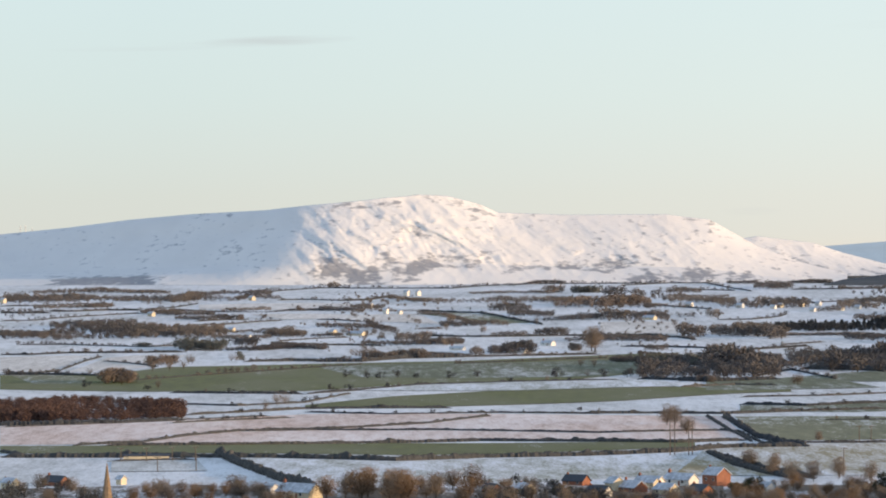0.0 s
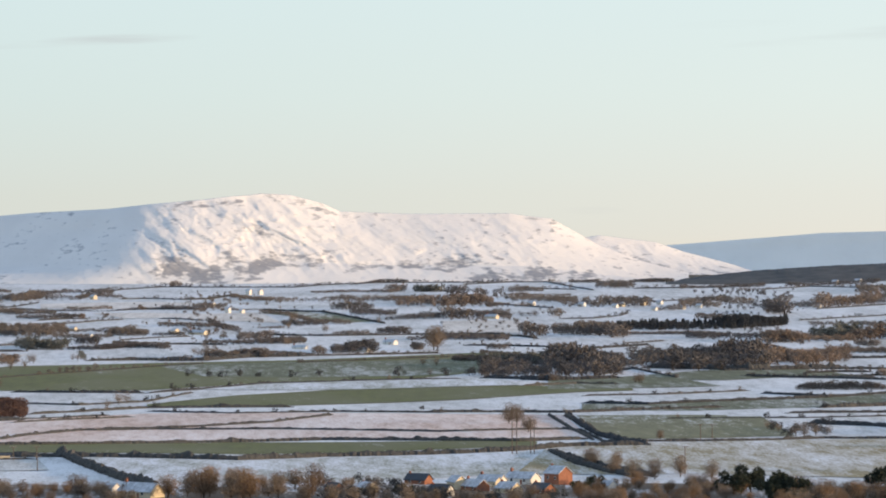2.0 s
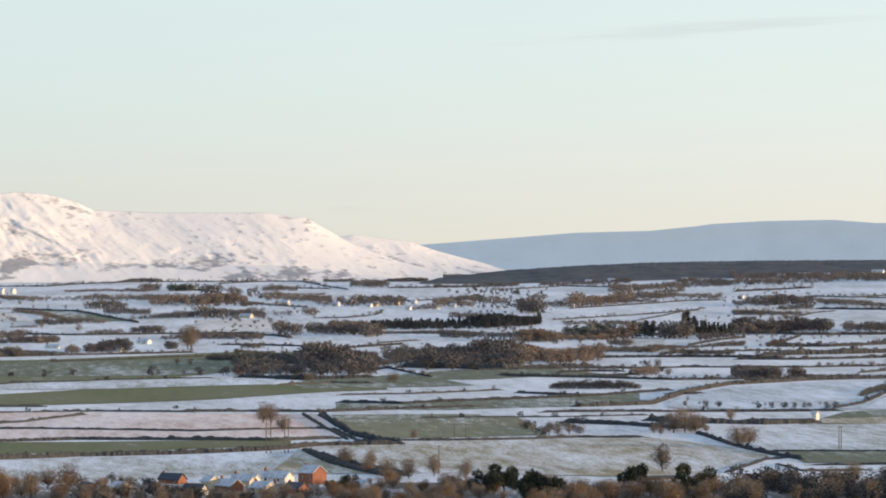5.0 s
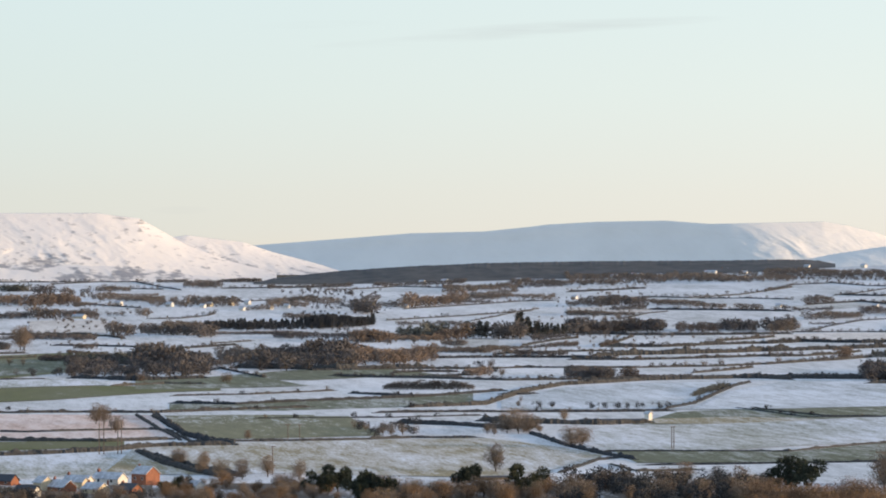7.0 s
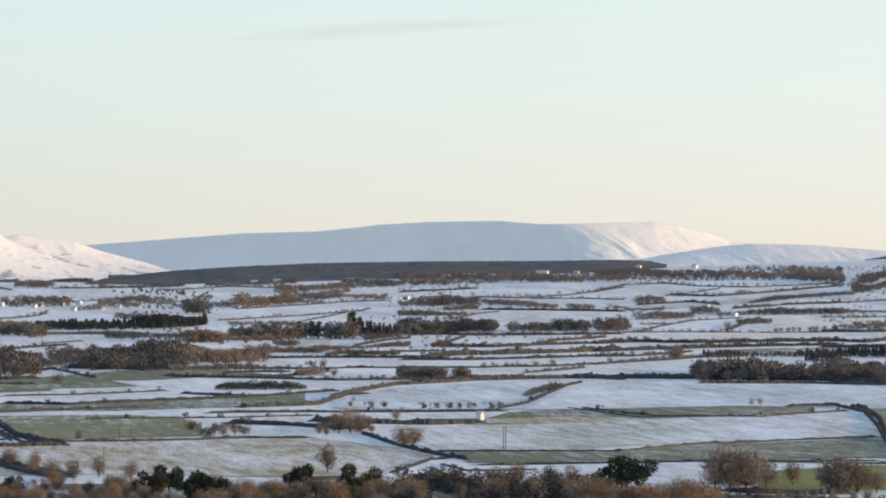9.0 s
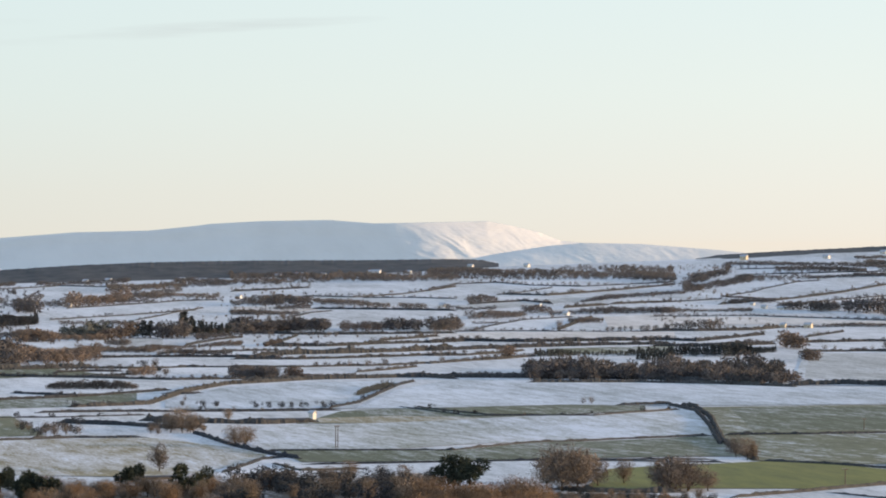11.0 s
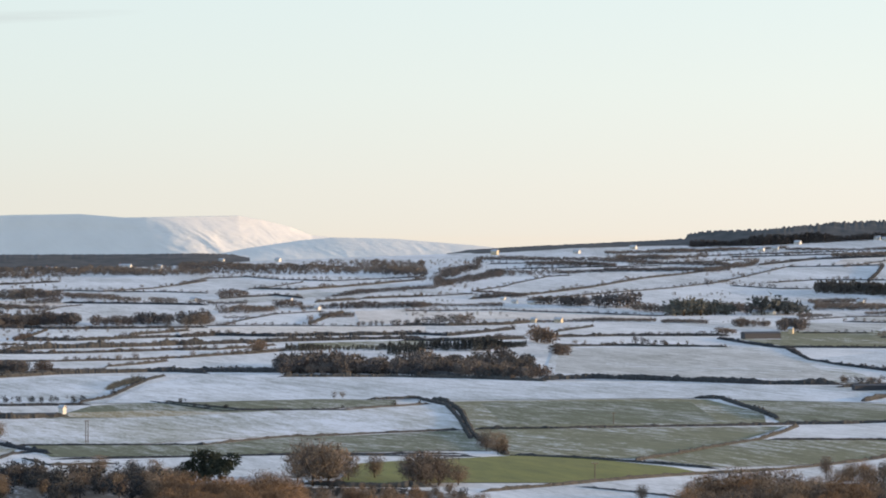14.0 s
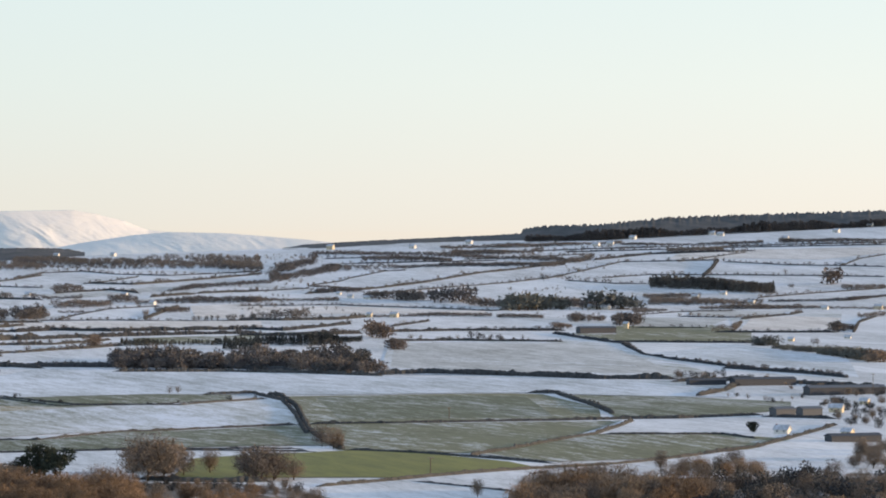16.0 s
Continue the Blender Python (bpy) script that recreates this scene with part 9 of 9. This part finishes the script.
grove("bare bush", [(456.7, 1117.8), (491.9, 1136.3), (537.6, 1167.2)], [(407.5, 997.3), (427.3, 987), (453, 972.2)], 56, 5.1, 8.9, 321)
grove("bare", [(585.2, 1297.7), (605.7, 1315.2)], [(544.4, 1207.3), (556.5, 1203.1)], 12, 4.4, 7.3, 322)
# ---- buildings ----
spire(-85.0, 1029.6, 5.7, 20.9, 3.4)
house(-134.6, 1266.0, 5.3, 3.2, 2.5, -46, "render_cream", "roof_snow", label="cream rendered house lit by low sun")
house(-122.3, 1287.8, 8.2, 4.3, 1.8, -44, "brick", "slate", label="brick bungalow with a dark slate roof")
house(-102.2, 1292.8, 2.2, 2.5, 2.2, -40, "render_cream", "roof_snow", label="cream rendered house lit by low sun")
house(-43.1, 1218.0, 13.5, 6.1, 2.4, -42, "render_cream", "roof_snow", label="cream rendered house lit by low sun")
house(-52.5, 1233.6, 5.1, 3.4, 2.4, -52, "render_white", "roof_snow", label="white rendered house with a snowy roof")
house(41.7, 1281.5, 7.5, 4.6, 2.0, -35, "brick", "slate", label="red brick house with a patchy snowy slate roof")
house(52.7, 1255.6, 4.5, 4.5, 3.1, -58, "render_cream", "roof_snow", label="cream rendered house lit by low sun")
house(64.8, 1283.0, 8.9, 4.3, 2.1, -40, "render_white", "roof_snow", label="white rendered house with a snowy roof")
house(65.1, 1271.2, 3.2, 3.2, 2.5, -41, "render_cream", "roof_snow", label="cream rendered house lit by low sun")
house(75.1, 1291.3, 10.8, 4.7, 2.5, -45, "render_white", "roof_snow", label="white rendered house with a snowy roof")
house(86.5, 1293.0, 7.2, 5.7, 4.0, -54, "brick", "roof_snow", label="red brick house with a sunlit gable")
house(58.1, 1251.5, 8.7, 4.9, 2.1, -58, "brick", "roof_snow", label="brick house with a snow-dusted roof")
house(68.0, 1242.8, 7.6, 4.5, 2.1, -54, "render_cream", "roof_snow", label="cream rendered house lit by low sun")
house(78.1, 1239.5, 7.6, 4.5, 2.1, -56, "brick", "slate", label="brick house with a slate roof")
house(46.6, 1225.2, 6.8, 4.4, 2.0, -37, "render_white", "slate", label="white house with a slate roof")
house(14.6, 1240.4, 5.2, 3.4, 1.7, -55, "brick", "slate", label="brick house with a slate roof")
house(24.8, 1236.7, 5.8, 3.8, 2.1, -61, "render_cream", "roof_snow", label="cream rendered house lit by low sun")
house(-62.9, 3510.1, 5.8, 3.9, 2.9, -54, "render_white", "roof_snow", label="white rendered house with a snowy roof")
house(-46.8, 3330.8, 3.7, 3.2, 3.7, -38, "render_white", "roof_snow", label="white rendered house with a snowy roof")
house(-35.1, 3316.6, 3.7, 3.2, 2.8, -56, "render_white", "roof_snow", label="white rendered house with a snowy roof")
house(-34.9, 3918.2, 5.4, 4.3, 4.3, -46, "render_white", "roof_snow", label="white rendered house with a snowy roof")
house(-24.0, 3917.1, 4.3, 4.3, 4.3, -58, "render_white", "roof_snow", label="white rendered house with a snowy roof")
house(-176.5, 3764.7, 6.3, 4.2, 3.1, -54, "render_cream", "roof_snow", label="cream rendered house lit by low sun")
house(-235.3, 3288.7, 5.5, 3.7, 2.7, -46, "render_cream", "roof_snow", label="cream rendered house lit by low sun")
house(-78.3, 2905.1, 4.8, 4.0, 3.2, -55, "render_cream", "roof_snow", label="cream rendered house lit by low sun")
house(-62.1, 2903.7, 16.1, 4.0, 2.0, -45, "render_cream", "roof_snow", label="cream rendered house lit by low sun")
house(69.7, 2712.2, 11.3, 3.8, 2.3, -52, "render_white", "roof_snow", label="white rendered house with a snowy roof")
house(162.0, 3197.4, 11.5, 4.0, 2.2, -45, "render_cream", "roof_snow", label="cream rendered house lit by low sun")
house(-154.4, 2975.2, 5.0, 3.3, 2.5, -38, "render_cream", "roof_snow", label="cream rendered house lit by low sun")
house(-135.6, 2840.5, 4.7, 3.2, 2.0, -54, "render_white", "roof_snow", label="white rendered house with a snowy roof")
house(-127.7, 2930.0, 4.1, 3.3, 2.0, -48, "render_white", "roof_snow", label="white rendered house with a snowy roof")
house(211.4, 3502.3, 6.8, 3.9, 2.9, -46, "render_white", "roof_snow", label="white rendered house with a snowy roof")
house(285.8, 3462.7, 5.8, 3.9, 2.9, -46, "render_cream", "roof_snow", label="cream rendered house lit by low sun")
house(252.3, 3463.9, 5.8, 3.9, 2.9, -40, "render_white", "roof_snow", label="white rendered house with a snowy roof")
house(9.3, 2643.2, 11.0, 2.9, 1.8, -38, "render_white", "roof_snow", label="white rendered house with a snowy roof")
house(46.9, 2593.1, 14.4, 3.6, 2.2, -36, "render_white", "roof_snow", label="white rendered house with a snowy roof")
house(-46.9, 2514.9, 3.5, 2.8, 1.7, -38, "render_white", "roof_snow", label="white rendered house with a snowy roof")
house(-396.8, 3679.5, 4.1, 4.1, 3.6, -38, "render_cream", "roof_snow", label="cream rendered house lit by low sun")
house(330.3, 1718.0, 2.4, 2.4, 3.2, -49, "render_white", "roof_snow", label="small white house with a sunlit gable")
barn(322.5, 1705.4, 3.8, 2.4, 1.4, 10, "render_cream", "roof_snow", "long low farm shed with a snowy roof")
barn(310.7, 1691.6, 21.4, 2.9, 1.7, 0, "slate", "slate", "long dark farm shed")
barn(292.2, 2872.0, 12.0, 4.0, 2.4, 5, "render_white", "roof_snow", "long low farm shed with a snowy roof")
house(158.4, 1247.6, 6.3, 4.2, 1.4, -60, "timber", "slate", label="dark timber bungalow with a slate roof", panes=1)
house(99.6, 1262.0, 5.3, 3.5, 2.1, -54, "render_white", "roof_snow", label="white rendered house with a snowy roof")
house(130.0, 1277.5, 5.3, 2.8, 1.4, -45, "render_white", "roof_snow", label="white rendered house with a snowy roof")
barn(194.5, 1289.1, 21.7, 1.8, 1.1, 4, "timber", "slate", "long dark wooden fence-like shed")
house(323.4, 3514.4, 4.9, 3.9, 2.9, -46, "render_white", "roof_snow", label="white rendered house with a snowy roof")
house(307.4, 3498.7, 4.9, 3.9, 2.9, -40, "render_cream", "roof_snow", label="cream rendered house lit by low sun")
house(598.0, 4242.1, 7.1, 3.6, 2.4, -45, "render_white", "roof_snow", label="white rendered house with a snowy roof")
house(804.8, 4250.4, 13.2, 3.6, 2.4, -45, "render_white", "roof_snow", label="white rendered house with a snowy roof")
house(778.5, 4239.4, 7.2, 3.6, 2.4, -40, "render_white", "roof_snow", label="white rendered house with a snowy roof")
house(819.1, 4198.1, 5.9, 3.6, 2.4, -45, "render_white", "roof_snow", label="white rendered house with a snowy roof")
house(877.6, 4217.6, 14.3, 3.6, 3.0, -45, "render_white", "roof_snow", label="white rendered house with a snowy roof")
house(903.3, 4267.0, 8.5, 3.6, 3.0, -45, "render_white", "roof_snow", label="white rendered house with a snowy roof")
house(903.7, 4169.2, 5.9, 3.5, 2.4, -38, "render_white", "roof_snow", label="white rendered house with a snowy roof")
house(680.6, 4158.9, 17.5, 3.5, 2.3, -38, "render_white", "roof_snow", label="white rendered house with a snowy roof")
house(571.2, 4220.8, 5.9, 3.5, 2.4, -38, "render_white", "roof_snow", label="white rendered house with a snowy roof")
house(990.6, 4256.2, 6.1, 3.6, 3.0, -46, "render_white", "roof_snow", label="white rendered house with a snowy roof")
house(277.9, 3432.3, 4.8, 3.3, 2.4, -40, "render_white", "roof_snow", label="white rendered house with a snowy roof")
house(304.0, 3353.8, 4.7, 3.3, 2.3, -40, "render_white", "roof_snow", label="white rendered house with a snowy roof")
house(330.1, 3383.1, 4.7, 3.3, 2.4, -56, "render_white", "roof_snow", label="white rendered house with a snowy roof")
house(349.0, 3429.8, 4.8, 3.3, 2.4, -36, "render_white", "roof_snow", label="white rendered house with a snowy roof")
house(415.5, 3506.5, 4.9, 3.4, 2.4, -48, "render_white", "roof_snow", label="white rendered house with a snowy roof")
house(447.0, 3408.8, 4.8, 3.3, 2.4, -36, "render_white", "roof_snow", label="white rendered house with a snowy roof")
house(665.3, 4174.4, 5.9, 4.1, 2.9, -40, "render_white", "roof_snow", label="white rendered house with a snowy roof")
house(623.2, 3589.7, 5.0, 3.5, 2.5, -46, "render_white", "roof_snow", label="white rendered house with a snowy roof")
house(743.8, 3298.9, 4.7, 3.3, 2.3, -38, "render_white", "roof_snow", label="white rendered house with a snowy roof")
house(819.0, 3272.0, 4.7, 3.3, 2.3, -40, "render_white", "roof_snow", label="white rendered house with a snowy roof")
house(810.6, 3146.1, 4.5, 3.2, 2.3, -56, "render_white", "roof_snow", label="white rendered house with a snowy roof")
house(1039.7, 4203.3, 6.0, 4.2, 3.0, -56, "render_white", "roof_snow", label="white rendered house with a snowy roof")
house(902.8, 2865.4, 3.7, 3.3, 2.9, -38, "render_cream", "roof_snow", label="cream rendered house lit by low sun")
house(920.8, 2861.7, 5.8, 3.3, 2.9, -46, "render_cream", "roof_snow", label="cream rendered house lit by low sun")
barn(963.6, 2554.1, 26.5, 6.8, 3.8, 5, "slate", "slate", "large dark farm shed")
house(1013.1, 2626.8, 3.1, 3.1, 3.9, -38, "render_cream", "roof_snow", label="cream rendered house lit by low sun")
house(1253.8, 4117.3, 7.2, 4.8, 4.2, -46, "render_cream", "roof_snow", label="cream rendered house lit by low sun")
house(1123.9, 2972.8, 17.6, 5.3, 2.6, -45, "render_white", "roof_snow", label="white rendered house with a snowy roof")
barn(755.6, 1849.8, 19.4, 4.4, 2.8, 0, "slate", "slate", "dark slate-roofed farm shed by a yard")
barn(782.9, 1843.6, 33.3, 6.1, 3.3, 4, "slate", "slate", "long dark farm shed")
barn(784.0, 1748.5, 39.8, 6.9, 3.5, 3, "slate", "tin", "long grey farm shed")
barn(658.2, 1529.4, 9.2, 5.5, 3.5, 8, "tin", "tin", "grey sheet-metal farm shed by a yard")
barn(671.9, 1533.8, 9.3, 5.6, 3.2, 8, "tin", "tin", "grey sheet-metal farm shed by a yard")
grove("bare bush", [(745, 1689.4), (772.7, 1678.2)], [(656.5, 1477.7), (654.2, 1420.6)], 22, 2.6, 5.7, 326)
grove("bare bush small", [(805.3, 1933.5), (821.7, 1784.6)], [(752.2, 1805.9), (786.9, 1709)], 22, 2.1, 4.3, 327)
grove("bare bush", [(781.7, 1960.2), (810, 1959.8)], [(756.6, 1897), (782.9, 1894.3)], 8, 2.8, 4.5, 328)
grove("bush small", [(728, 1761.5), (754.3, 1729.7)], [(706.9, 1697), (722, 1655.7)], 8, 2.0, 3.5, 329)
house(697.2, 1563.4, 5.7, 3.8, 2.4, -38, "render_cream", "roof_snow", label="cream rendered house lit by low sun")
house(755.1, 1662.6, 4.0, 3.0, 2.0, -48, "render_cream", "roof_snow", label="cream rendered house lit by low sun")
barn(614.3, 1362.4, 20.7, 5.4, 2.5, 5, "slate", "slate", "dark slate-roofed farm shed by a yard")
house(610.3, 1418.1, 5.6, 3.9, 2.1, -46, "render_white", "roof_snow", label="white rendered house with a snowy roof")
house(635.5, 1414.5, 4.3, 3.0, 1.3, -56, "render_cream", "roof_snow", label="cream rendered house lit by low sun")
house(1035.9, 2393.8, 3.6, 2.9, 1.8, -46, "render_cream", "roof_snow", label="cream rendered house lit by low sun")
house(1337.0, 2917.9, 6.2, 3.6, 3.1, -38, "render_cream", "roof_snow", label="cream rendered house lit by low sun")
house(985.3, 3179.7, 4.6, 2.8, 2.3, -46, "render_white", "roof_snow", label="white rendered house with a snowy roof")
house(993.7, 3160.3, 6.4, 2.8, 2.3, -46, "render_white", "roof_snow", label="white rendered house with a snowy roof")
house(1086.2, 3204.5, 5.6, 2.8, 2.3, -56, "render_white", "roof_snow", label="white rendered house with a snowy roof")
house(991.2, 3230.4, 3.7, 2.8, 1.9, -54, "render_white", "roof_snow", label="white rendered house with a snowy roof")
house(1499.0, 3932.8, 7.0, 4.1, 2.9, -36, "render_white", "roof_snow", label="white rendered house with a snowy roof")
house(1481.0, 3926.4, 7.0, 4.1, 2.9, -47, "render_white", "roof_snow", label="white rendered house with a snowy roof")
house(1554.4, 4011.4, 7.2, 4.2, 3.0, -56, "render_white", "roof_snow", label="white rendered house with a snowy roof")
house(1642.2, 4006.4, 7.2, 4.2, 3.0, -36, "render_white", "roof_snow", label="white rendered house with a snowy roof")
house(1639.5, 3976.3, 7.2, 4.2, 3.0, -37, "render_white", "roof_snow", label="white rendered house with a snowy roof")
house(1806.9, 3965.7, 7.2, 4.2, 3.0, -56, "render_white", "roof_snow", label="white rendered house with a snowy roof")
house(1656.1, 3842.7, 7.0, 4.1, 2.9, -54, "render_white", "roof_snow", label="white rendered house with a snowy roof")
house(1744.2, 3913.1, 7.1, 4.2, 3.0, -56, "render_white", "roof_snow", label="white rendered house with a snowy roof")
house(1394.9, 4078.6, 7.2, 4.2, 3.0, -48, "render_white", "roof_snow", label="white rendered house with a snowy roof")
house(1317.3, 4033.2, 7.1, 4.1, 2.9, -54, "render_white", "roof_snow", label="white rendered house with a snowy roof")
house(1237.9, 3104.6, 5.6, 3.2, 2.3, -48, "render_white", "roof_snow", label="white rendered house with a snowy roof")
house(1247.5, 3079.1, 5.5, 3.2, 2.3, -38, "render_white", "roof_snow", label="white rendered house with a snowy roof")
house(1283.5, 3106.3, 5.6, 3.3, 2.3, -46, "render_white", "roof_snow", label="white rendered house with a snowy roof")
house(1268.3, 3010.4, 5.4, 3.2, 2.3, -54, "render_white", "roof_snow", label="white rendered house with a snowy roof")
house(1296.9, 2930.8, 5.3, 3.1, 2.2, -46, "render_white", "roof_snow", label="white rendered house with a snowy roof")
house(1086.4, 2418.7, 4.4, 2.6, 1.8, -36, "render_white", "roof_snow", label="white rendered house with a snowy roof")
barn(422.4, 1089.3, 8.1, 3.2, 1.6, 0, "tin", "roof_snow", "long low farm shed with a snowy roof")
house(424.4, 1112.6, 4.3, 3.0, 1.3, -46, "brick", "roof_snow", label="white rendered house with a snowy roof")
house(501.4, 1124.1, 6.8, 3.4, 1.7, -46, "brick", "slate", label="brick house with a slate roof")
barn(-105.0, 1440.0, 16.0, 3.2, 1.7, 4, "render_cream", "slate", "long low cream pavilion beside a playing field")
# ---- masts and poles ----
mast(-5.917, 0.052, 0.282, 4900)
mast(-5.846, 0.067, 0.298, 4900)
mast(-5.752, 0.067, 0.250, 4900)
pole(82.3, 1466.6, 17.1, "pair")
pole(88.7, 1464.7, 13.0, "pair")
pole(254.0, 1593.2, 6.7, "single")
pole(291.3, 1467.8, 8.7, "pair")
pole(157.7, 1547.0, 6.5, "single")
pole(162.2, 1547.3, 6.5, "single")
# posts and floodlight poles of the playing field, built from the power pole shape
for px, py in ((-113.0, 1428.0), (-104.0, 1427.0), (-95.0, 1428.0), (-87.0, 1429.0), (-96.0, 1368.0), (-83.0, 1367.0)):
    pole(px, py, 5.2, "single")
pole(131.4, 1339.1, 9.7, "single")
pole(393.9, 1187.5, 5.9, "single")
pole(526.8, 1564.4, 5.0, "single")
pole(791.8, 1733.9, 10.6, "single")
